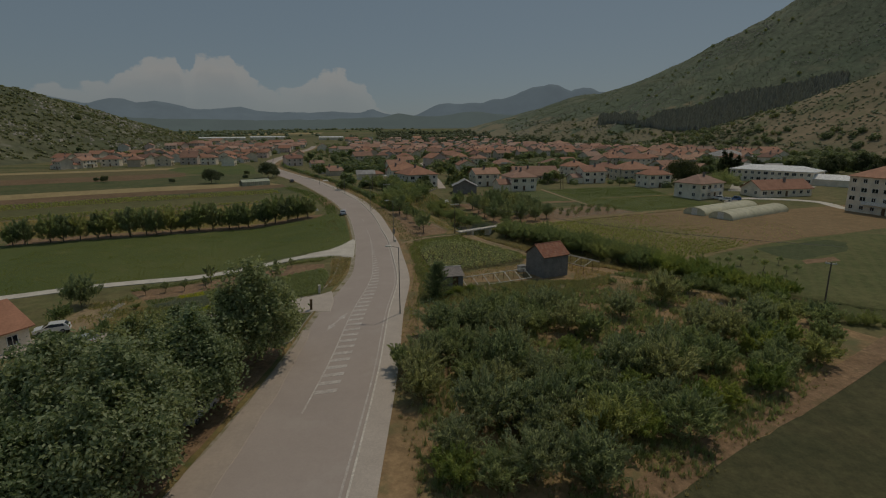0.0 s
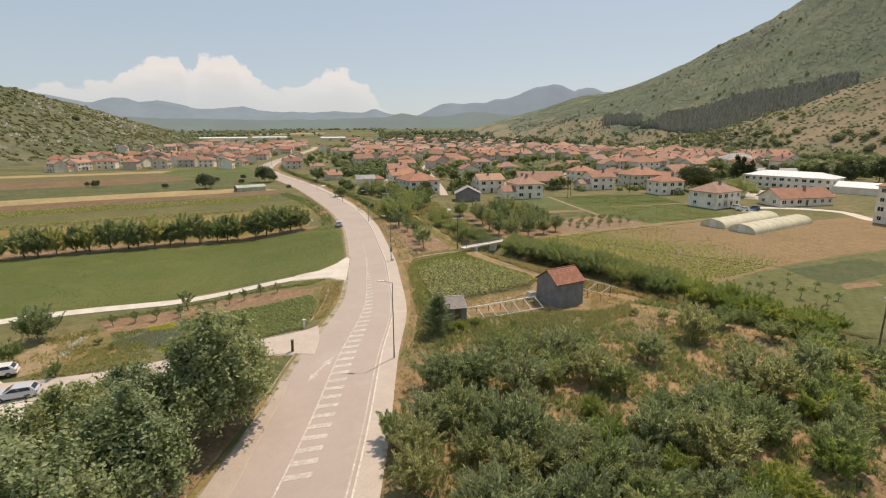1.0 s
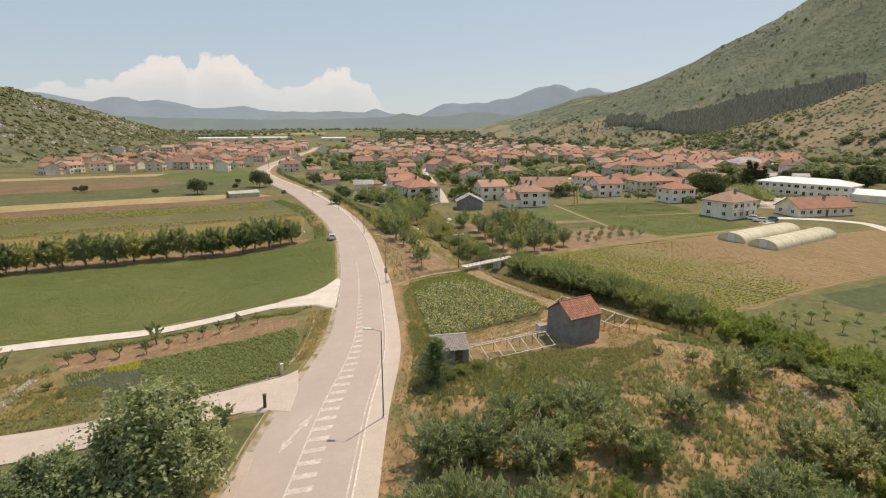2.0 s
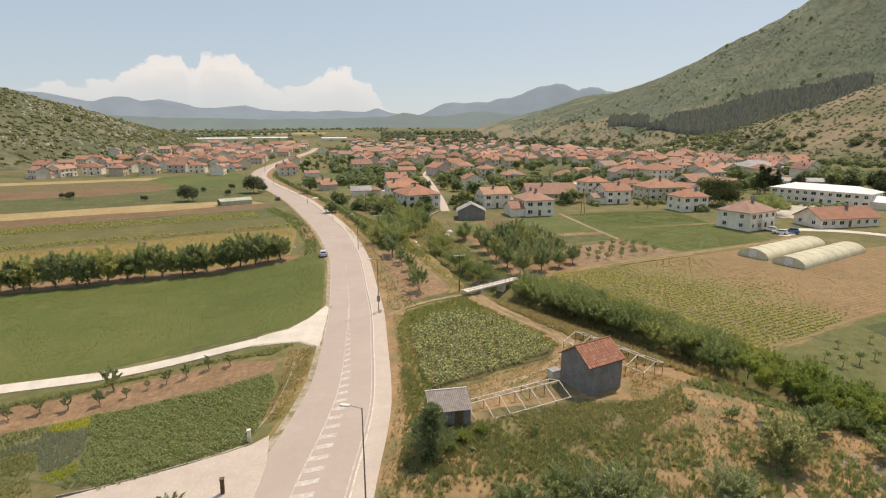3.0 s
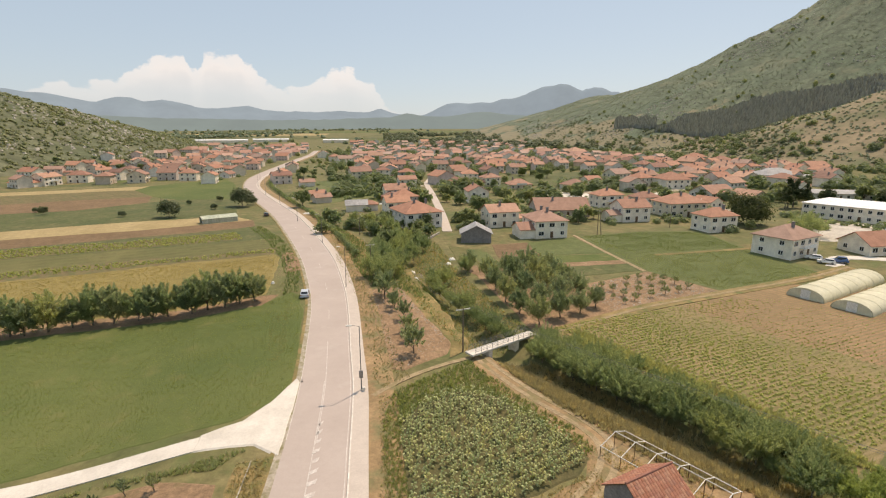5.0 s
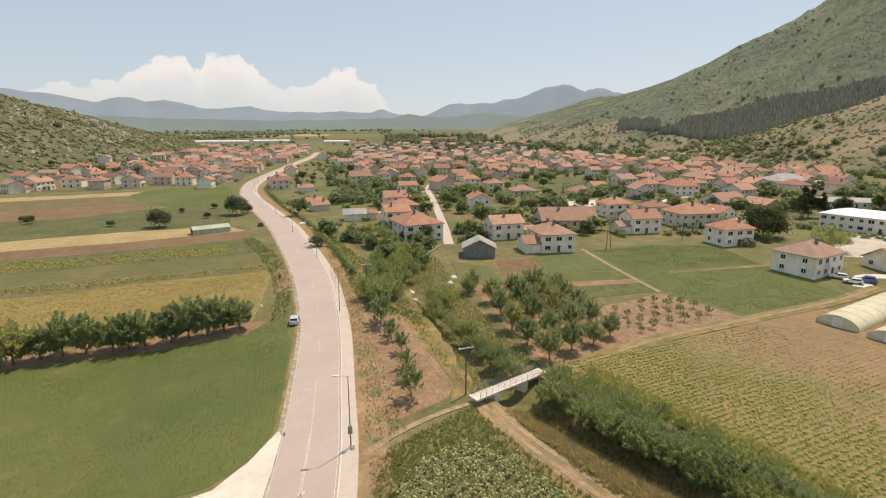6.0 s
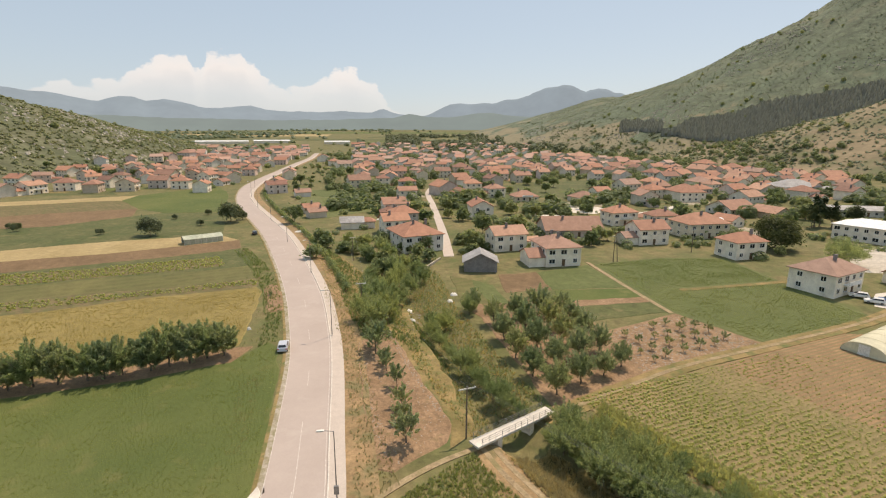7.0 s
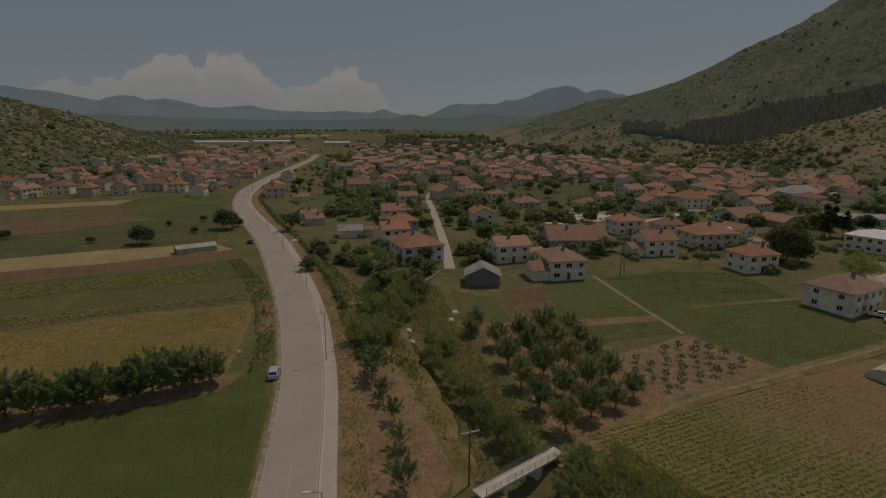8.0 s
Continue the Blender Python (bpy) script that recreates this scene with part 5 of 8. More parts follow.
def young_pine(x, y, h, reach):
    """A pine with whorls of rising branches, each a feathery brush of needles."""
    rng = np.random.default_rng(76)
    ob = thing("young_pine", pose(x, y, ground_z(x, y)), "young feathery green pine beside a small shed", "tree")
    bm = bmesh.new()
    add_tube(bm, Vector((0, 0, -0.2)), Vector((0.05, 0, h * 0.95)), 0.1, 0.015, 7)
    pts, ways = [], []
    for level in range(11):
        u = level / 11
        size = reach * (1.08 - u) ** 0.75 * (0.75 if level == 0 else 1.0)
        for k in range(8):
            a = k * 0.785 + level * 0.4 + rng.uniform(-0.25, 0.25)
            way = Vector((math.cos(a), math.sin(a), rng.uniform(0.25, 0.6) + 0.5 * u)).normalized()
            base = Vector((0, 0, 0.3 + h * 0.86 * u))
            reach_k = size * rng.uniform(0.6, 1.12)
            add_tube(bm, base, base + way * reach_k, 0.03, 0.008, 4)
            for i in range(46):
                v = rng.uniform(0.12, 1.05)
                pts.append(np.array(base + way * reach_k * v) + rng.normal(size=3) * 0.13 * (1.2 - 0.6 * v))
                ways.append(np.array(way) + rng.normal(size=3) * 0.35 + (0, 0, 0.3))
    part("trunk", bm, M_BARK, ob)
    p, w = np.array(pts), np.array(ways)
    part("crown", leaf_mesh("crown", p, rng.uniform(0.7, 1.3, len(p)) * 0.24, leafy("young_pine_needles", (0.17, 0.21, 0.125), (0.38, 0.42, 0.28), 0.55), rng, 1.0, None, w / np.linalg.norm(w, axis=1)[:, None], 0.2), None, ob)


young_pine(-2.4, 90.6, 5.9, 2.9)
plant(make_tree("meadow_sapling", 77, 2.2, 0.6, 0.6, 160, 0.14, L_HEDGE, "thin sapling standing in a meadow", group="meadow saplings", clumps=9, spread=0.3, limbs=3),
      [(51.1, 116.6, 0.9), (52.3, 114.7, 1.0), (55.2, 115.7, 1.15), (58.4, 117.2, 0.9), (57.3, 111.8, 1.3), (62.7, 116.3, 0.9), (59.7, 108.9, 0.9), (62.8, 110.7, 0.9), (56, 121, 0.8), (62, 123, 0.8)])
# ---- houses ----
def slab_roof(w, d, rise, over, kind, thick=0.16):
    """A tiled roof over a plan of w by d: gable (ridge along x) or hip."""
    a, b = w / 2 + over, d / 2 + over
    drop = rise * over / (d / 2)
    r = a if kind == "gable" else max(0.02, a - b * 0.95)
    topv = [(-a, -b, -drop), (a, -b, -drop), (a, b, -drop), (-a, b, -drop), (-r, 0, rise), (r, 0, rise)]
    v = topv + [(x, y, z - thick) for x, y, z in topv]
    f = [(0, 1, 5, 4), (2, 3, 4, 5), (7, 6, 10, 11), (9, 8, 11, 10)]
    if kind == "gable":
        f += [(1, 7, 11, 5), (5, 11, 8, 2), (3, 9, 10, 4), (4, 10, 6, 0)]
    else:
        f += [(1, 2, 5), (3, 0, 4), (8, 7, 11), (6, 9, 10), (1, 7, 8, 2), (3, 9, 6, 0)]
    f += [(0, 6, 7, 1), (2, 8, 9, 3)]
    return v, f


def wall_box(w, d, h, rise, kind):
    a, b = w / 2, d / 2
    v = [(-a, -b, -0.8), (a, -b, -0.8), (a, b, -0.8), (-a, b, -0.8), (-a, -b, h), (a, -b, h), (a, b, h), (-a, b, h)]
    f = [(0, 1, 5, 4), (1, 2, 6, 5), (2, 3, 7, 6), (3, 0, 4, 7), (4, 5, 6, 7)]
    if kind == "gable":
        v += [(-a, 0, h + rise - 0.05), (a, 0, h + rise - 0.05)]
        f += [(5, 6, 9), (7, 4, 8)]
    return v, f


def window_meshes(w, h):
    bm = bmesh.new()
    t = 0.09
    add_box(bm, -w / 2, w / 2, -0.05, 0.03, h / 2 - t, h / 2)
    add_box(bm, -w / 2, w / 2, -0.09, 0.03, -h / 2 - 0.03, -h / 2 + t)
    for x in (-w / 2, -t / 2, w / 2 - t):
        add_box(bm, x, x + t, -0.05, 0.03, -h / 2 + t, h / 2 - t)
    fr = bpy.data.meshes.new("window")
    bm.to_mesh(fr)
    bm.free()
    fr.materials.append(M_FRAME)
    pane = mesh_of("pane", [(-w / 2 + t, -0.012, -h / 2 + t), (w / 2 - t, -0.012, -h / 2 + t), (w / 2 - t, -0.012, h / 2 - t), (-w / 2 + t, -0.012, h / 2 - t)], [(0, 1, 2, 3)], M_GLASS)
    return fr, pane


WIN, PANE = window_meshes(1.3, 1.3)
WIN_WIDE, PANE_WIDE = window_meshes(1.9, 1.4)
_bm = bmesh.new()
add_box(_bm, -0.35, 0.35, -0.35, 0.35, -0.4, 1.5)
add_box(_bm, -0.43, 0.43, -0.43, 0.43, 1.5, 1.65)
CHIMNEY = bpy.data.meshes.new("chimney")
_bm.to_mesh(CHIMNEY)
_bm.free()
CHIMNEY.materials.append(M_BRICKGREY)
_bm = bmesh.new()
add_box(_bm, -0.5, 0.5, -0.06, 0.05, 0, 2.1)
DOOR = bpy.data.meshes.new("door")
_bm.to_mesh(DOOR)
_bm.free()
DOOR.materials.append(M_WOOD)


def far_window():
    """A window that is seen from far off only: frame and pane in one mesh."""
    w, h, t = 0.65, 0.65, 0.1
    v = [(-w, -0.03, -h), (w, -0.03, -h), (w, -0.03, h), (-w, -0.03, h), (-w + t, -0.03, -h + t), (w - t, -0.03, -h + t), (w - t, -0.03, h - t), (-w + t, -0.03, h - t)]
    v += [(x, 0.0, z) for x, _, z in v[4:]]
    me = mesh_of("window", v, [(0, 1, 5, 4), (1, 2, 6, 5), (2, 3, 7, 6), (3, 0, 4, 7), (4, 5, 9, 8), (5, 6, 10, 9), (6, 7, 11, 10), (7, 4, 8, 11), (8, 9, 10, 11)], M_FRAME, M_GLASS)
    me.polygons[8].material_index = 1
    return me


WIN_FAR = far_window()


def add_window(parent, x, y, z, turn, wide=False):
    if parent.location.y > 330:
        ob = new("window", WIN_FAR)
        ob.parent = parent
        ob.matrix_basis = pose(x, y, z, 0, 0, turn)
        return
    ob = new("window", WIN_WIDE if wide else WIN)
    ob.parent = parent
    ob.matrix_basis = pose(x, y, z, 0, 0, turn)
    pn = new("pane", PANE_WIDE if wide else PANE)
    pn.parent = ob


def house(x, y, w, d, turn, storeys=2, kind="hip", wall=None, roof=None, label="", sides=3, rise=None, balcony=False, chimneys=1, group="village houses", seed=0, name="house", win_step=3.2):
    """A rendered house: walls, tiled roof, windows, door, chimneys; the front faces local -y."""
    rng = random.Random(seed + int(x * 13 + y * 7))
    h = storeys * 2.75 + 0.35
    rise = rise or min(w, d) * 0.5 * 0.5
    z0 = max(terrain(x, y), hills(x, y))
    ob = thing(name, pose(x, y, z0, 0, 0, turn), label or "white rendered house with a red tiled roof", "house", group)
    v, f = wall_box(w, d, h, rise, kind)
    part("wall", mesh_of("wall", v, f, wall or M_WALL_MIXED), None, ob)
    v, f = slab_roof(w, d, rise, 0.55, kind)
    rf = part("roof", mesh_of("roof", v, f, roof or M_ROOF), None, ob)
    rf.location.z = h + 0.06
    for i in range(chimneys):
        c = part("chimney", CHIMNEY, None, ob)
        c.location = (w * rng.uniform(-0.25, 0.25), d * rng.choice((-0.12, 0.14)), h + rise * 0.72)
    if sides:
        n = max(1, int(w / win_step))
        for s in range(storeys):
            zc = 1.55 + s * 2.75
            for i in range(n):
                xx = -w / 2 + w * (i + 0.5) / n
                if s == 0 and i == n // 2:
                    dr = part("door", DOOR, None, ob)
                    dr.matrix_basis = pose(xx, -d / 2 - 0.02, 0.05)
                    continue
                add_window(ob, xx, -d / 2 - 0.02, zc, 0, rng.random() < 0.3)
            if sides > 1:
                k = max(1, int(d / 3.8))
                for i in range(k):
                    yy = -d / 2 + d * (i + 0.5) / k
                    add_window(ob, -w / 2 - 0.02, yy, zc, -90)
                    if sides > 2:
                        add_window(ob, w / 2 + 0.02, yy, zc, 90)
    if sides > 1 and storeys == 2 and y < 470 and rng.random() < 0.45:
        s2, ww, wd, wh = rng.choice((-1, 1)), w * rng.uniform(0.4, 0.55), d * rng.uniform(0.5, 0.7), 3.0
        wv, wf = wall_box(ww, wd, wh, wd * 0.22, "gable")
        wing = part("wing", mesh_of("wing", wv, wf, wall or M_WALL_MIXED), None, ob)
        wing.location = (s2 * (w / 2 + ww / 2 - 0.1), -d * rng.uniform(0.0, 0.18), 0)
        wv, wf = slab_roof(ww, wd, wd * 0.22, 0.4, "gable")
        cover = part("roof", mesh_of("roof", wv, wf, roof or M_ROOF), None, wing)
        cover.location.z = wh + 0.06
    if balcony:
        bm = box(-w * 0.22, w * 0.22, -d / 2 - 1.3, -d / 2, 2.75, 2.92)
        add_box(bm, -w * 0.22, w * 0.22, -d / 2 - 1.3, -d / 2 - 1.22, 2.92, 3.75)
        part("balcony", bm, M_FRAME, ob)
    return ob


# houses at the edge of the fields
house(25.8, 240.5, 11.0, 13.5, 14, 2, "hip", M_WALL_WHITE, None, "white two-storey house with a red hipped roof", chimneys=2)
house(11.5, 256.5, 11.5, 9, 20, 2, "gable", M_WALL_WHITE, None, "white house with a bright orange gable roof", chimneys=1)
house(92.2, 217.5, 14, 11, 32, 2, "hip", M_WALL_WHITE, None, "white two-storey house with a broad red hipped roof", balcony=True, chimneys=1)
house(86.9, 250.5, 11.5, 9, 18, 2, "hip", M_WALL_WHITE, None, "white two-storey house with a brown-red hipped roof")
house(63.5, 270.5, 11.5, 10, 15, 2, "gable", M_WALL_WHITE, None, "white house with a red gable roof")
house(88, 285, 17, 13, 15, 2, "hip", M_WALL_MIXED, None, "wide house with a red hipped roof")
house(3.5, 324, 14, 10, 100, 2, "gable", M_WALL_WHITE, None, "white gable house beside a lane", sides=3)
house(-20, 256.5, 14, 17, 28, 2, "hip", M_WALL_MIXED, None, "grey house with a large orange hipped roof", chimneys=2)
house(38, 284, 22, 15, 6, 1, "gable", M_WALL_MIXED, None, "long low building with an orange roof", rise=4.0)
house(2.4, 230, 7.5, 9.5, 92, 1, "gable", M_BRICKGREY, M_ROOF_GREY, "grey shed with a pale sheet gable roof", sides=0, chimneys=0, name="barn", rise=2.4)
house(124, 222, 23, 10, 14, 1, "gable", M_WALL_WHITE, None, "long low white house with a red gable roof", rise=3.0)
house(-38.5, 328, 11, 10, 20, 2, "gable", M_WALL_WHITE, None, "white house with a red gable roof by the lane")
house(-30, 300, 11, 10, 22, 2, "hip", M_WALL_MIXED, None, "red roofed house by the lane")
house(-31, 281, 10, 9, 24, 2, "gable", M_WALL_WHITE, None, "white house with an orange roof by the lane")
house(153.7, 273.5, 36, 14, -52, 2, "hip", M_WALL_WHITE, M_ROOF_WHITE, "long white two-storey school with a white roof", chimneys=0, rise=2.0, name="school", win_step=3.0)
house(190, 343, 30, 14, -10, 1, "gable", M_WALL_MIXED, M_ROOF_GREY, "long low hall with a grey roof", chimneys=0, rise=1.4, sides=1, name="hall")
house(133, 177, 20, 13, -75, 4, "hip", M_WALL_WHITE, None, "four-storey apartment block with an orange roof", name="apartment_building", chimneys=2, balcony=True)
house(207, 429, 26, 17, 14, 2, "hip", M_WALL_WHITE, M_ROOF_GREY, "large white public building with a grey hipped roof", chimneys=1, rise=4.0, name="public_building")
house(100, 300, 7, 6, 10, 1, "gable", M_WALL_WHITE, M_ROOF_WHITE, "small white-roofed outbuilding beside a house", sides=0, chimneys=0, name="outbuilding")

WEST = [(-278, 390, 13.5), (-283, 376, 10), (-328, 436, 14), (-330, 460, 12), (-352, 511, 13), (-311, 480, 12), (-313, 514, 13), (-230, 412, 12.5), (-257, 431, 10), (-271, 494, 11), (-243, 478, 15), (-231, 495, 12), (-210, 479, 13), (-186, 453, 10.5), (-284, 434, 8), (-268, 568, 13), (-293, 581, 13), (-306, 563, 12), (-335, 578, 13), (-344, 554, 12), (-250, 532, 12), (-230, 521, 12), (-274, 469, 11), (-360, 520, 12), (-392, 518, 11), (-288, 548, 12), (-212, 510, 11)]
WEST_FAR = [(-381, 665, 16), (-368, 687, 16), (-372, 737, 18), (-328, 714, 16), (-396, 895, 20), (-511, 835, 18), (-339, 686, 15), (-432, 805, 18), (-360, 749, 16), (-439, 943, 20), (-319, 740, 18), (-445, 1047, 22), (-308, 816, 20), (-247, 660, 16), (-232, 585, 13), (-230, 690, 14), (-374, 1051, 22), (-290, 640, 14), (-270, 700, 15)]
MIDDLE = [(-39, 319, 8.5), (-33, 337, 10), (-39, 383, 10.7), (-82, 447, 15), (-67, 462, 11.4), (-46, 440, 11.4), (-66, 533, 14.4), (-40, 589, 16), (-12, 592, 16), (-7, 398, 12.7), (13, 399, 11.1), (30, 384, 13.8), (21, 512, 14.4), (40, 541, 14.6), (60, 569, 15), (86, 613, 15), (7, 658, 16), (-110, 614, 16), (-89, 632, 15), (-64, 652, 16), (-138, 628, 15)]
MIDDLE_FAR = [(-199, 760, 17), (-161, 675, 14), (-117, 702, 18), (-216, 1196, 19), (-178, 1203, 20), (-260, 1223, 18), (-105, 1251, 22), (-60, 1158, 22), (-31, 690, 17), (5, 715, 18), (20, 690, 18), (52, 744, 20), (107, 842, 22), (155, 849, 24)]
EAST = [(64, 309, 12.4), (79, 301, 11), (129, 345, 18), (141, 332, 14), (110, 308, 10), (103, 434, 14), (64, 382, 13.5), (81, 415, 10.9), (125, 393, 18), (160, 456, 15), (198, 479, 16), (206, 460, 13), (215, 584, 20), (258, 614, 18), (251, 558, 16), (155, 539, 15), (184, 565, 15), (142, 620, 18), (165, 636, 16), (118, 601, 15), (290, 519, 18), (197, 401, 13), (173, 524, 15), (178, 496, 14), (259, 678, 20), (286, 507, 14), (95, 372, 12), (150, 372, 13)]
TURNS = {"w": (-25, 25), "m": (5, 35), "e": (8, 40)}
HOUSES = []
hr = random.Random(44)
for key, rows in (("w", WEST + WEST_FAR), ("m", MIDDLE + MIDDLE_FAR), ("e", EAST)):
    for x, y, w in rows:
        if hill_west.at(x, y) > 7:
            continue
        HOUSES.append((x, y))
        turn = hr.uniform(*TURNS[key]) + hr.choice((0, 0, 90))
        far = y > 560
        kind = hr.choice(("hip", "gable", "gable"))
        st = 1 if w < 9 else hr.choice((2, 2, 2, 1)) if not far else 2
        house(x, y, w, w * hr.uniform(0.7, 0.9), turn, st, kind, hr.choice((M_WALL_WHITE, M_WALL_MIXED, M_WALL_MIXED)), None, hr.choice(("pale rendered village house with a red tiled roof", "two-storey village house with an orange tiled roof", "plain village house with a clay tile roof")), sides=(1 if far else 2), chimneys=1 if hr.random() < 0.6 else 0, balcony=not far and hr.random() < 0.3, seed=3)
# further streets of the village, beyond the first rows
FAR = []
PARK = [(20, 395), (70, 400), (130, 470), (110, 520), (50, 500), (10, 450)]


def free_plot(x, y, gap):
    if any(math.hypot(x - a, y - b) < gap for a, b in HOUSES) or to_line(x, y, LANE) < 9 or inside(x, y, PARK) or x > 120 and x + (y - 420) * 0.35 > 330:
        return False
    yy = min(y, 990)
    return not (curve(RY, RL, yy) - 13 < x < curve(RY, RR, yy) + 14) and max(hill_east.at(x, y), hill_spur.at(x, y)) < 14 and hill_west.at(x, y) < 7 and not (-75 < x < -20 and y < 470)


def more_houses(tries, far_from, place, label):
    for k in range(tries):
        x, y = place()
        if not free_plot(x, y, 14.5 + y * 0.006):
            continue
        HOUSES.append((x, y))
        w = hr.uniform(9.5, 14)
        turn = hr.uniform(5, 35) + hr.choice((0, 90))
        if y > far_from:
            FAR.append((x, y, w, w * hr.uniform(0.75, 0.95), turn))
        else:
            house(x, y, w, w * hr.uniform(0.7, 0.95), turn, 2, hr.choice(("hip", "gable", "gable")), hr.choice((M_WALL_WHITE, M_WALL_MIXED, M_WALL_MIXED)), None, label, sides=1, chimneys=1, seed=k)


def town_place():
    y = 400 + 900 * hr.random() ** 1.2
    return hr.uniform(-0.22 * y - 20, 0.56 * y - 20) + 30, y


def hamlet_place():
    y = hr.uniform(400, 1150)
    return hr.uniform(-0.68 * y, -0.3 * y), y


more_houses(900, 640, town_place, "village house with a red tiled roof")
more_houses(620, 640, hamlet_place, "hamlet house with a red tiled roof")


def far_houses():
    """Houses too far off to be told apart well, in one mesh."""
    v, f, mi = [], [], []
    for x, y, w, dd, turn in FAR:
        m = pose(x, y, max(terrain(x, y), hills(x, y)), 0, 0, turn)
        for (pv, pf), mat, up in ((wall_box(w, dd, 5.6, dd * 0.24, "gable"), 0, 0.0), (slab_roof(w, dd, dd * 0.24, 0.5, "gable"), 1, 5.66)):
            k = len(v)
            v += [m @ Vector((a, b, c + up)) for a, b, c in pv]
            f += [tuple(q + k for q in face) for face in pf]
            mi += [mat] * len(pf)
        for s in (1.5, 4.2):
            for u in (-0.3, 0.0, 0.3):
                k = len(v)
                v += [m @ Vector((u * w + a, -dd / 2 - 0.03, s + b)) for a, b in ((-0.6, -0.6), (0.6, -0.6), (0.6, 0.6), (-0.6, 0.6))]
                f.append((k, k + 1, k + 2, k + 3))
                mi.append(2)
    me = mesh_of("far_houses", v, f, M_WALL_FAR, M_ROOF_FAR, M_GLASS)
    me.polygons.foreach_set("material_index", mi)
    tagged(new("far_houses", me), "many red roofed village houses far off", "houses", kind="stuff")


def island_tint(name, tints):
    m, nt, p = nodes_of(name)
    geo = nt.nodes.new("ShaderNodeNewGeometry").outputs["Random Per Island"]
    nt.links.new(ramp_node(nt, geo, [(i / (len(tints) - 1), c) for i, c in enumerate(tints)]), p.inputs["Base Color"])
    p.inputs["Roughness"].default_value = 0.85
    return m


M_WALL_FAR = island_tint("far_render", [(0.7, 0.66, 0.6), (0.82, 0.78, 0.72), (0.6, 0.5, 0.4), (0.78, 0.72, 0.62)])
M_ROOF_FAR = island_tint("far_tiles", [(0.44, 0.23, 0.165), (0.48, 0.26, 0.185), (0.34, 0.185, 0.14), (0.5, 0.3, 0.225), (0.4, 0.29, 0.235)])
far_houses()
for x, y, w, t in ((-610, 1318, 120, 25), (-505, 1364, 86, 22), (-330, 1330, 60, 14)):
    house(x, y, w, 22, t, 2, "gable", M_WALL_WHITE, M_ROOF_WHITE, "long white factory hall far off", sides=0, chimneys=0, rise=2.2, name="factory_hall")

# gardens, yards and shrubs between the houses
prng = random.Random(91)
PLOT_MATS = [(M_MEADOW, "green garden lawn among houses"), (M_GREENCROP, "green vegetable garden among houses"), (M_SOIL, "bare brown garden plot among houses"), (M_VERGE, "dry grass plot among houses"), (M_GRAVEL, "pale gravel yard beside a house"), (M_ALFALFA, "lush green garden among houses")]
for k, (hx, hy) in enumerate([h for h in HOUSES if h[1] < 640][:110]):
    a = radians(prng.choice((15, 20, 25, 105)))
    u, w = prng.uniform(7, 13), prng.uniform(5, 10)
    ox, oy = hx + prng.uniform(-13, 13), hy + prng.choice((-13, 13))
    c, s = math.cos(a), math.sin(a)
    mt, lb = prng.choice(PLOT_MATS)
    if curve(RY, RL, min(oy, 990)) - 15 < ox < curve(RY, RR, min(oy, 990)) + 12 or max(-3, hills(ox, oy)) > -1:
        continue
    field("garden_plot", [(ox + p * c - q * s, oy + p * s + q * c) for p, q in ((-u, -w), (u, -w), (u, w), (-u, w))], mt, lb, 0.06 + 0.0012 * k, rough=0.25)
# garden trees among the houses
tr_a, tr_b = [], []
for k in range(900):
    y = 250 + 1100 * random.Random(k).random() ** 1.6
    x = random.Random(k + 999).uniform(-0.24 * y - 25, 0.62 * y) if k % 5 else random.Random(k + 999).uniform(-0.75 * y, -0.3 * y)
    if any(math.hypot(x - a, y - b) < 8.2 for a, b in HOUSES) or to_line(x, y, LANE) < 5:
        continue
    e = curve(RY, RR, min(y, 990))
    if curve(RY, RL, min(y, 990)) - 8 < x < e + 6 or (x < e and y < 400) or (e - 60 < x < e and y < 480):
        continue
    if y < 430 and x < -22 and k % 7:
        continue
    if inside(x, y, [(-121, 412), (-70, 430), (-46, 341), (-67, 310)]):
        continue
    if (0 < x < 100 and 190 < y < 262) or (20 < x < 70 and 225 < y < 300) or (104 < x < 185 and 205 < y < 300):
        continue
    (tr_a if k % 2 else tr_b).append((x, y, random.Random(k + 5).uniform(0.6, 1.15) * (1 + y / 2500)))
for x, y in smooth_line([(-46, 236), (-39, 246), (-30, 238), (-26, 228), (-21, 219), (-17, 240), (-33, 262)], 3):
    tr_b.append((x + RNG.normal() * 2, y + RNG.normal() * 2, RNG.uniform(0.6, 0.95)))
for x, y in ((-118, 420), (-128, 445), (-140, 480), (-132, 500), (-120, 520), (-110, 480), (46, 268), (42, 262), (50, 272), (0, 246), (2, 252), (-4, 262), (132, 236)):
    tr_a.append((x, y, RNG.uniform(0.6, 1.0)))
spare = [t for t in tr_a + tr_b if t[1] > 560]
tr_a, tr_b = [t for t in tr_a if t[1] <= 560], [t for t in tr_b if t[1] <= 560]
plant(poplar, tr_a, lambda x, y: max(terrain(x, y), hills(x, y)))
plant(garden, tr_b, lambda x, y: max(terrain(x, y), hills(x, y)))


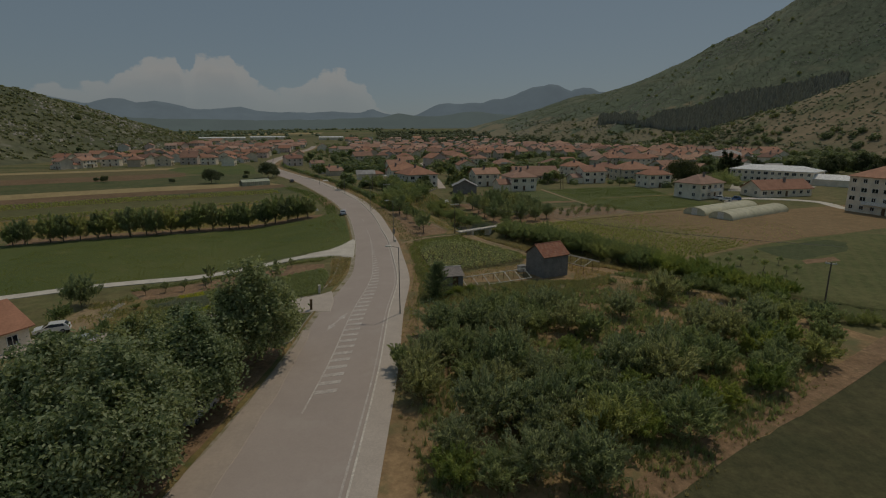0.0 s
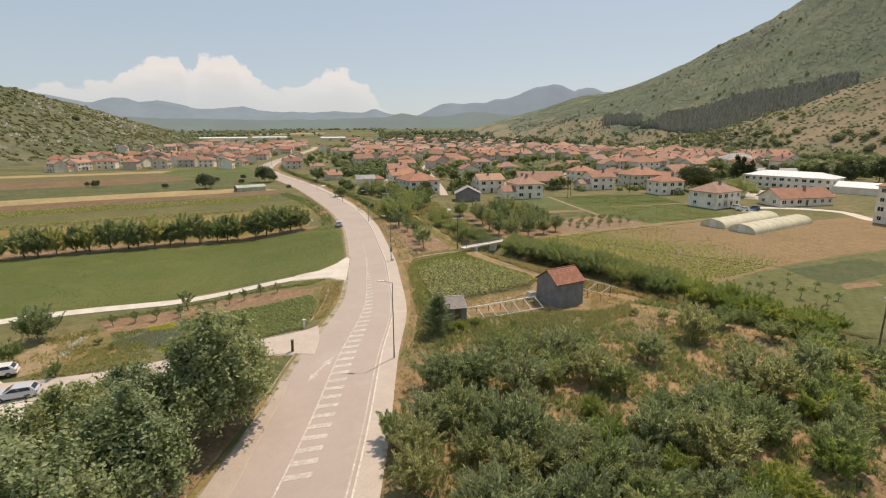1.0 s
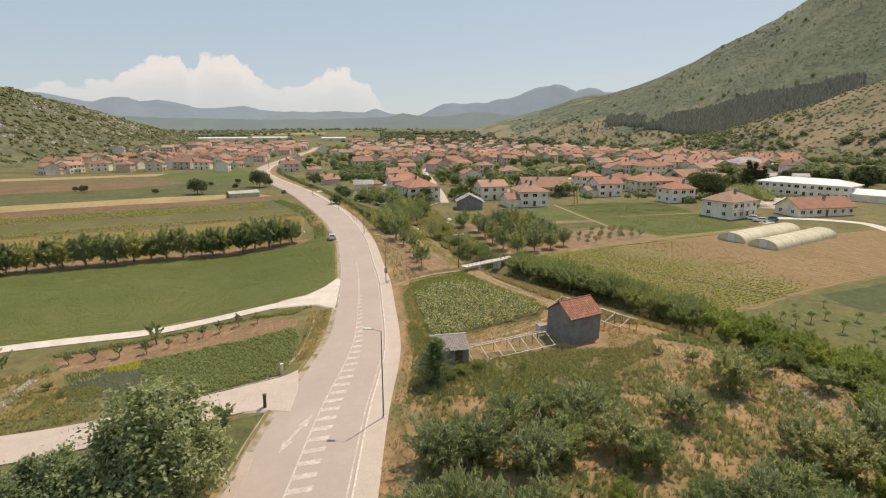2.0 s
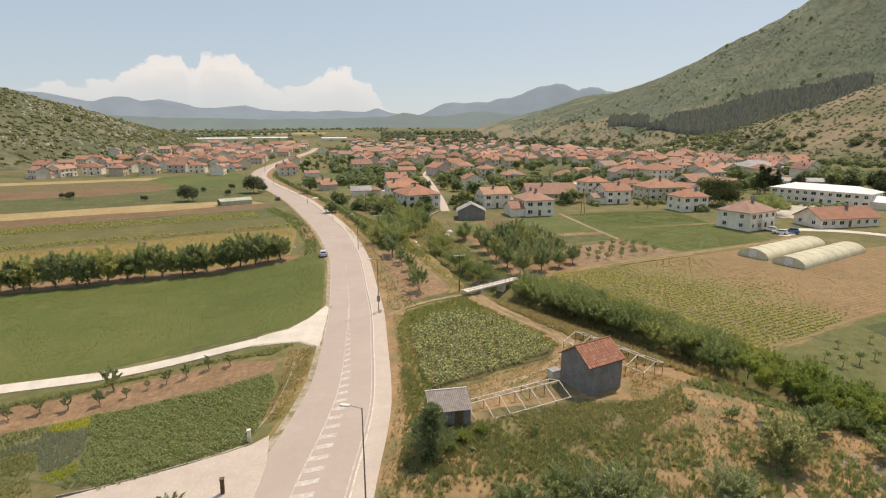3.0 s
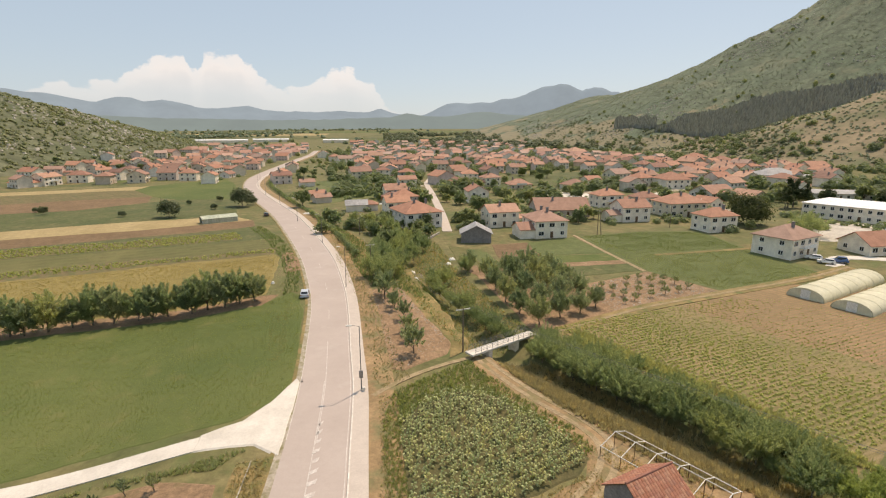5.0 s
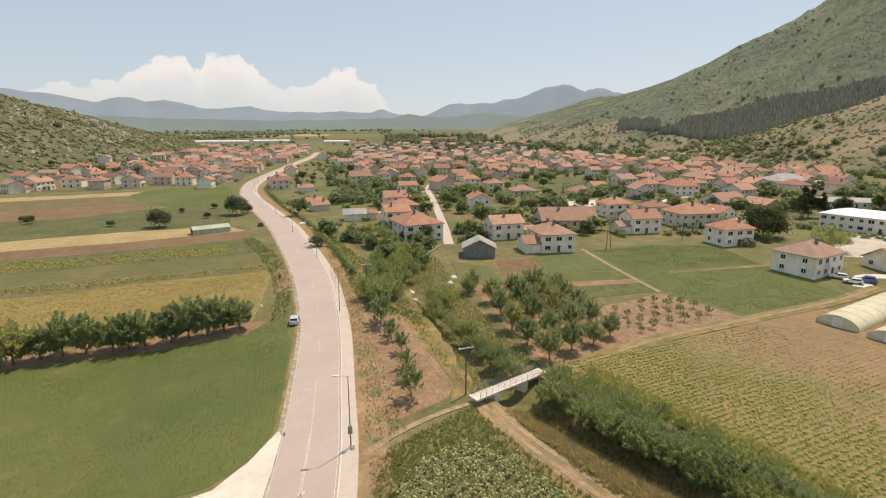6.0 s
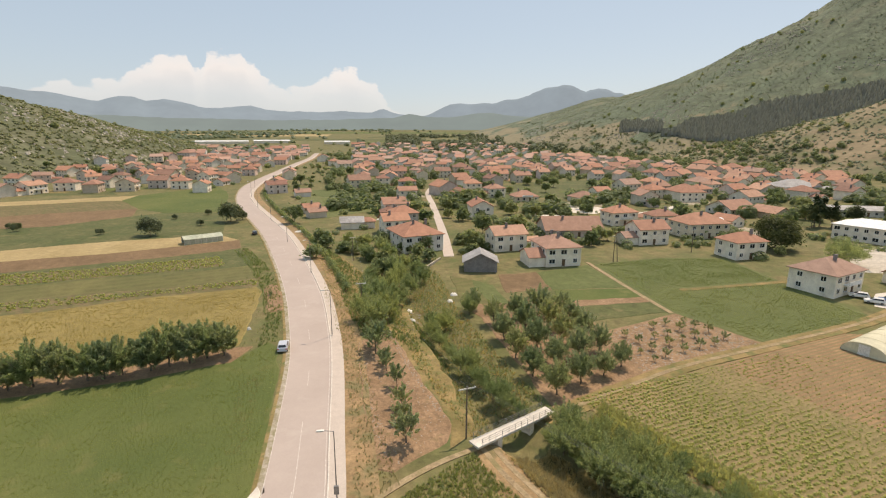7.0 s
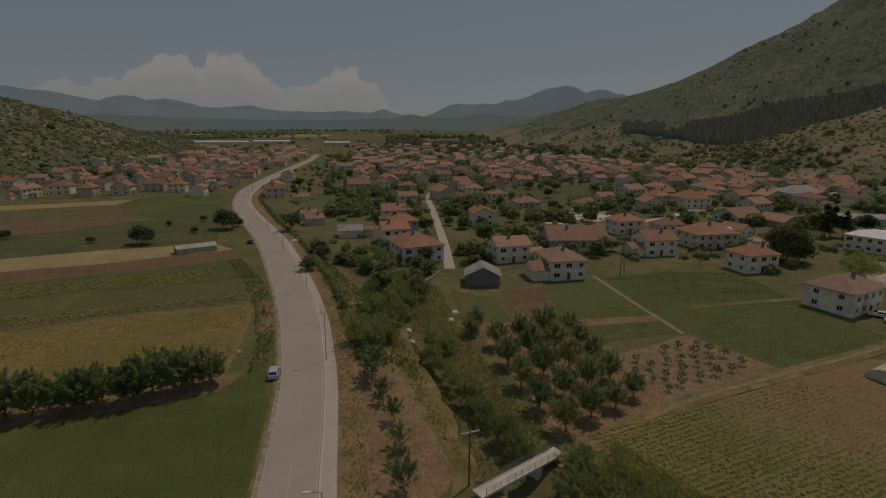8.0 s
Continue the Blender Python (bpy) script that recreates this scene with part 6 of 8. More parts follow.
# scrub, woods and belts of trees on the hills and across the valley
def blob(rng, n, rx, rz, leaf):
    v, f = [], []
    for i in range(n):
        d = rng.normal(size=3)
        d /= np.linalg.norm(d)
        c = np.array([d[0] * rx, d[1] * rx, rz * 0.7 + d[2] * rz * 0.7])
        d = d + (0, 0, 0.9)
        d /= np.linalg.norm(d)
        t1 = np.cross(d, rng.normal(size=3))
        t1 /= np.linalg.norm(t1)
        t2 = np.cross(d, t1)
        s = leaf * rng.uniform(0.7, 1.2)
        k = len(v)
        v += [c + t1 * s, c - t1 * s * 0.5 + t2 * s * 0.9, c - t1 * s * 0.5 - t2 * s * 0.9]
        f.append((k, k + 1, k + 2))
    return v, f


hrng = np.random.default_rng(8)
TREE = blob(hrng, 70, 2.4, 3.0, 0.9)
shrubs = []
for k in range(5200):
    y = 246 + 900 * hrng.random() ** 1.5
    x = hrng.uniform(-0.3 * y - 10, 0.6 * y) if k % 4 else hrng.uniform(-0.75 * y, -0.36 * y)
    yy = min(y, 990)
    if curve(RY, RL, yy) - 7 < x < curve(RY, RR, yy) + 9 or (x < curve(RY, RR, yy) and y < 400) or (38 < x < 90 and y < 252) or inside(x, y, PARK) or x > 120 and x + (y - 420) * 0.35 > 330 or to_line(x, y, LANE) < 3 or noise.noise((x * 0.05, y * 0.05, 8)) < hrng.uniform(-0.25, 0.3):
        continue
    if y < 430 and x < -40 and k % 6 or any(abs(x - a) < 6.5 and abs(y - b) < 6.5 for a, b in HOUSES):
        continue
    shrubs.append((x, y, max(terrain(x, y), hills(x, y)), hrng.uniform(0.7, 2.2), hrng.uniform(0, 6.3)))
scatter("garden_shrubs", blob(hrng, 40, 1.0, 0.9, 0.45), shrubs, L_FAR, "green shrubs and hedges between the houses", "shrubs")
scatter("garden_trees", TREE, [(x, y, max(terrain(x, y), hills(x, y)), s, k * 1.7) for k, (x, y, s) in enumerate(spare)], L_FAR, "green trees among far village houses", "trees")
rows = []
for k in range(3400):
    y = 330 + 750 * hrng.random()
    x = hrng.uniform(-0.28 * y + 20, 0.75 * y)
    if any(math.hypot(x - a, y - b) < 8.5 for a, b in HOUSES) or to_line(x, y, LANE) < 6 or inside(x, y, PARK) or curve(RY, RL, min(y, 990)) - 10 < x < curve(RY, RR, min(y, 990)) + 8 or hills(x, y) > 25 or noise.noise((x * 0.015, y * 0.015, 6.0)) < -0.12:
        continue
    rows.append((x, y, max(terrain(x, y), hills(x, y)), hrng.uniform(0.7, 1.6), hrng.uniform(0, 6.3)))
scatter("garden_trees", TREE, rows, L_FAR, "dark green trees in gaps between the houses", "trees")
BLOB = blob(hrng, 15, 1.0, 0.85, 0.75)
rows = []
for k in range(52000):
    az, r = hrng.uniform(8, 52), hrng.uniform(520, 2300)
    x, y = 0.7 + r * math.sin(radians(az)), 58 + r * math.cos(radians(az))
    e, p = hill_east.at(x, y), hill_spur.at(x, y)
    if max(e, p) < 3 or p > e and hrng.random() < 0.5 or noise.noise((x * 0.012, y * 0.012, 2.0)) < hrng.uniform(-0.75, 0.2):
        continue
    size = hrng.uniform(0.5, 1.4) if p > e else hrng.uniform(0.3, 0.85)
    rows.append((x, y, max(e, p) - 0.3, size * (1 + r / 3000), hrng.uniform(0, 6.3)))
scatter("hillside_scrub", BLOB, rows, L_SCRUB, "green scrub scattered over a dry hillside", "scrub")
rows = []
for k in range(11500):
    az, r = hrng.uniform(5, 30), hrng.uniform(700, 2100)
    x, y = 0.7 + r * math.sin(radians(az)), 58 + r * math.cos(radians(az))
    e = max(hill_east.at(x, y), hill_spur.at(x, y))
    if not 1 < e < 70 or noise.noise((x * 0.01, y * 0.014, 12.0)) < hrng.uniform(-0.35, 0.45) + e * 0.004:
        continue
    rows.append((x, y, e - 0.3, hrng.uniform(1.0, 2.6), hrng.uniform(0, 6.3)))
scatter("hillside_scrub", BLOB, rows, L_BELT, "dark thickets along the foot of the mountain", "scrub")
rows = []
for k in range(36000):
    x, y = hrng.uniform(-1000, -200), hrng.uniform(300, 1250)
    z = hill_west.at(x, y)
    if z < 3 or noise.noise((x * 0.015, y * 0.02, 5.0)) < hrng.uniform(-0.6, 0.25):
        continue
    rows.append((x, y, z - 0.3, hrng.uniform(0.7, 2.1), hrng.uniform(0, 6.3)))
scatter("hillside_scrub", BLOB, rows, L_MAQUIS, "green scrub over a rocky hill", "scrub")
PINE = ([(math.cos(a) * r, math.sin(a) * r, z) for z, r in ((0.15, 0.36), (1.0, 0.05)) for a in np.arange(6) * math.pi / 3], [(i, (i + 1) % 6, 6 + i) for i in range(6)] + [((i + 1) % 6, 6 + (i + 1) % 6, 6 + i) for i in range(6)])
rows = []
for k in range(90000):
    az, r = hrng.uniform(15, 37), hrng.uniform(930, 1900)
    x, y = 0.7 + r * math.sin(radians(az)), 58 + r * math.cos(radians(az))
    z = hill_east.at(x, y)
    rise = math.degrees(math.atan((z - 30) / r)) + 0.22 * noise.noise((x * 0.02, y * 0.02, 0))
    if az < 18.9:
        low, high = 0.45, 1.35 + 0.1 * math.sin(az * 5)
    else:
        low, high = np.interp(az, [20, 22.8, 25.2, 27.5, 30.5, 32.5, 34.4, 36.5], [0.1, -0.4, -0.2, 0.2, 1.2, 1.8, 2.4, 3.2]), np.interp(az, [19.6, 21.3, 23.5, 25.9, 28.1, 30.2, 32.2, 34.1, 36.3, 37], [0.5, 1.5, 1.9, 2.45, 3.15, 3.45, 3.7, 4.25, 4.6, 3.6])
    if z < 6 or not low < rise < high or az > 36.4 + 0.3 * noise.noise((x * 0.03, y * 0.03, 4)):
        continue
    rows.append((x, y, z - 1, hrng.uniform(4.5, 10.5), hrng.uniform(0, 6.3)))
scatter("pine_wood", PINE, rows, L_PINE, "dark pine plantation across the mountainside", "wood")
rows = []
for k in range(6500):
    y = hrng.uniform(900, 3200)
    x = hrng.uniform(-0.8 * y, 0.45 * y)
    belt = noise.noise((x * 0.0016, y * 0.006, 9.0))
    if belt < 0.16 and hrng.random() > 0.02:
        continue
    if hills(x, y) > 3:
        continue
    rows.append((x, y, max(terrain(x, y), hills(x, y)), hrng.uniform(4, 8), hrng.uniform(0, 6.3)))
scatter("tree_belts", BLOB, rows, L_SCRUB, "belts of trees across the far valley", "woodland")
rows = []
for k in range(900):
    az, r = hrng.uniform(-9, 15), hrng.uniform(1050, 1900)
    x, y = r * math.sin(radians(az)), r * math.cos(radians(az))
    if hills(x, y) > terrain(x, y) + 6 or noise.noise((x * 0.006, y * 0.004, 3.0)) < -0.12 or any(math.hypot(x - a, y - b) < 12 for a, b in HOUSES):
        continue
    rows.append((x, y, max(terrain(x, y), hills(x, y)), hrng.uniform(1.5, 3.2), hrng.uniform(0, 6.3)))
scatter("tree_belts", TREE, rows, L_BELT, "dark green trees behind the village", "woodland")
ROCK = ([(1, 0.1, 0), (0.3, 0.9, 0), (-0.8, 0.5, 0), (-0.9, -0.5, 0), (0.2, -1, 0), (0.5, 0.1, 0.7), (-0.4, 0.2, 0.9), (-0.1, -0.5, 0.6)], [(0, 1, 5), (1, 6, 5), (1, 2, 6), (2, 3, 6), (3, 7, 6), (3, 4, 7), (4, 0, 7), (0, 5, 7), (5, 6, 7)])
rows = []
for k in range(26000):
    x, y = hrng.uniform(-900, -200), hrng.uniform(300, 1150)
    z = hill_west.at(x, y)
    if z > 4 and noise.noise((x * 0.012, y * 0.02, 7.0)) > -0.05 + hrng.uniform(0, 0.35):
        rows.append((x, y, z - 0.4, hrng.uniform(0.6, 2.6), hrng.uniform(0, 6.3)))
scatter("hillside_rocks", ROCK, rows, M_ROCK, "pale grey limestone rocks on a hillside", "rocks")
rows = []
for k in range(24000):
    az, r = hrng.uniform(6, 42), hrng.uniform(800, 2100)
    x, y = 0.7 + r * math.sin(radians(az)), 58 + r * math.cos(radians(az))
    z = hill_east.at(x, y)
    if z > 6 and noise.noise((x * 0.004, y * 0.012, 5.0)) > 0.12 + hrng.uniform(0, 0.3) + 0.0012 * max(0, z - 60):
        rows.append((x, y, z - 0.4, hrng.uniform(0.8, 2.6), hrng.uniform(0, 6.3)))
scatter("hillside_rocks", ROCK, rows, M_ROCK, "pale limestone rocks in bands across a mountainside", "rocks")
for k, (x0, x1, y0, y1) in enumerate(((-900, -200, 1500, 1650), (-300, 350, 1450, 1560), (-1200, -500, 1800, 2050), (-350, 200, 1750, 1950), (150, 420, 1350, 1450), (-1000, 100, 2150, 2400), (-1500, -700, 2450, 2750), (-600, 300, 2500, 2800))):
    field("far_field", [(x0, y0), (x1, y0 + 30), (x1 - 40, y1), (x0 + 60, y1 - 20)], (M_MEADOW, M_ALFALFA, M_STUBBLE, M_MEADOW, M_OLIVE, M_ALFALFA, M_MEADOW, M_OLIVE)[k], "green and straw coloured field across the valley", 0.2, rough=0)
# ---- built things, nearest first ----
def small_house():
    """The tall grey block shed with a red tiled roof; each tile is a part."""
    w, d, h, rise = 5.5, 4.9, 3.9, 1.75
    ob = thing("garden_shed", pose(16.6, 107.9, -1.05, 0, 0, 31.5), "tall grey block shed with a weathered red tile roof", "shed")
    v, f = wall_box(w, d, h, rise, "gable")
    part("wall", mesh_of("wall", v, f, M_BRICKGREY), None, ob)
    v, f = slab_roof(w, d, rise, 0.22, "gable", 0.1)
    rf = part("roof", mesh_of("roof", v, f, M_WOOD), None, ob)
    rf.location.z = h + 0.06
    slope = math.atan2(rise, d / 2)
    length = (d / 2 + 0.22) / math.cos(slope)
    rows, cols = 8, 18
    tw, tl = (w + 0.5) / cols, length / rows
    prof = [(-0.5, 0.02), (-0.25, 0.055), (0.0, 0.06), (0.25, 0.05), (0.5, 0.015)]
    tv = [(a * tw * 0.98, s * tl * 1.12, z + (0.03 if s == 0 else 0.0)) for s in (0, 1) for a, z in prof]
    tv += [(a * tw * 0.98, 0, z - 0.015) for a, z in prof]
    tf = [(i, i + 1, 6 + i, 5 + i) for i in range(4)] + [(10 + i, 11 + i, i + 1, i) for i in range(4)]
    tile = mesh_of("tile", tv, tf, M_TILE)
    for side in (1, -1):
        for r in range(rows):
            for c in range(cols):
                t = new("tile", tile)
                t.parent = rf
                y = (d / 2 + 0.22) - r * tl * math.cos(slope)
                z = -rise * 0.22 / (d / 2) + r * tl * math.sin(slope)
                base = pose(0, 0, 0, 0, 0, 0 if side > 0 else 180) @ pose(-(w + 0.5) / 2 + tw * (c + 0.5), -y, z, math.degrees(slope), 0, 0)
                t.matrix_basis = base @ pose(0, 0, random.Random(r * 50 + c).uniform(0, 0.012), 0, 0, random.Random(r + c * 31).uniform(-1.5, 1.5))
    part("ridge_cap", tube((-w / 2 - 0.25, 0, rise + 0.06), (w / 2 + 0.25, 0, rise + 0.06), 0.11, 0.11, 8), M_TILE, rf)
    return ob


M_TILE = varied("roof_tile", [(0.36, 0.145, 0.09), (0.46, 0.2, 0.125), (0.4, 0.17, 0.11), (0.5, 0.26, 0.17), (0.33, 0.15, 0.11), (0.44, 0.185, 0.12)], 0.8, 2.5, 12.0, 0.2)
small_house()


def frame_shelter(x, y, z, turn, length, near, far, bays, low, high, back, label):
    """The bare frame of a low pitched shelter: posts, plates, ridge and rafters."""
    ob = thing("shelter_frame", pose(x, y, z, 0, 0, turn), label, "frame")
    r = 0.05
    lines = ((0, low), (near, high), (near + far, back))
    for v, h in lines:
        part("beam", tube((-0.1, v, h), (length + 0.1, v, h), r, r, 6), M_WHITEPAINT, ob)
    for i in range(bays + 1):
        u = length * i / bays
        for v, h in lines:
            part("post", tube((u, v, -0.5), (u, v, h), 0.045, 0.045, 6), M_WOOD, ob)
        part("rafter", tube((u, 0, low), (u, near, high), r, r, 6), M_WHITEPAINT, ob)
        part("rafter", tube((u, near + far, back), (u, near, high), r, r, 6), M_WHITEPAINT, ob)
    return ob


frame_shelter(2.2, 97.3, -1.0, 28.5, 12.6, 2.3, 1.7, 6, 0.55, 1.6, 1.0, "bare white-painted shelter frame over weeds")
frame_shelter(15.2, 118.4, -1.1, -50, 12.8, 2.6, 2.0, 5, 1.3, 2.1, 1.4, "bare pale shelter frame beside the hedge")


def lean_to():
    ob = thing("lean_to_shed", pose(-0.9, 97.2, terrain(-1, 97), 0, 0, 13), "small grey shed with a corrugated sheet roof", "shed")
    part("wall", box(-2.1, 2.1, -1.3, 1.3, -0.3, 2.0), M_BRICKGREY, ob)
    v, f = [], []
    n = 44
    for i in range(n + 1):
        x = -2.3 + 4.6 * i / n
        z = 0.018 * math.cos(math.pi * i)
        v += [(x, -1.6, 1.95 + z), (x, 1.6, 2.75 + z)]
    f = [(2 * i, 2 * i + 2, 2 * i + 3, 2 * i + 1) for i in range(n)]
    part("roof", mesh_of("roof", v, f, surface("weathered_sheet", (0.23, 0.2, 0.182), (0.31, 0.275, 0.25), 0.8, 4.0, rough=0.6, bump=0.1)), None, ob)
    part("gable_end", box(-2.1, 2.1, 1.2, 1.3, 2.0, 2.62), M_BRICKGREY, ob)
    part("ridge_board", box(-2.35, 2.35, 1.55, 1.68, 2.72, 2.84), M_WHITEPAINT, ob, "white painted ridge board")
    part("door", box(0.4, 1.3, -1.36, -1.29, -0.1, 1.8), M_WOOD, ob)


lean_to()
tank = thing("water_tank", pose(12.3, 109.2, terrain(12, 109), 0, 0, 30), "pale grey water tank against the shed wall", "tank")
part("body", box(-0.7, 0.7, -0.55, 0.55, -0.1, 1.1, 0.06), M_KERB, tank)
part("lid", box(-0.75, 0.75, -0.6, 0.6, 1.1, 1.18, 0.02), M_ROOF_GREY, tank)


def footbridge():
    a, b = Vector((0.7, 142.2, 0)), Vector((11.2, 151.0, 0))
    d = b - a
    n = d.length
    ob = thing("footbridge", pose(a.x, a.y, 0.12, 0, 0, math.degrees(math.atan2(d.y, d.x))), "narrow pale concrete footbridge with steel railings", "bridge")
    part("deck", box(-0.3, n + 0.4, -0.95, 0.95, -0.22, 0.06, 0.03), M_CONCRETE, ob)
    for x in (3.6, 9.6):
        part("pier", box(x - 0.4, x + 0.4, -0.85, 0.85, -3.4, -0.22, 0.04), M_KERB, ob)
    for v in (-0.88, 0.88):
        for i in range(12):
            u = 0.4 + (n - 0.8) * i / 11
            part("post", tube((u, v, 0.05), (u, v, 1.0), 0.028, 0.028, 6), M_METAL, ob)
        for z in (0.4, 0.7, 1.0):
            part("rail", tube((0.3, v, z), (n - 0.3, v, z), 0.024, 0.024, 6), M_METAL, ob)


footbridge()


def street_lamp(x, y, turn):
    ob = thing("street_lamp", pose(x, y, 0.15, 0, 0, turn), "tall grey steel street lamp with a short arm", "street lamp", "street lamps along the pavement")
    part("base", box(-0.16, 0.16, -0.16, 0.16, 0, 0.14, 0.02), M_KERB, ob)
    bm = bmesh.new()
    add_tube(bm, (0, 0, 0.1), (0, 0, 1.2), 0.09, 0.085, 10)
    add_tube(bm, (0, 0, 1.2), (0, 0, 9.2), 0.075, 0.045, 10)
    part("pole", bm, M_METAL, ob)
    part("arm", tube((0, 0, 9.15), (-1.0, 0, 9.35), 0.035, 0.03, 8), M_METAL, ob)
    head = box(-1.75, -0.95, -0.15, 0.15, 9.27, 9.42, 0.05)
    part("lamp_head", head, M_WHITEPAINT, ob, "pale lamp housing")
    return ob


lamp = street_lamp(-7.1, 83.2, -4)
for x, y, t in ((-14.0, 129.7, 12), (-27.3, 176.2, 18), (-45.6, 221, 24), (-66.6, 260, 28), (-89.5, 303, 28), (-112, 342, 26), (-134, 385, 22), (-152, 432, 18)):
    copy_thing(lamp, pose(x, y, 0.15, 0, 0, t))


def control_box(x, y):
    ob = thing("control_box", pose(x, y, 0.15, 0, 0, 12), "grey metal control box strapped to a lamp pole", "box")
    part("cabinet", box(-0.26, 0.26, -0.3, -0.08, 1.9, 2.9, 0.03), M_METAL, ob)
    part("strap", box(-0.1, 0.1, -0.1, 0.1, 2.3, 2.4), M_METAL, ob)
    part("plinth", box(0.1, 0.5, -0.5, -0.1, 0, 0.55, 0.03), M_KERB, ob)


control_box(-14.0, 129.7)


def utility_pole(x, y, h, arm=0.9, turn=20, twin=False):
    ob = thing("utility_pole", pose(x, y, ground_z(x, y), 0, 0, turn), "weathered wooden utility pole with a crossarm", "pole", "utility poles")
    part("pole", tube((0, 0, -0.4), (0, 0, h), 0.13, 0.09, 10), M_BARK, ob)
    if twin:
        part("pole", tube((1.4, 0, -0.4), (0.5, 0, h), 0.13, 0.09, 10), M_BARK, ob)
    part("crossarm", box(-arm, arm, -0.06, 0.06, h - 0.35, h - 0.2), M_WHITEPAINT, ob, "pale crossarm")
    for u in (-arm * 0.9, 0, arm * 0.9):
        part("insulator", tube((u, 0, h - 0.2), (u, 0, h + 0.05), 0.04, 0.03, 6), M_WHITEPAINT, ob)
    return ob


utility_pole(-0.5, 144.6, 7.6, 1.25, 25)
utility_pole(55.4, 92.5, 8.5, 0.7, -40)
utility_pole(43.7, 239.8, 8.5, 0.8, 10, True)
utility_pole(73.3, 254.5, 8.0, 0.7, 10)
utility_pole(-24.0, 188.4, 7.5, 1.1, 20)
utility_pole(-37.0, 236, 7.5, 0.9, 20)


M_CABLE = surface("weathered_cable", (0.2, 0.2, 0.2), (0.28, 0.28, 0.28), 2.0, 8.0, rough=0.7, bump=0)


def wires(a, b, offs, sag):
    for o in offs:
        p, q = Vector(a) + Vector(o), Vector(b) + Vector(o)
        cu = bpy.data.curves.new("wire", "CURVE")
        cu.dimensions, cu.bevel_depth, cu.bevel_resolution = "3D", 0.011, 0
        s = cu.splines.new("POLY")
        s.points.add(16)
        for i in range(17):
            k = i / 16
            c = p.lerp(q, k)
            s.points[i].co = (c.x, c.y, c.z - sag * 4 * k * (1 - k), 1)
        cu.materials.append(M_CABLE)
        tagged(new("power_line", cu), "thin overhead power line between poles", "cable", "power lines")


wires((-0.5, 144.6, 7.4), (55.4, 92.5, 7.6), ((-1, 0.5, 0), (0, 0, 0.1), (1, -0.5, 0)), 1.3)
wires((-0.5, 144.6, 7.4), (-24.0, 188.4, 7.4), ((-0.9, -0.4, 0), (0.9, 0.4, 0)), 0.8)
wires((-24.0, 188.4, 7.4), (-37, 236, 7.4), ((-0.9, -0.4, 0), (0.9, 0.4, 0)), 0.8)
wires((43.7, 239.8, 8.3), (73.3, 254.5, 7.8), ((0, 0.6, 0), (0, -0.6, 0)), 0.6)

_rub, _nt, _p = nodes_of("tyre_rubber")
_p.inputs["Base Color"].default_value = (0.02, 0.02, 0.02, 1)
_p.inputs["Roughness"].default_value = 0.9
M_RUBBER = _rub


def paint(name, c):
    m, _, q = nodes_of(name)
    q.inputs["Base Color"].default_value = (*c, 1)
    q.inputs["Roughness"].default_value = 0.3
    q.inputs["Coat Weight"].default_value = 0.6
    return m


M_RED = paint("red_lamp_glass", (0.4, 0.02, 0.02))


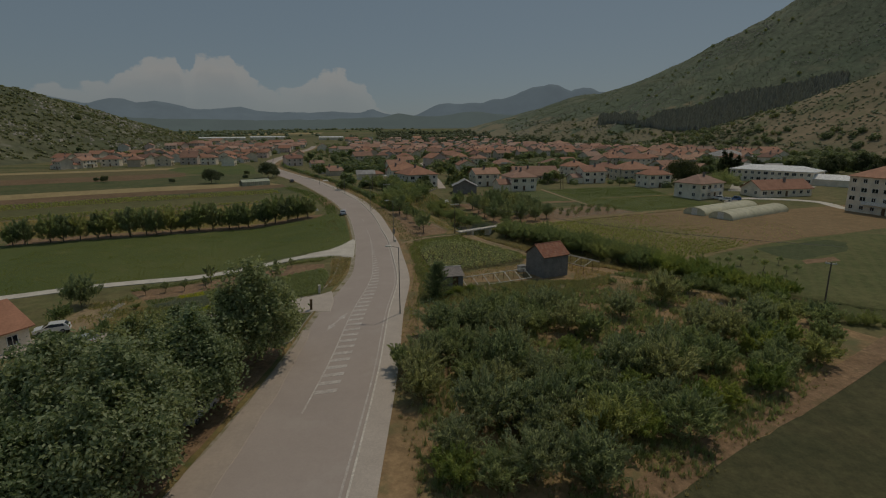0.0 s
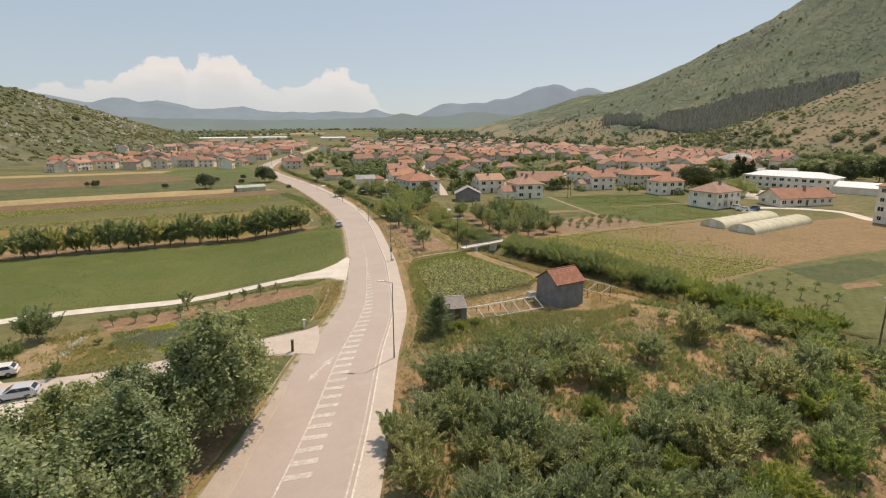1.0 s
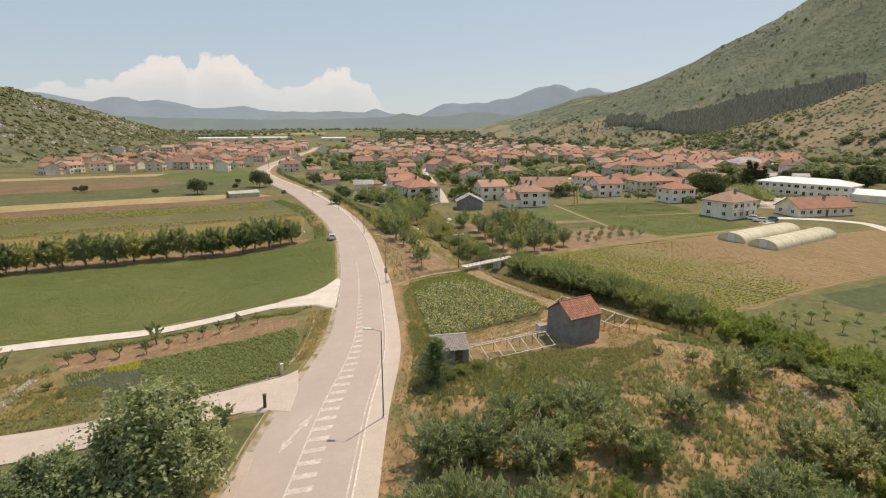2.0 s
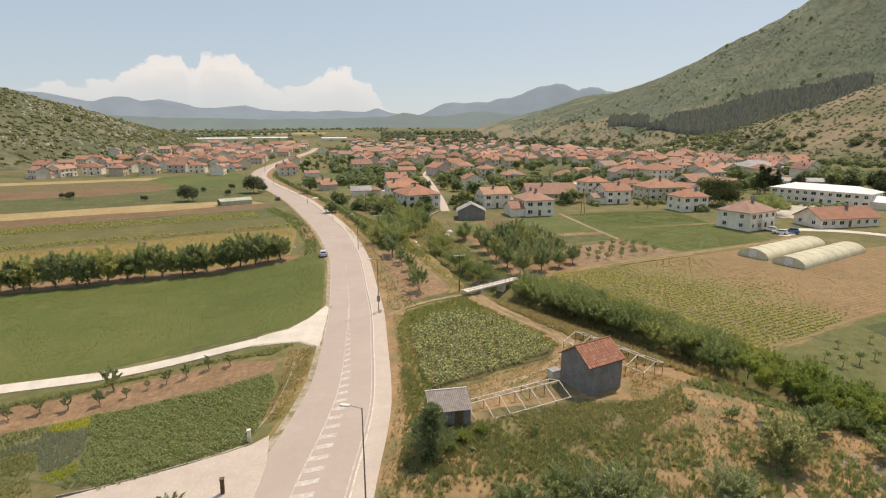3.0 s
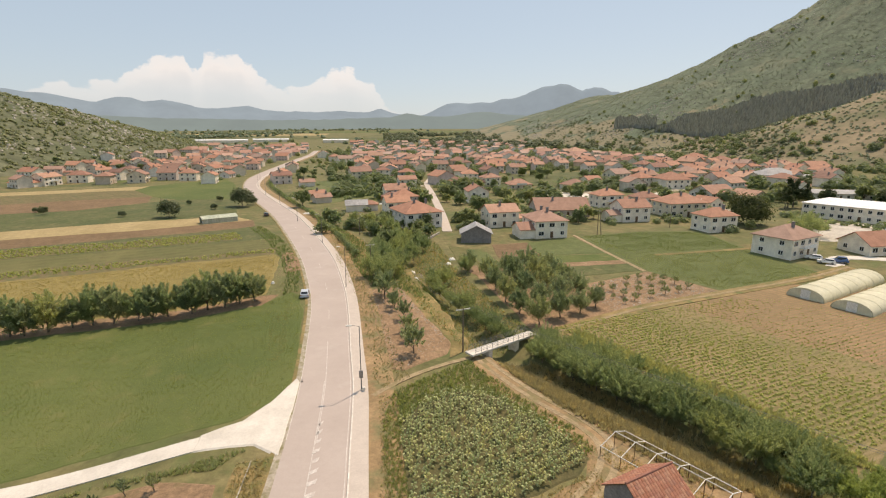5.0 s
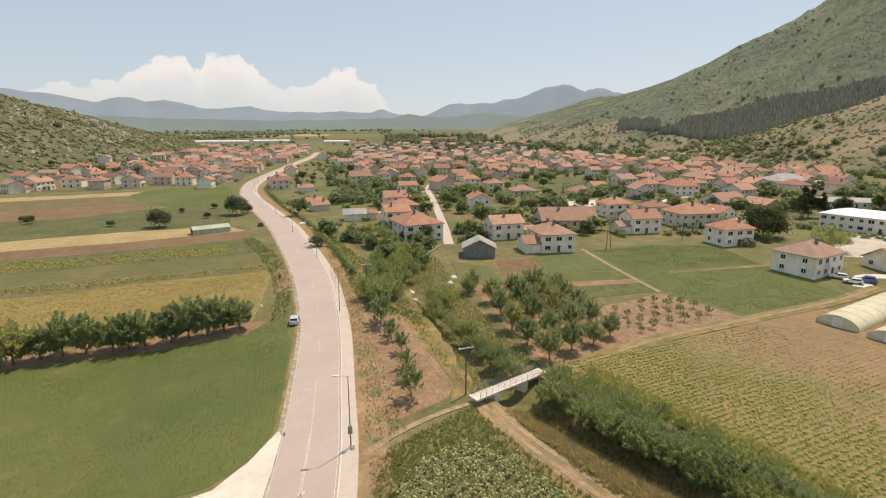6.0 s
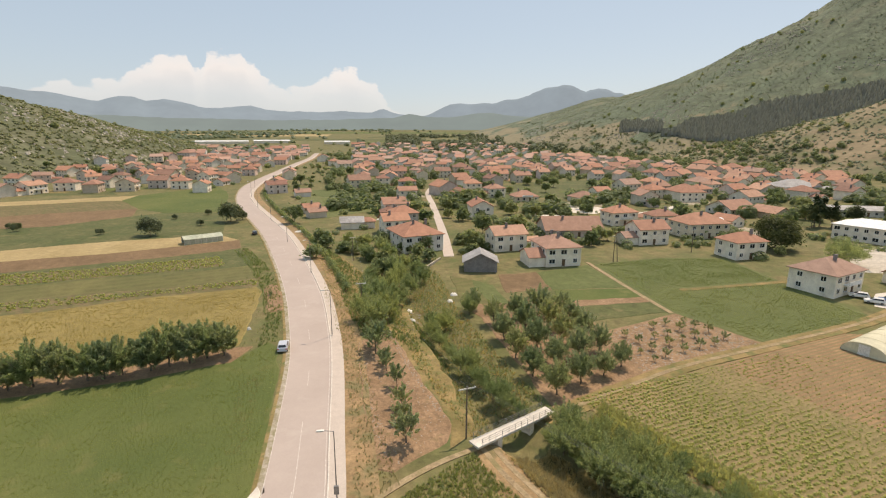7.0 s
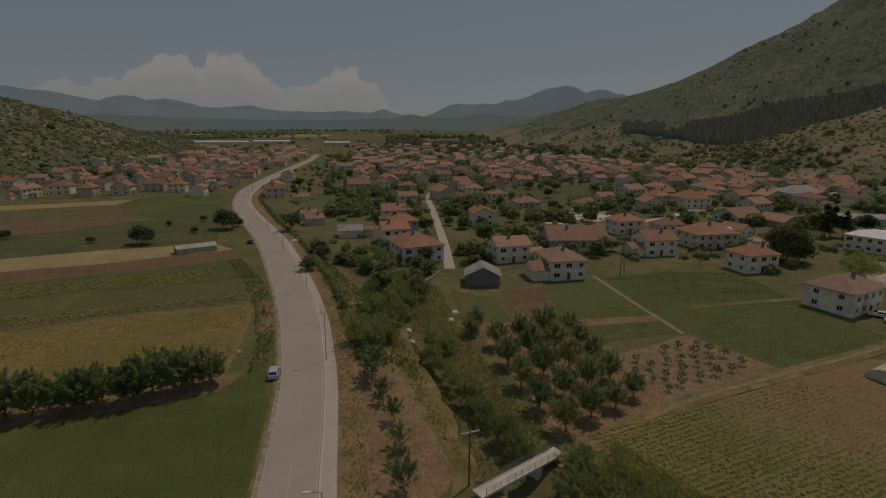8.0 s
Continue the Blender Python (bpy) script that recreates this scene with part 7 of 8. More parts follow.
def car(x, y, turn, colour, label, van=False):
    """A parked car, its rear towards local -y."""
    ob = thing("parked_car", pose(x, y, ground_z(x, y) + 0.06, 0, 0, turn), label, "car", "parked cars")
    L, Wd = 4.2, 1.74
    side = [(-2.1, 0.35), (-2.08, 0.85), (-1.95, 1.0), (-1.55, 1.42 if not van else 1.7), (0.2, 1.46 if not van else 1.75), (0.95, 1.02), (1.95, 0.86), (2.1, 0.62), (2.08, 0.3)]
    def shell(prof, half, shrink):
        v, f = [], []
        for s in (-1, 1):
            for yy, zz in prof:
                k = shrink if zz > 1.05 else 1.0
                v.append((s * half * k, yy, zz))
        n = len(prof)
        f = [(i, (i + 1) % n, n + (i + 1) % n, n + i) for i in range(n)]
        f += [tuple(range(n))[::-1], tuple(range(n, 2 * n))]
        return v, f
    v, f = shell(side, Wd / 2, 0.84)
    me = mesh_of("body", v, f, colour)
    body = part("body", me, None, ob)
    bv = body.modifiers.new("round", "BEVEL")
    bv.width, bv.segments, bv.limit_method = 0.07, 2, "ANGLE"
    top = 1.38 if not van else 1.66
    part("rear_window", mesh_of("rear_window", [(-0.68, -1.93, 1.04), (0.68, -1.93, 1.04), (0.6, -1.6, top), (-0.6, -1.6, top)], [(0, 1, 2, 3)], M_GLASS), None, ob)
    part("windscreen", mesh_of("windscreen", [(0.7, 0.98, 1.05), (-0.7, 0.98, 1.05), (-0.62, 0.3, top + 0.03), (0.62, 0.3, top + 0.03)], [(0, 1, 2, 3)], M_GLASS), None, ob)
    for s in (-1, 1):
        part("side_window", mesh_of("side_window", [(s * 0.885, -1.6, 1.02), (s * 0.885, 0.75, 1.02), (s * 0.755, 0.15, top), (s * 0.755, -1.4, top)], [(0, 1, 2, 3)], M_GLASS), None, ob)
        part("rear_light", box(s * 0.72 - 0.12, s * 0.72 + 0.12, -2.14, -2.06, 0.68, 0.86, 0.02), M_RED, ob)
        part("headlight", box(s * 0.66 - 0.16, s * 0.66 + 0.16, 2.02, 2.12, 0.6, 0.76, 0.02), M_FRAME, ob)
        for yy in (-1.3, 1.3):
            wh = part("wheel", tube((s * 0.72, yy, 0.31), (s * 0.9, yy, 0.31), 0.31, 0.3, 14), M_RUBBER, ob)
            part("rim", tube((s * 0.9, yy, 0.31), (s * 0.915, yy, 0.31), 0.19, 0.17, 10), M_METAL, wh)
    part("bumper", box(-0.84, 0.84, -2.16, -2.02, 0.32, 0.52, 0.03), colour, ob)
    return ob


SILVER, WHITE, BLUE, DARK = paint("silver_car_paint", (0.5, 0.53, 0.58)), paint("white_car_paint", (0.75, 0.75, 0.74)), paint("blue_car_paint", (0.05, 0.13, 0.3)), paint("dark_car_paint", (0.05, 0.055, 0.06))
car(-34.6, 169.6, 14, SILVER, "silver-blue hatchback parked on the road verge")
car(-21.8, 57.4, 175, SILVER, "grey car parked in the shade of trees")
car(-48.6, 77.6, 115, SILVER, "silver car parked on the driveway")
car(-55.4, 82.4, 120, WHITE, "white car parked beside bushes")
car(96.3, 210.6, 60, WHITE, "white car parked beside the house")
car(97.0, 206.4, 60, WHITE, "white car parked on grass")
car(101, 207.4, 60, BLUE, "blue van parked beside white cars", True)
car(-84.5, 273.6, 28, DARK, "dark car at the road edge")
car(148, 250, 40, WHITE, "white car before the school")

M_SHEET = surface("greenish_sheeting", (0.4, 0.43, 0.32), (0.52, 0.54, 0.42), 0.4, 3.0, rough=0.4, bump=0.03)
M_POLY = surface("cream_polythene", (0.56, 0.525, 0.37), (0.68, 0.64, 0.47), 0.15, 2.0, rough=0.4, bump=0.03, fine_mix=0.25)


def poly_tunnel(x, y, turn, length, width, h, label):
    ob = thing("poly_tunnel", pose(x, y, terrain(x, y), 0, 0, turn), label, "greenhouse", "poly tunnels")
    n, k = 14, int(length / 2)
    arc = lambda a: (math.cos(math.pi * a), math.sin(math.pi * a) ** 0.8 if 0 < a < 1 else 0.0)
    v, f = [], []
    for j in range(k + 1):
        swell = 1.0 - 0.008 * (j % 2)
        for i in range(n + 1):
            c, s = arc(i / n)
            v.append((length * j / k, -c * width / 2 * swell, max(0, s) * h * swell - 0.05))
    for j in range(k):
        for i in range(n):
            a = j * (n + 1) + i
            f.append((a, a + 1, a + n + 2, a + n + 1))
    part("cover", mesh_of("cover", v, f, M_POLY, smooth=True), None, ob, "cream polythene cover")
    for j in (0, k):
        ring = [(length * j / k, -arc(i / n)[0] * width * 0.49, max(0, arc(i / n)[1]) * h * 0.98) for i in range(n + 1)]
        part("end_panel", mesh_of("end_panel", ring, [tuple(range(n + 1))], M_POLY), None, ob)
    for j in range(0, k + 1, 2):
        part("hoop", sweep([(length * j / k, -arc(i / n)[0] * width * 0.503, max(0, arc(i / n)[1]) * h * 1.005) for i in range(n + 1)], 0.025, 5), M_POLY, ob)
    part("door", box(-0.08, 0.0, -0.9, 0.9, 0, 2.0), M_WHITEPAINT, ob)
    return ob


poly_tunnel(72.6, 175.8, 34, 30, 7.4, 2.4, "cream polythene tunnel greenhouse, slightly sagging")
poly_tunnel(76.6, 167.8, 34, 32, 7.2, 2.3, "cream polythene tunnel greenhouse beside a field")


def glasshouse():
    ob = thing("low_greenhouse", pose(-97.3, 258.5, 0, 0, 0, 40), "low pale greenhouse with a flat sheeted roof", "greenhouse")
    v, f = slab_roof(13, 5, 1.0, 0.1, "gable", 0.06)
    rf = part("roof", mesh_of("roof", v, f, M_SHEET), None, ob)
    rf.location.z = 1.95
    for i in range(8):
        x = -6.4 + 12.8 * i / 7
        for y in (-2.5, 2.5):
            part("post", box(x - 0.05, x + 0.05, y - 0.05, y + 0.05, -0.2, 1.9), M_WHITEPAINT, ob)
    part("wall", box(-6.4, 6.4, 2.3, 2.4, -0.2, 1.85), M_SHEET, ob)
    part("wall", box(-6.4, 6.4, -2.42, -2.36, -0.2, 1.85), M_SHEET, ob)


glasshouse()


def gate_post(x, y, h, label, material):
    ob = thing("gate_post", pose(x, y, ground_z(x, y), 1, 2, 20), label, "post", "gate posts at the driveway")
    part("shaft", box(-0.16, 0.16, -0.16, 0.16, -0.2, h, 0.03), material, ob)
    part("cap", box(-0.2, 0.2, -0.2, 0.2, h, h + 0.08, 0.02), material, ob)


gate_post(-20.6, 92.2, 1.3, "pale concrete gate post beside the driveway", M_KERB)
gate_post(-19.7, 84.7, 1.5, "dark wooden gate post beside the driveway", M_WOOD)
EDGE = smooth_line([(-22.6, 114), (-21.1, 105), (-20.4, 98), (-20.6, 94.4)])
ribbon("garden_wall", line_of(EDGE, 0.06), line_of(EDGE, -0.06), lambda x, y: max(terrain(x, y), -0.5) + 0.14, M_STONE, "low pale concrete garden wall along a crop", "wall", drop=0.9)
for line, label in (([(-19.2, 84.0), (-19.1, 79), (-18.95, 73.6), (-20.2, 72.3), (-22, 71.6)], "low pale concrete edging round a lawn"), ([(-20.4, 91.6), (-22, 90.3), (-26.2, 87.9), (-30.8, 86.0), (-35, 85.1)], "low concrete edging between crop and driveway")):
    RIM = smooth_line(line)
    ribbon("garden_edging", line_of(RIM, 0.06), line_of(RIM, -0.06), lambda x, y: terrain(x, y) + 0.17, M_STONE, label, "edging", drop=0.5)
LOG = smooth_line([(-10, 240), (-13.5, 228), (-15.4, 218)])
ribbon("garden_wall", line_of(LOG, 0.2), line_of(LOG, -0.2), 0.5, M_STONE, "low stone garden wall along a grass lane", "wall", drop=1.2)
house(-61, 74, 12, 9, 70, 1, "gable", M_WALL_WHITE, None, "white house with a red gable roof beside trees", rise=2.6)
field("house_yard", [(-55, 82), (-48, 77), (-36, 73), (-38, 69.5), (-50, 70)], M_CONCRETE, "pale concrete house yard", 0.06, rough=0.2, category="yard")
house(-104.5, 391, 9, 7, 30, 1, "gable", M_WALL_MIXED, None, "small old shed with a red roof", sides=0)
house(-73, 316, 8, 6, 35, 1, "gable", M_WALL_MIXED, None, "small old shed with a red roof", sides=0)
house(-80, 330, 8, 6, 35, 1, "gable", M_WALL_MIXED, None, "small old shed with a rusty red roof", sides=0)
house(-50, 290, 9, 7, 15, 1, "gable", M_WALL_WHITE, M_ROOF_GREY, "small garden shed with a grey sheet roof", sides=0, chimneys=0)
house(-44, 292, 6, 5, 15, 1, "hip", M_WALL_MIXED, None, "small garden shed with an orange roof", sides=0, chimneys=0)


def tarp(x, y, w, d, turn):
    """A rumpled white sheet over a heap."""
    ob = thing("covered_heap", pose(x, y, ground_z(x, y), 0, 0, turn), "white sheet thrown over a low heap", "heap")
    v, f, n = [], [], 8
    for j in range(n + 1):
        for i in range(n + 1):
            u, k = i / n * 2 - 1, j / n * 2 - 1
            hgt = max(0, 1 - u * u) * max(0, 1 - k * k)
            v.append((u * w * 0.32, k * d * 0.32, 0.6 * hgt ** 0.5 + 0.3 * noise.noise((u * 3 + x, k * 3, 1))))
    f = [(j * (n + 1) + i, j * (n + 1) + i + 1, (j + 1) * (n + 1) + i + 1, (j + 1) * (n + 1) + i) for j in range(n) for i in range(n)]
    part("sheet", mesh_of("sheet", v, f, M_WHITEPAINT, smooth=True), None, ob)


for x, y, w, d in ((-68.5, 279.5, 6.5, 3.5), (-13.2, 191, 2.2, 1.6), (-12.4, 184.5, 1.8, 1.2), (-14.8, 198, 2.4, 1.8), (-4.5, 206, 2.5, 2.2), (-5.2, 201, 2.2, 2.0), (-41, 311, 8, 3), (-45.1, 178.6, 1.2, 0.8)):
    tarp(x, y, w, d, x * 13 % 90)

# ---- crops, grass and stones ----
L_WEED = leafy("weed_leaves", (0.24, 0.275, 0.14), (0.42, 0.44, 0.25), 0.55)
grng = np.random.default_rng(77)


def broad_template(rng):
    """A leafy plant: broad leaves that rise from the stem and droop at the tip."""
    v, f = [], []
    for i in range(8):
        a = i * 2.4 + rng.uniform(-0.3, 0.3)
        ca, sa = math.cos(a), math.sin(a)
        low = i / 8
        r, h, w = rng.uniform(0.36, 0.5) * (1.1 - 0.45 * low), 0.3 + 1.05 * low, rng.uniform(0.08, 0.12)
        k = len(v)
        v.append((0, 0, h - 0.25))
        for u, z, ww in ((0.45, h, w), (0.8, h - 0.03, w * 0.8)):
            v += [(ca * r * u - sa * ww, sa * r * u + ca * ww, z), (ca * r * u + sa * ww, sa * r * u - ca * ww, z)]
        v.append((ca * r * 1.1, sa * r * 1.1, h - 0.24))
        f += [(k, k + 2, k + 1), (k + 1, k + 2, k + 3), (k + 2, k + 4, k + 3), (k + 3, k + 4, k + 5)]
    return v, f


cab = [(x, y, terrain(x, y) + 0.06, grng.uniform(0.85, 1.25), grng.uniform(0, 6.3)) for x, y in rows_in(PLOT, 40, 1.05, 0.85, grng, 0.13, 0.95)]
L_PALECROP = leafy("pale_crop_leaves", (0.15, 0.19, 0.08), (0.66, 0.68, 0.4), 0.45)
cab.sort(key=lambda c: c[1])
plant_v, plant_f = broad_template(grng)
plant_mesh = mesh_of("crop_plant", plant_v, plant_f, L_PALECROP)
for x, y, z, size, turn in cab[:300]:
    ob = new("crop_plant", plant_mesh)
    ob.parent = CROP_PLOT
    ob.matrix_basis = pose(x, y, z, 0, 0, math.degrees(turn)) @ Matrix.Diagonal((size, size, size, 1))
scatter("leafy_crop", (plant_v, plant_f), cab[300:], L_PALECROP, "dense plot of tall pale leafy crop plants", "crop")
TUFT = tuft_template(random.Random(4), 15, 0.5, 0.045, 0.32)
POTATO = [(-42.6, 99.6), (-34.7, 101.6), (-28.6, 103.5), (-24.0, 106.6), (-22.0, 103), (-20.8, 95.5), (-20.9, 92), (-26.1, 88.4), (-31.6, 85.9), (-35.2, 87.6), (-38.0, 93.2), (-41.0, 97)]
BUSHY = blob(np.random.default_rng(3), 16, 0.34, 0.3, 0.2)
POTATO_BUSH = blob(np.random.default_rng(5), 34, 0.34, 0.3, 0.115)
pot = [(x, y, terrain(x, y), grng.uniform(0.7, 1.15), grng.uniform(0, 6.3)) for x, y in rows_in(POTATO, 25, 0.6, 0.33, grng, 0.12, 0.97)]
scatter("potato_plants", POTATO_BUSH, pot, leafy("potato_leaves", (0.21, 0.255, 0.115), (0.36, 0.405, 0.195), 0.56), "rows of leafy green potato plants", "crop")
L_ROWCROP = leafy("row_crop_leaves", (0.255, 0.3, 0.105), (0.47, 0.51, 0.2), 0.54)
ROWS = [(16.4, 156.4), (24, 160.9), (38, 166.4), (57, 176), (70, 174), (92, 160), (84, 142), (66.5, 133.4), (50.4, 123), (42.4, 119.8), (33.6, 131.6), (22.8, 146.2)]
rf = []
for x, y in rows_in(ROWS, ROW_ANGLE, 0.9, 0.22, grng, 0.15, 0.92):
    g = 1.35 - (x - 30 + (y - 150) * 0.6) / 34 + 0.5 * noise.noise((x * 0.06, y * 0.06, 4))
    if grng.random() < min(0.97, max(0.14, g)):
        rf.append((x, y, terrain(x, y) + 0.03, grng.uniform(0.26, 0.66) * (0.6 + 0.5 * min(1, max(0, g))), grng.uniform(0, 6.3)))
strips = [(x, y, terrain(x, y) + 0.05, grng.uniform(0.6, 1.1), grng.uniform(0, 6.3)) for pts in (ROW_A, ROW_B) for x, y in rows_in(pts, 24, 1.35, 0.75, grng, 0.15, 0.9)]
scatter("row_crop", BUSHY, strips, L_ROWCROP, "rows of green crop plants on narrow strips", "crop")
scatter("row_crop", BUSHY, rf, L_ROWCROP, "rows of green crop plants thinning out", "crop")


def grass_in(name, pts, n, material, label, lo=0.5, hi=1.2, cut=-1.0):
    xs, ys = [p[0] for p in pts], [p[1] for p in pts]
    out = []
    while len(out) < n:
        x, y = grng.uniform(min(xs), max(xs)), grng.uniform(min(ys), max(ys))
        n -= 0.15
        if not inside(x, y, pts) or noise.noise((x * 0.25, y * 0.25, 3.0)) < cut + grng.uniform(-0.3, 0.3):
            continue
        out.append((x, y, ground_z(x, y), grng.uniform(lo, hi), grng.uniform(0, 6.3)))
    scatter(name, TUFT, out, material, label, "grass")


grass_in("dry_grass", [(-3.6, 95), (-5.5, 62), (-1, 45), (13, 45.5), (25, 56), (39, 67.5), (46, 76), (38, 98), (26, 99)], 6000, L_DRY, "dry straw grass tufts under fruit trees", 0.4, 1.1)
WEEDY = [(-4.6, 95), (2.5, 97.5), (13.5, 102.8), (17, 103), (23, 104), (28, 108.5), (27, 103), (20, 97), (14, 90), (-4, 88)]
L_ROUGH = leafy("rough_grass_blades", (0.225, 0.235, 0.12), (0.41, 0.4, 0.225), 0.55)
grass_in("weeds", WEEDY, 6200, L_ROUGH, "grey-green weeds and long grass below the shed", 0.5, 1.2, -0.45)
grass_in("weeds", WEEDY, 1600, L_WEED, "pale green weeds below the shed", 0.4, 1.0, -0.1)
grass_in("dry_grass", WEEDY, 1600, L_DRY, "dry straw grass among weeds", 0.4, 1.0, 0.0)
grass_in("weeds", [(-7.0, 110), (-4.6, 104), (-3.2, 98), (-4.0, 90), (-3.4, 86), (-5.2, 86), (-5.6, 98), (-7.6, 108)], 1700, L_ROUGH, "green weeds between pavement and small shed", 0.4, 1.0, -0.35)
grass_in("weeds", [(-26.4, 87.6), (-20.6, 91.4), (-20.8, 92.2), (-26.4, 88.5), (-32, 86.2), (-36, 87.4), (-36, 86.6), (-31.4, 85.4)], 420, L_ROUGH, "weeds along the edge of a crop patch", 0.5, 1.0)
AROUND = [(-9.6, 129.5), (-6.4, 133.5), (0.4, 141.5), (3.6, 136.5), (8.2, 130), (13, 124), (15, 119.4), (14, 117.8), (11.8, 121.8), (8.4, 125.4), (4.1, 130.4), (-0.9, 130.9), (-5.6, 126.7), (-7.6, 122.3), (-6.7, 115.8), (-4.6, 108), (-3.2, 103.6), (-2.6, 101.5), (-5, 98), (-6.6, 106), (-8.6, 115), (-9.8, 122)]
grass_in("weeds", AROUND, 4200, L_LUSH, "dense green weeds round the crop plot", 0.4, 1.25)
grass_in("weeds", AROUND, 1300, L_WEED, "grey-green weeds round the crop plot", 0.4, 1.2)
grass_in("dry_grass", [(-3.4, 103.2), (1.8, 106.4), (7, 110.8), (11.6, 114.2), (14.2, 116.6), (15.4, 112), (9, 106.4), (3, 101.6), (-2.6, 100.4)], 1500, L_DRY, "trodden dry grass beside the crop plot", 0.3, 0.75)
grass_in("dry_grass", [(3.8, 143), (8.6, 138.6), (20, 125), (28, 113.5), (24, 114.4), (12.5, 128.6), (8.4, 135.2)], 3000, L_DRY, "long dry grass between track and hedge", 0.7, 1.6)
grass_in("weeds", [(28.5, 109), (33, 106), (42, 99), (50, 89), (53, 92), (44, 103), (34, 112.5)], 2200, L_WEED, "green weeds along the orchard fence", 0.6, 1.4)
grass_in("weeds", [(-3.6, 95), (-2, 48), (13, 46.5), (24, 56), (35, 65), (43, 74), (38, 98), (26, 99)], 9000, L_WEED, "green weeds among fruit trees", 0.6, 2.0, -0.1)
BANK = [(-24, 232), (-10, 226), (-4, 200), (1, 184), (7, 166), (12, 153), (1.5, 143), (-3, 151), (-10, 167), (-18, 190)]
grass_in("weeds", BANK, 5000, L_WEED, "long green weeds along the stream", 0.5, 1.3)
grass_in("weeds", [(-51.5, 254.9), (-24.2, 209.2), (-13.7, 194.1), (-3.1, 167.0), (-22.0, 178.0), (-28.0, 190.7)], 4500, L_LUSH, "dark green nettles along the stream", 0.8, 1.9, -0.4)
grass_in("dry_grass", BANK, 4200, L_DRY, "long dry grass along the stream", 0.5, 1.3, -0.4)
VERGE_W = [(-27, 123), (-24, 131), (-33, 164), (-45, 196), (-60, 228), (-68, 226), (-52, 196), (-42, 166), (-36, 150)]
grass_in("weeds", VERGE_W, 900, L_WEED, "green weeds along the road verge", 0.35, 0.8)
grass_in("weeds", [(-37, 172), (-39.5, 170), (-44, 184), (-54, 206), (-66, 226), (-80, 246), (-77, 250), (-62, 229), (-50, 208), (-41, 186)], 3200, L_LUSH, "tall green weeds on the road bank", 0.5, 1.5, -0.3)
grass_in("dry_grass", [(-37.3, 156.8), (-34.7, 159.8), (-31.6, 150), (-29.6, 143.9), (-28.4, 138), (-30.5, 138), (-32.5, 143.8)], 700, L_DRY, "yellowed grass at the field edge", 0.2, 0.5, -0.1)
grass_in("dry_grass", [(-11, 130), (-8, 134), (-16, 158), (-24, 180), (-38, 212), (-42, 222), (-36, 201), (-26, 176), (-19, 155), (-13, 133)], 3500, L_DRY, "dry straw grass beside the pavement", 0.4, 1.0)
grass_in("weeds", [(-57, 102), (-46, 108.5), (-30, 113), (-24, 116), (-26, 112.5), (-38, 110.5), (-46, 107.4), (-56, 101)], 2200, L_WEED, "green weeds beside the farm road", 0.5, 1.2)
grass_in("dry_grass", [(-24, 113.5), (-20.9, 115), (-19.2, 107), (-18.9, 97), (-20.4, 95), (-21.6, 103), (-23, 109.4)], 1200, L_DRY, "dry straw grass at the road corner", 0.4, 0.9)
grass_in("weeds", [(-45, 88.4), (-39.5, 87.6), (-37.4, 85.2), (-54, 81), (-58, 95), (-50, 94)], 1500, L_ROUGH, "green and yellow weeds beside a driveway", 0.4, 1.0, 0.0)
STONE = ([(0.5, 0, 0.1), (0.1, 0.42, 0.12), (-0.45, 0.2, 0.08), (-0.35, -0.35, 0.1), (0.2, -0.45, 0.1), (0.05, 0.0, 0.42)], [(0, 1, 5), (1, 2, 5), (2, 3, 5), (3, 4, 5), (4, 0, 5)])


def stones(pts, n, lo, hi, label):
    xs, ys = [p[0] for p in pts], [p[1] for p in pts]
    out = []
    while len(out) < n:
        x, y = grng.uniform(min(xs), max(xs)), grng.uniform(min(ys), max(ys))
        if inside(x, y, pts):
            out.append((x, y, ground_z(x, y) - 0.02, grng.uniform(lo, hi), grng.uniform(0, 6.3)))
    scatter("loose_stones", STONE, out, M_STONE, label, "stones")


stones([(-22.4, 174.5), (-17.2, 157), (-13.3, 145), (-9.4, 137), (-8.4, 138), (-12.4, 147), (-16, 158), (-21, 175)], 240, 0.15, 0.45, "pale stones lining a soil strip")
stones([(-17, 182), (-10.2, 165), (-3.4, 149.5), (-4.2, 149), (-11, 164.5), (-17.6, 181)], 260, 0.2, 0.5, "pale stones along a soil strip")
stones([(-20, 170), (-6, 140), (-4, 148), (-15, 178)], 900, 0.12, 0.4, "small stones on bare soil")
stones([(27, 183), (46, 195), (56.5, 180), (38, 171), (29, 166)], 1500, 0.15, 0.5, "pale stones on orchard soil")
stones([(30.5, 102.5), (34, 103.5), (38.5, 97), (34.5, 97.5)], 70, 0.2, 0.55, "heap of pale rubble beside the hedge")
stones([(36, 93), (40, 95), (44, 88), (40, 87)], 50, 0.3, 0.8, "pale rubble beside the hedge")
stones([(4.5, 141.5), (8, 141), (9.5, 137.5), (7, 138)], 60, 0.2, 0.6, "pale stones on the stream bank")
stones([(-17, 200), (-12, 200), (-11, 182), (-15, 183)], 90, 0.3, 0.9, "pale rubble above the stream")
stones([(-54.2, 94.9), (-53.2, 94.7), (-52.4, 91.6), (-51.2, 88.3), (-52.4, 88.1), (-53.8, 91.4)], 90, 0.3, 0.7, "pale stones on rough ground")

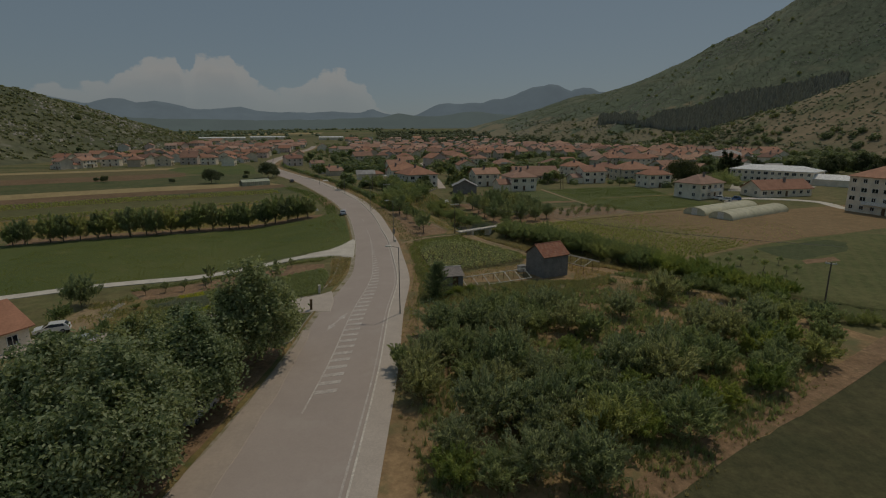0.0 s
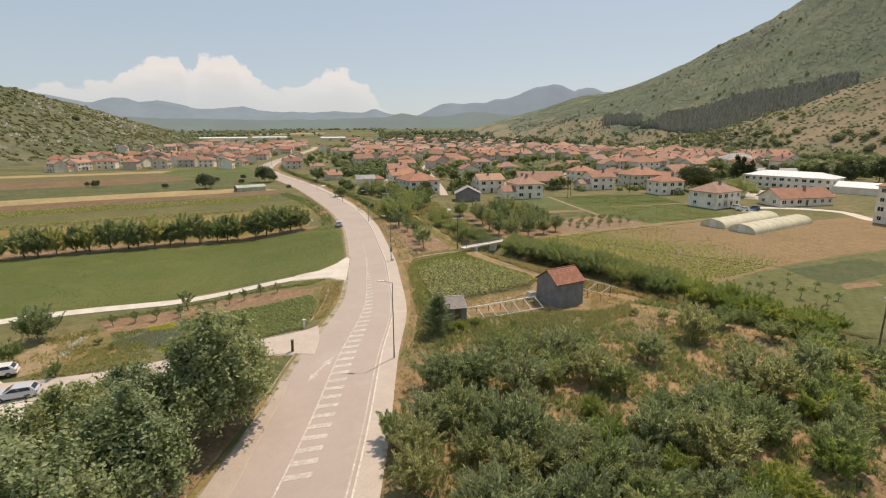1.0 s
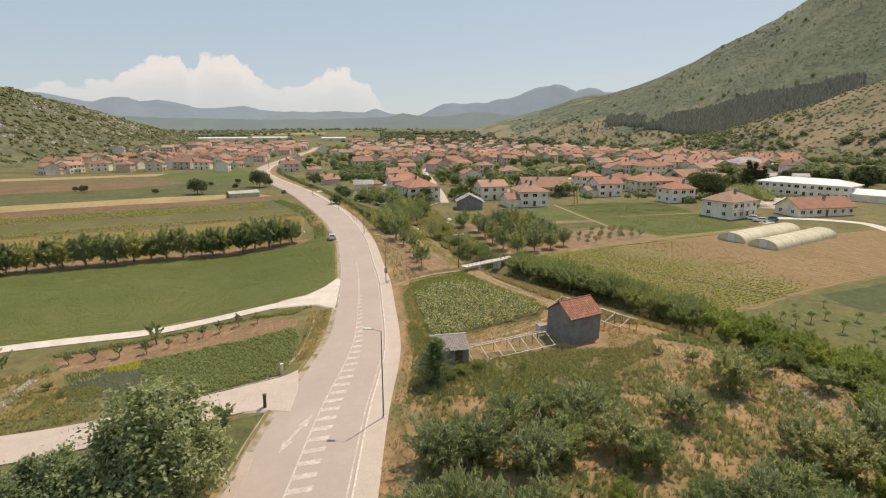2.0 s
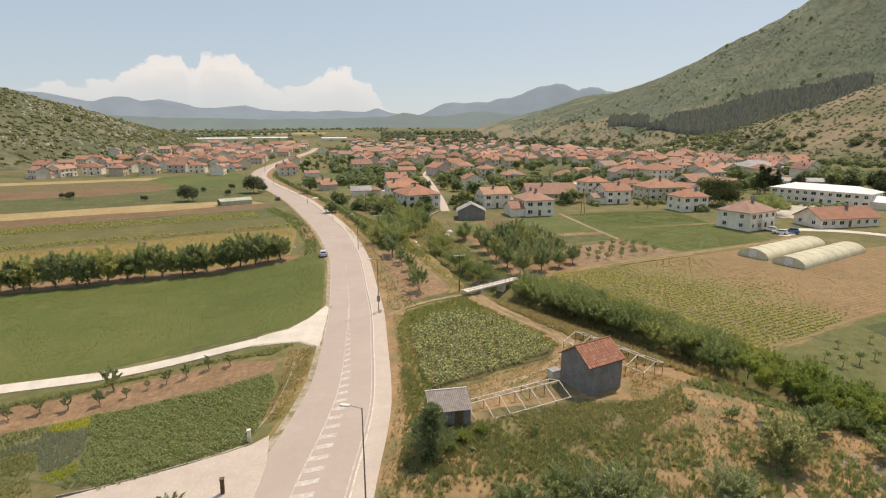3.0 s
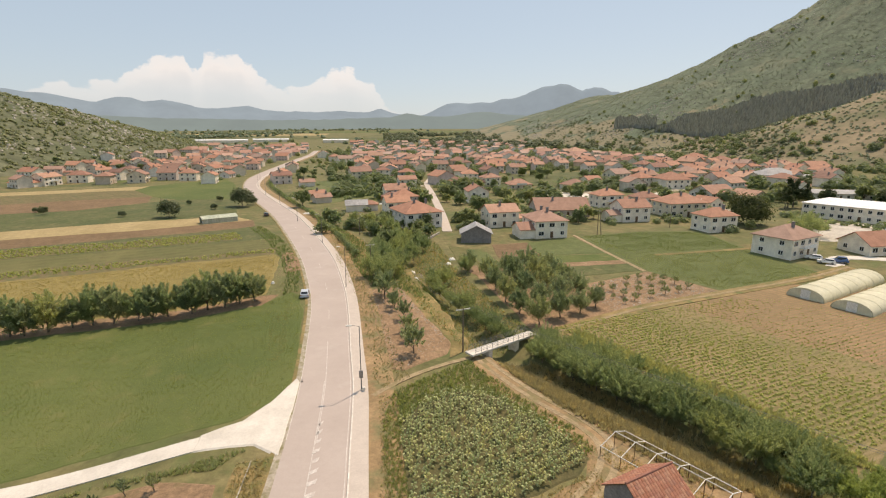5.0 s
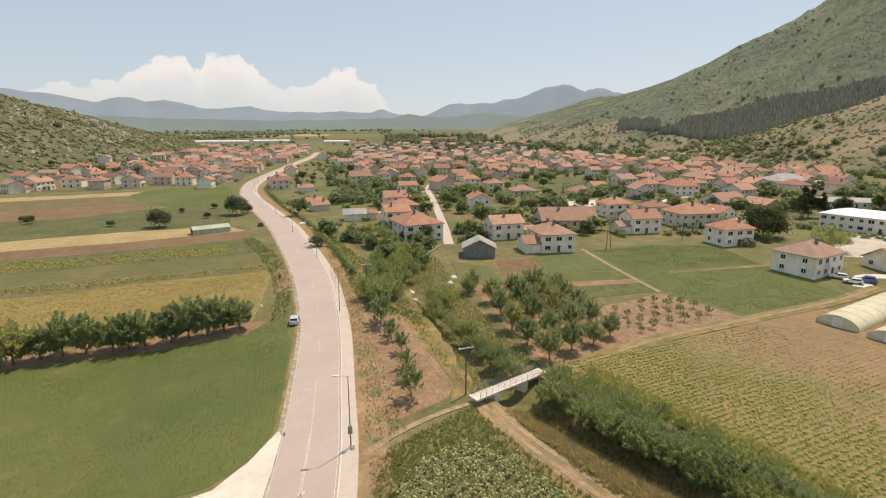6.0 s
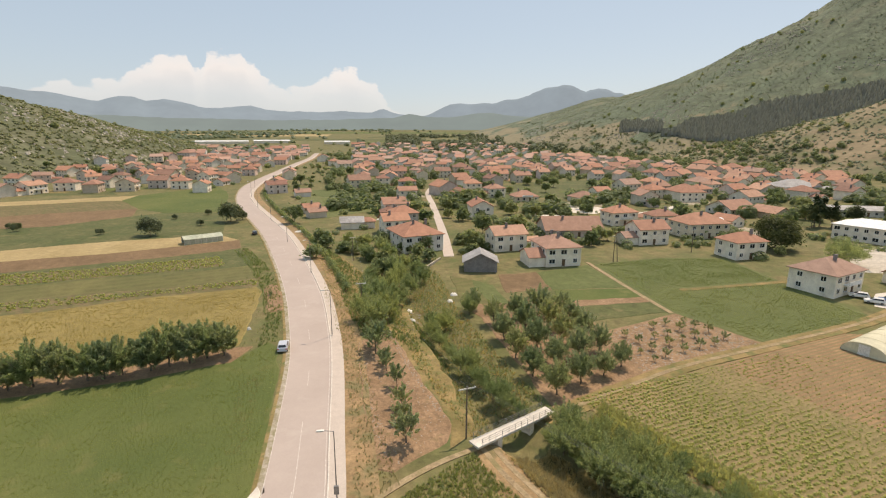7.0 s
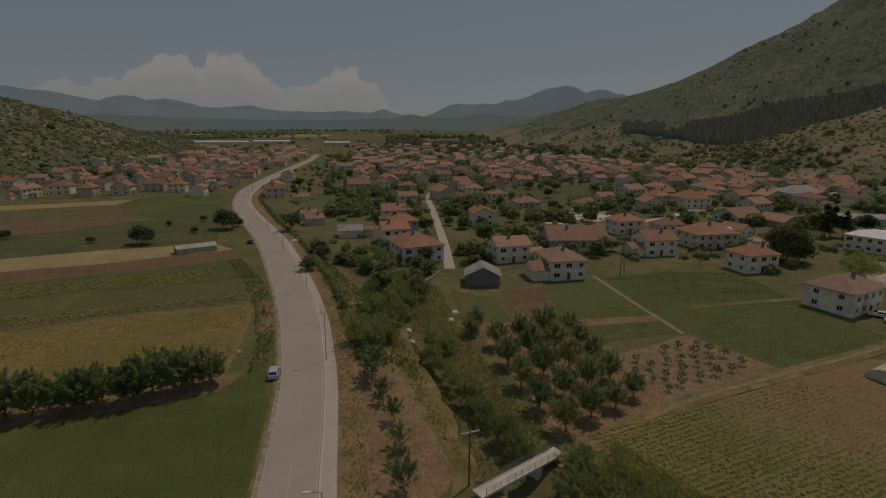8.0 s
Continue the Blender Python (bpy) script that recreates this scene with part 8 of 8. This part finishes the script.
REEDS = [(16, 148), (24, 142), (34, 130), (42, 119), (46, 116), (38, 132), (27, 146), (20, 155)]
grass_in("weeds", REEDS, 3500, L_WEED, "tall pale green weeds beside the hedge", 1.0, 2.2)
grass_in("dry_grass", [(5, 141), (10.5, 144), (18, 136), (28, 125), (38, 113.5), (36, 108.5), (24, 117), (14, 128)], 9000, L_DRY, "long dry grass along the hedge", 0.7, 2.0)
grass_in("dry_grass", [(16, 121), (24, 113.5), (29, 109.5), (23, 104.5), (20, 103), (22, 108.5), (15, 118)], 1500, L_DRY, "dry trodden grass beside the shed", 0.3, 0.8)
grass_in("dry_grass", [(20, 101), (28, 107.5), (33, 105), (42, 97), (48, 88), (44, 80), (36, 84), (30, 92), (22, 92)], 2600, L_DRY, "thin dry grass on bare ground", 0.3, 0.9)
grass_in("dry_grass", [(-22, 179), (-17.6, 182.5), (-24.4, 204), (-31, 222), (-43, 242), (-49, 238), (-39, 214), (-30.5, 194)], 2600, L_DRY, "dry grass between the road and gardens", 0.5, 1.2)
grass_in("weeds", [(-57, 100), (-51, 95), (-43.5, 99.4), (-44, 91), (-52, 88), (-60, 94)], 1100, L_ROUGH, "weeds on rough ground beside saplings", 0.4, 1.0, 0.0)
grass_in("weeds", [(-49.1, 86.8), (-49.8, 92.9), (-44.1, 93.6), (-39, 86.6), (-41.0, 84)], 900, L_ROUGH, "grey-green grass beside leeks", 0.4, 1.0, -0.3)
grass_in("dry_grass", [(-28, 136), (-29.4, 140), (-35, 158), (-38, 168), (-34, 161), (-30, 148)], 700, L_DRY, "bleached grass at the field corner", 0.15, 0.4)
grass_in("dry_grass", [(-9.2, 129), (-6.5, 118), (-4.2, 100), (-4.5, 80), (-3.6, 62), (-5.4, 62), (-6.4, 82), (-6.8, 100), (-9.0, 116), (-11.4, 128)], 2600, L_DRY, "dry straw grass between pavement and gardens", 0.3, 0.8)
grass_in("weeds", [(-9.2, 129), (-6.5, 118), (-4.2, 100), (-4.5, 80), (-3.6, 62), (-5.4, 62), (-6.4, 82), (-6.8, 100), (-9.0, 116), (-11.4, 128)], 1000, L_WEED, "green weeds between pavement and gardens", 0.3, 0.9, 0.05)


# small beds beside the potato patch: a bluish leafy bed and two of yellow flowers
LEEK = tuft_template(random.Random(14), 9, 0.5, 0.07, 0.2)


def bed(name, pts, row, step, material, label, lo, hi):
    scatter(name, LEEK, [(x, y, terrain(x, y) + 0.03, grng.uniform(lo, hi), grng.uniform(0, 6.3)) for x, y in rows_in(pts, 25, row, step, grng, 0.08, 0.95)], material, label, "crop")


L_LEEK = leafy("leek_leaves", (0.19, 0.225, 0.2), (0.33, 0.37, 0.34), 0.5)
bed("leek_bed", [(-39.5, 88.6), (-43.8, 93.1), (-46.1, 96.6), (-43.7, 96.3), (-40.9, 96.8), (-37.9, 92.2), (-37.7, 89.8)], 0.3, 0.2, L_LEEK, "dense rows of blue-green leek leaves", 0.7, 1.1)
bed("leek_bed", [(-48.1, 93.4), (-45.4, 95.3), (-43.5, 93.1), (-46.8, 92.1)], 0.3, 0.2, L_LEEK, "narrow bed of blue-green leek leaves", 0.6, 1.0)
L_YELLOW = leafy("yellow_flowers", (0.36, 0.39, 0.07), (0.6, 0.6, 0.11), 0.55)
bed("flower_bed", [(-46.5, 98.2), (-42.8, 99.6), (-40.9, 97.0), (-43.7, 96.5), (-45.8, 96.9)], 0.3, 0.22, L_YELLOW, "bright yellow-green flowering plants", 0.6, 1.0)
bed("flower_bed", [(-39.2, 88.4), (-38.3, 87.4), (-36.2, 87.6), (-35.5, 88.3), (-37.2, 90.3), (-37.8, 89.6)], 0.3, 0.22, L_YELLOW, "bright yellow-green flowering plants beside a driveway", 0.6, 1.0)
bed("salad_bed", [(-50.9, 96.2), (-46.9, 98.0), (-46.4, 96.9), (-45.8, 96.2), (-48.4, 93.7)], 0.35, 0.25, L_LUSH, "low green salad rows", 0.5, 0.9)
bed("salad_bed", [(-46.7, 91.9), (-43.4, 92.8), (-42.2, 91.4), (-40.7, 89.6), (-43.6, 88.8)], 0.35, 0.25, L_LUSH, "low green salad rows beside leeks", 0.5, 0.9)
LEAFLET = tuft_template(random.Random(9), 7, 0.34, 0.07, 0.26)


def crop_in(name, pts, n, material, label, lo, hi):
    xs, ys = [p[0] for p in pts], [p[1] for p in pts]
    out = []
    for k in range(n):
        x, y = grng.uniform(min(xs), max(xs)), grng.uniform(min(ys), max(ys))
        if inside(x, y, pts):
            size = grng.uniform(lo, hi) * (1 + 0.5 * noise.noise((x * 0.2, y * 0.2, 8.0)))
            out.append((x, y, terrain(x, y) + 0.03, size, grng.uniform(0, 6.3)))
    scatter(name, LEAFLET, out, material, label, "crop")


L_ALFALFA = leafy("alfalfa_leaves", (0.22, 0.25, 0.08), (0.33, 0.352, 0.128), 0.58)
crop_in("alfalfa_plants", [(-24.2, 131.5), (-26.2, 125.4), (-28.9, 122.2), (-44, 116.6), (-58, 109.1), (-74, 99.6), (-92, 92.5), (-100, 131), (-78, 151.8), (-59, 160), (-42, 163.4), (-38, 171.5), (-36.2, 169.5), (-33, 161), (-29.6, 150), (-27, 140)], 42000, L_ALFALFA, "dense green alfalfa leaves", 0.25, 0.6)
L_EVEN = leafy("even_crop_leaves", (0.17, 0.21, 0.08), (0.29, 0.325, 0.135), 0.5)
crop_in("green_crop", [(38, 236), (46.6, 198.4), (58, 182), (89, 196), (87, 207), (83, 221), (54.5, 213.4)], 20000, L_EVEN, "even low green crop plants", 0.35, 0.8)
crop_in("green_crop", [(38, 236.6), (54.7, 215.4), (83, 223.4), (80, 246), (60, 245)], 14000, L_EVEN, "even low green crop plants beside houses", 0.35, 0.8)
L_EARS = leafy("wheat_ears", (0.32, 0.255, 0.09), (0.45, 0.36, 0.15), 0.5)
crop_in("wheat_plants", [(-116, 146.5), (-78, 160.8), (-58, 168.3), (-45, 172), (-47, 181), (-54, 204), (-77.4, 200.4), (-109.5, 185.6), (-150, 168)], 26000, L_EARS, "ripe yellow wheat ears", 0.4, 0.9)
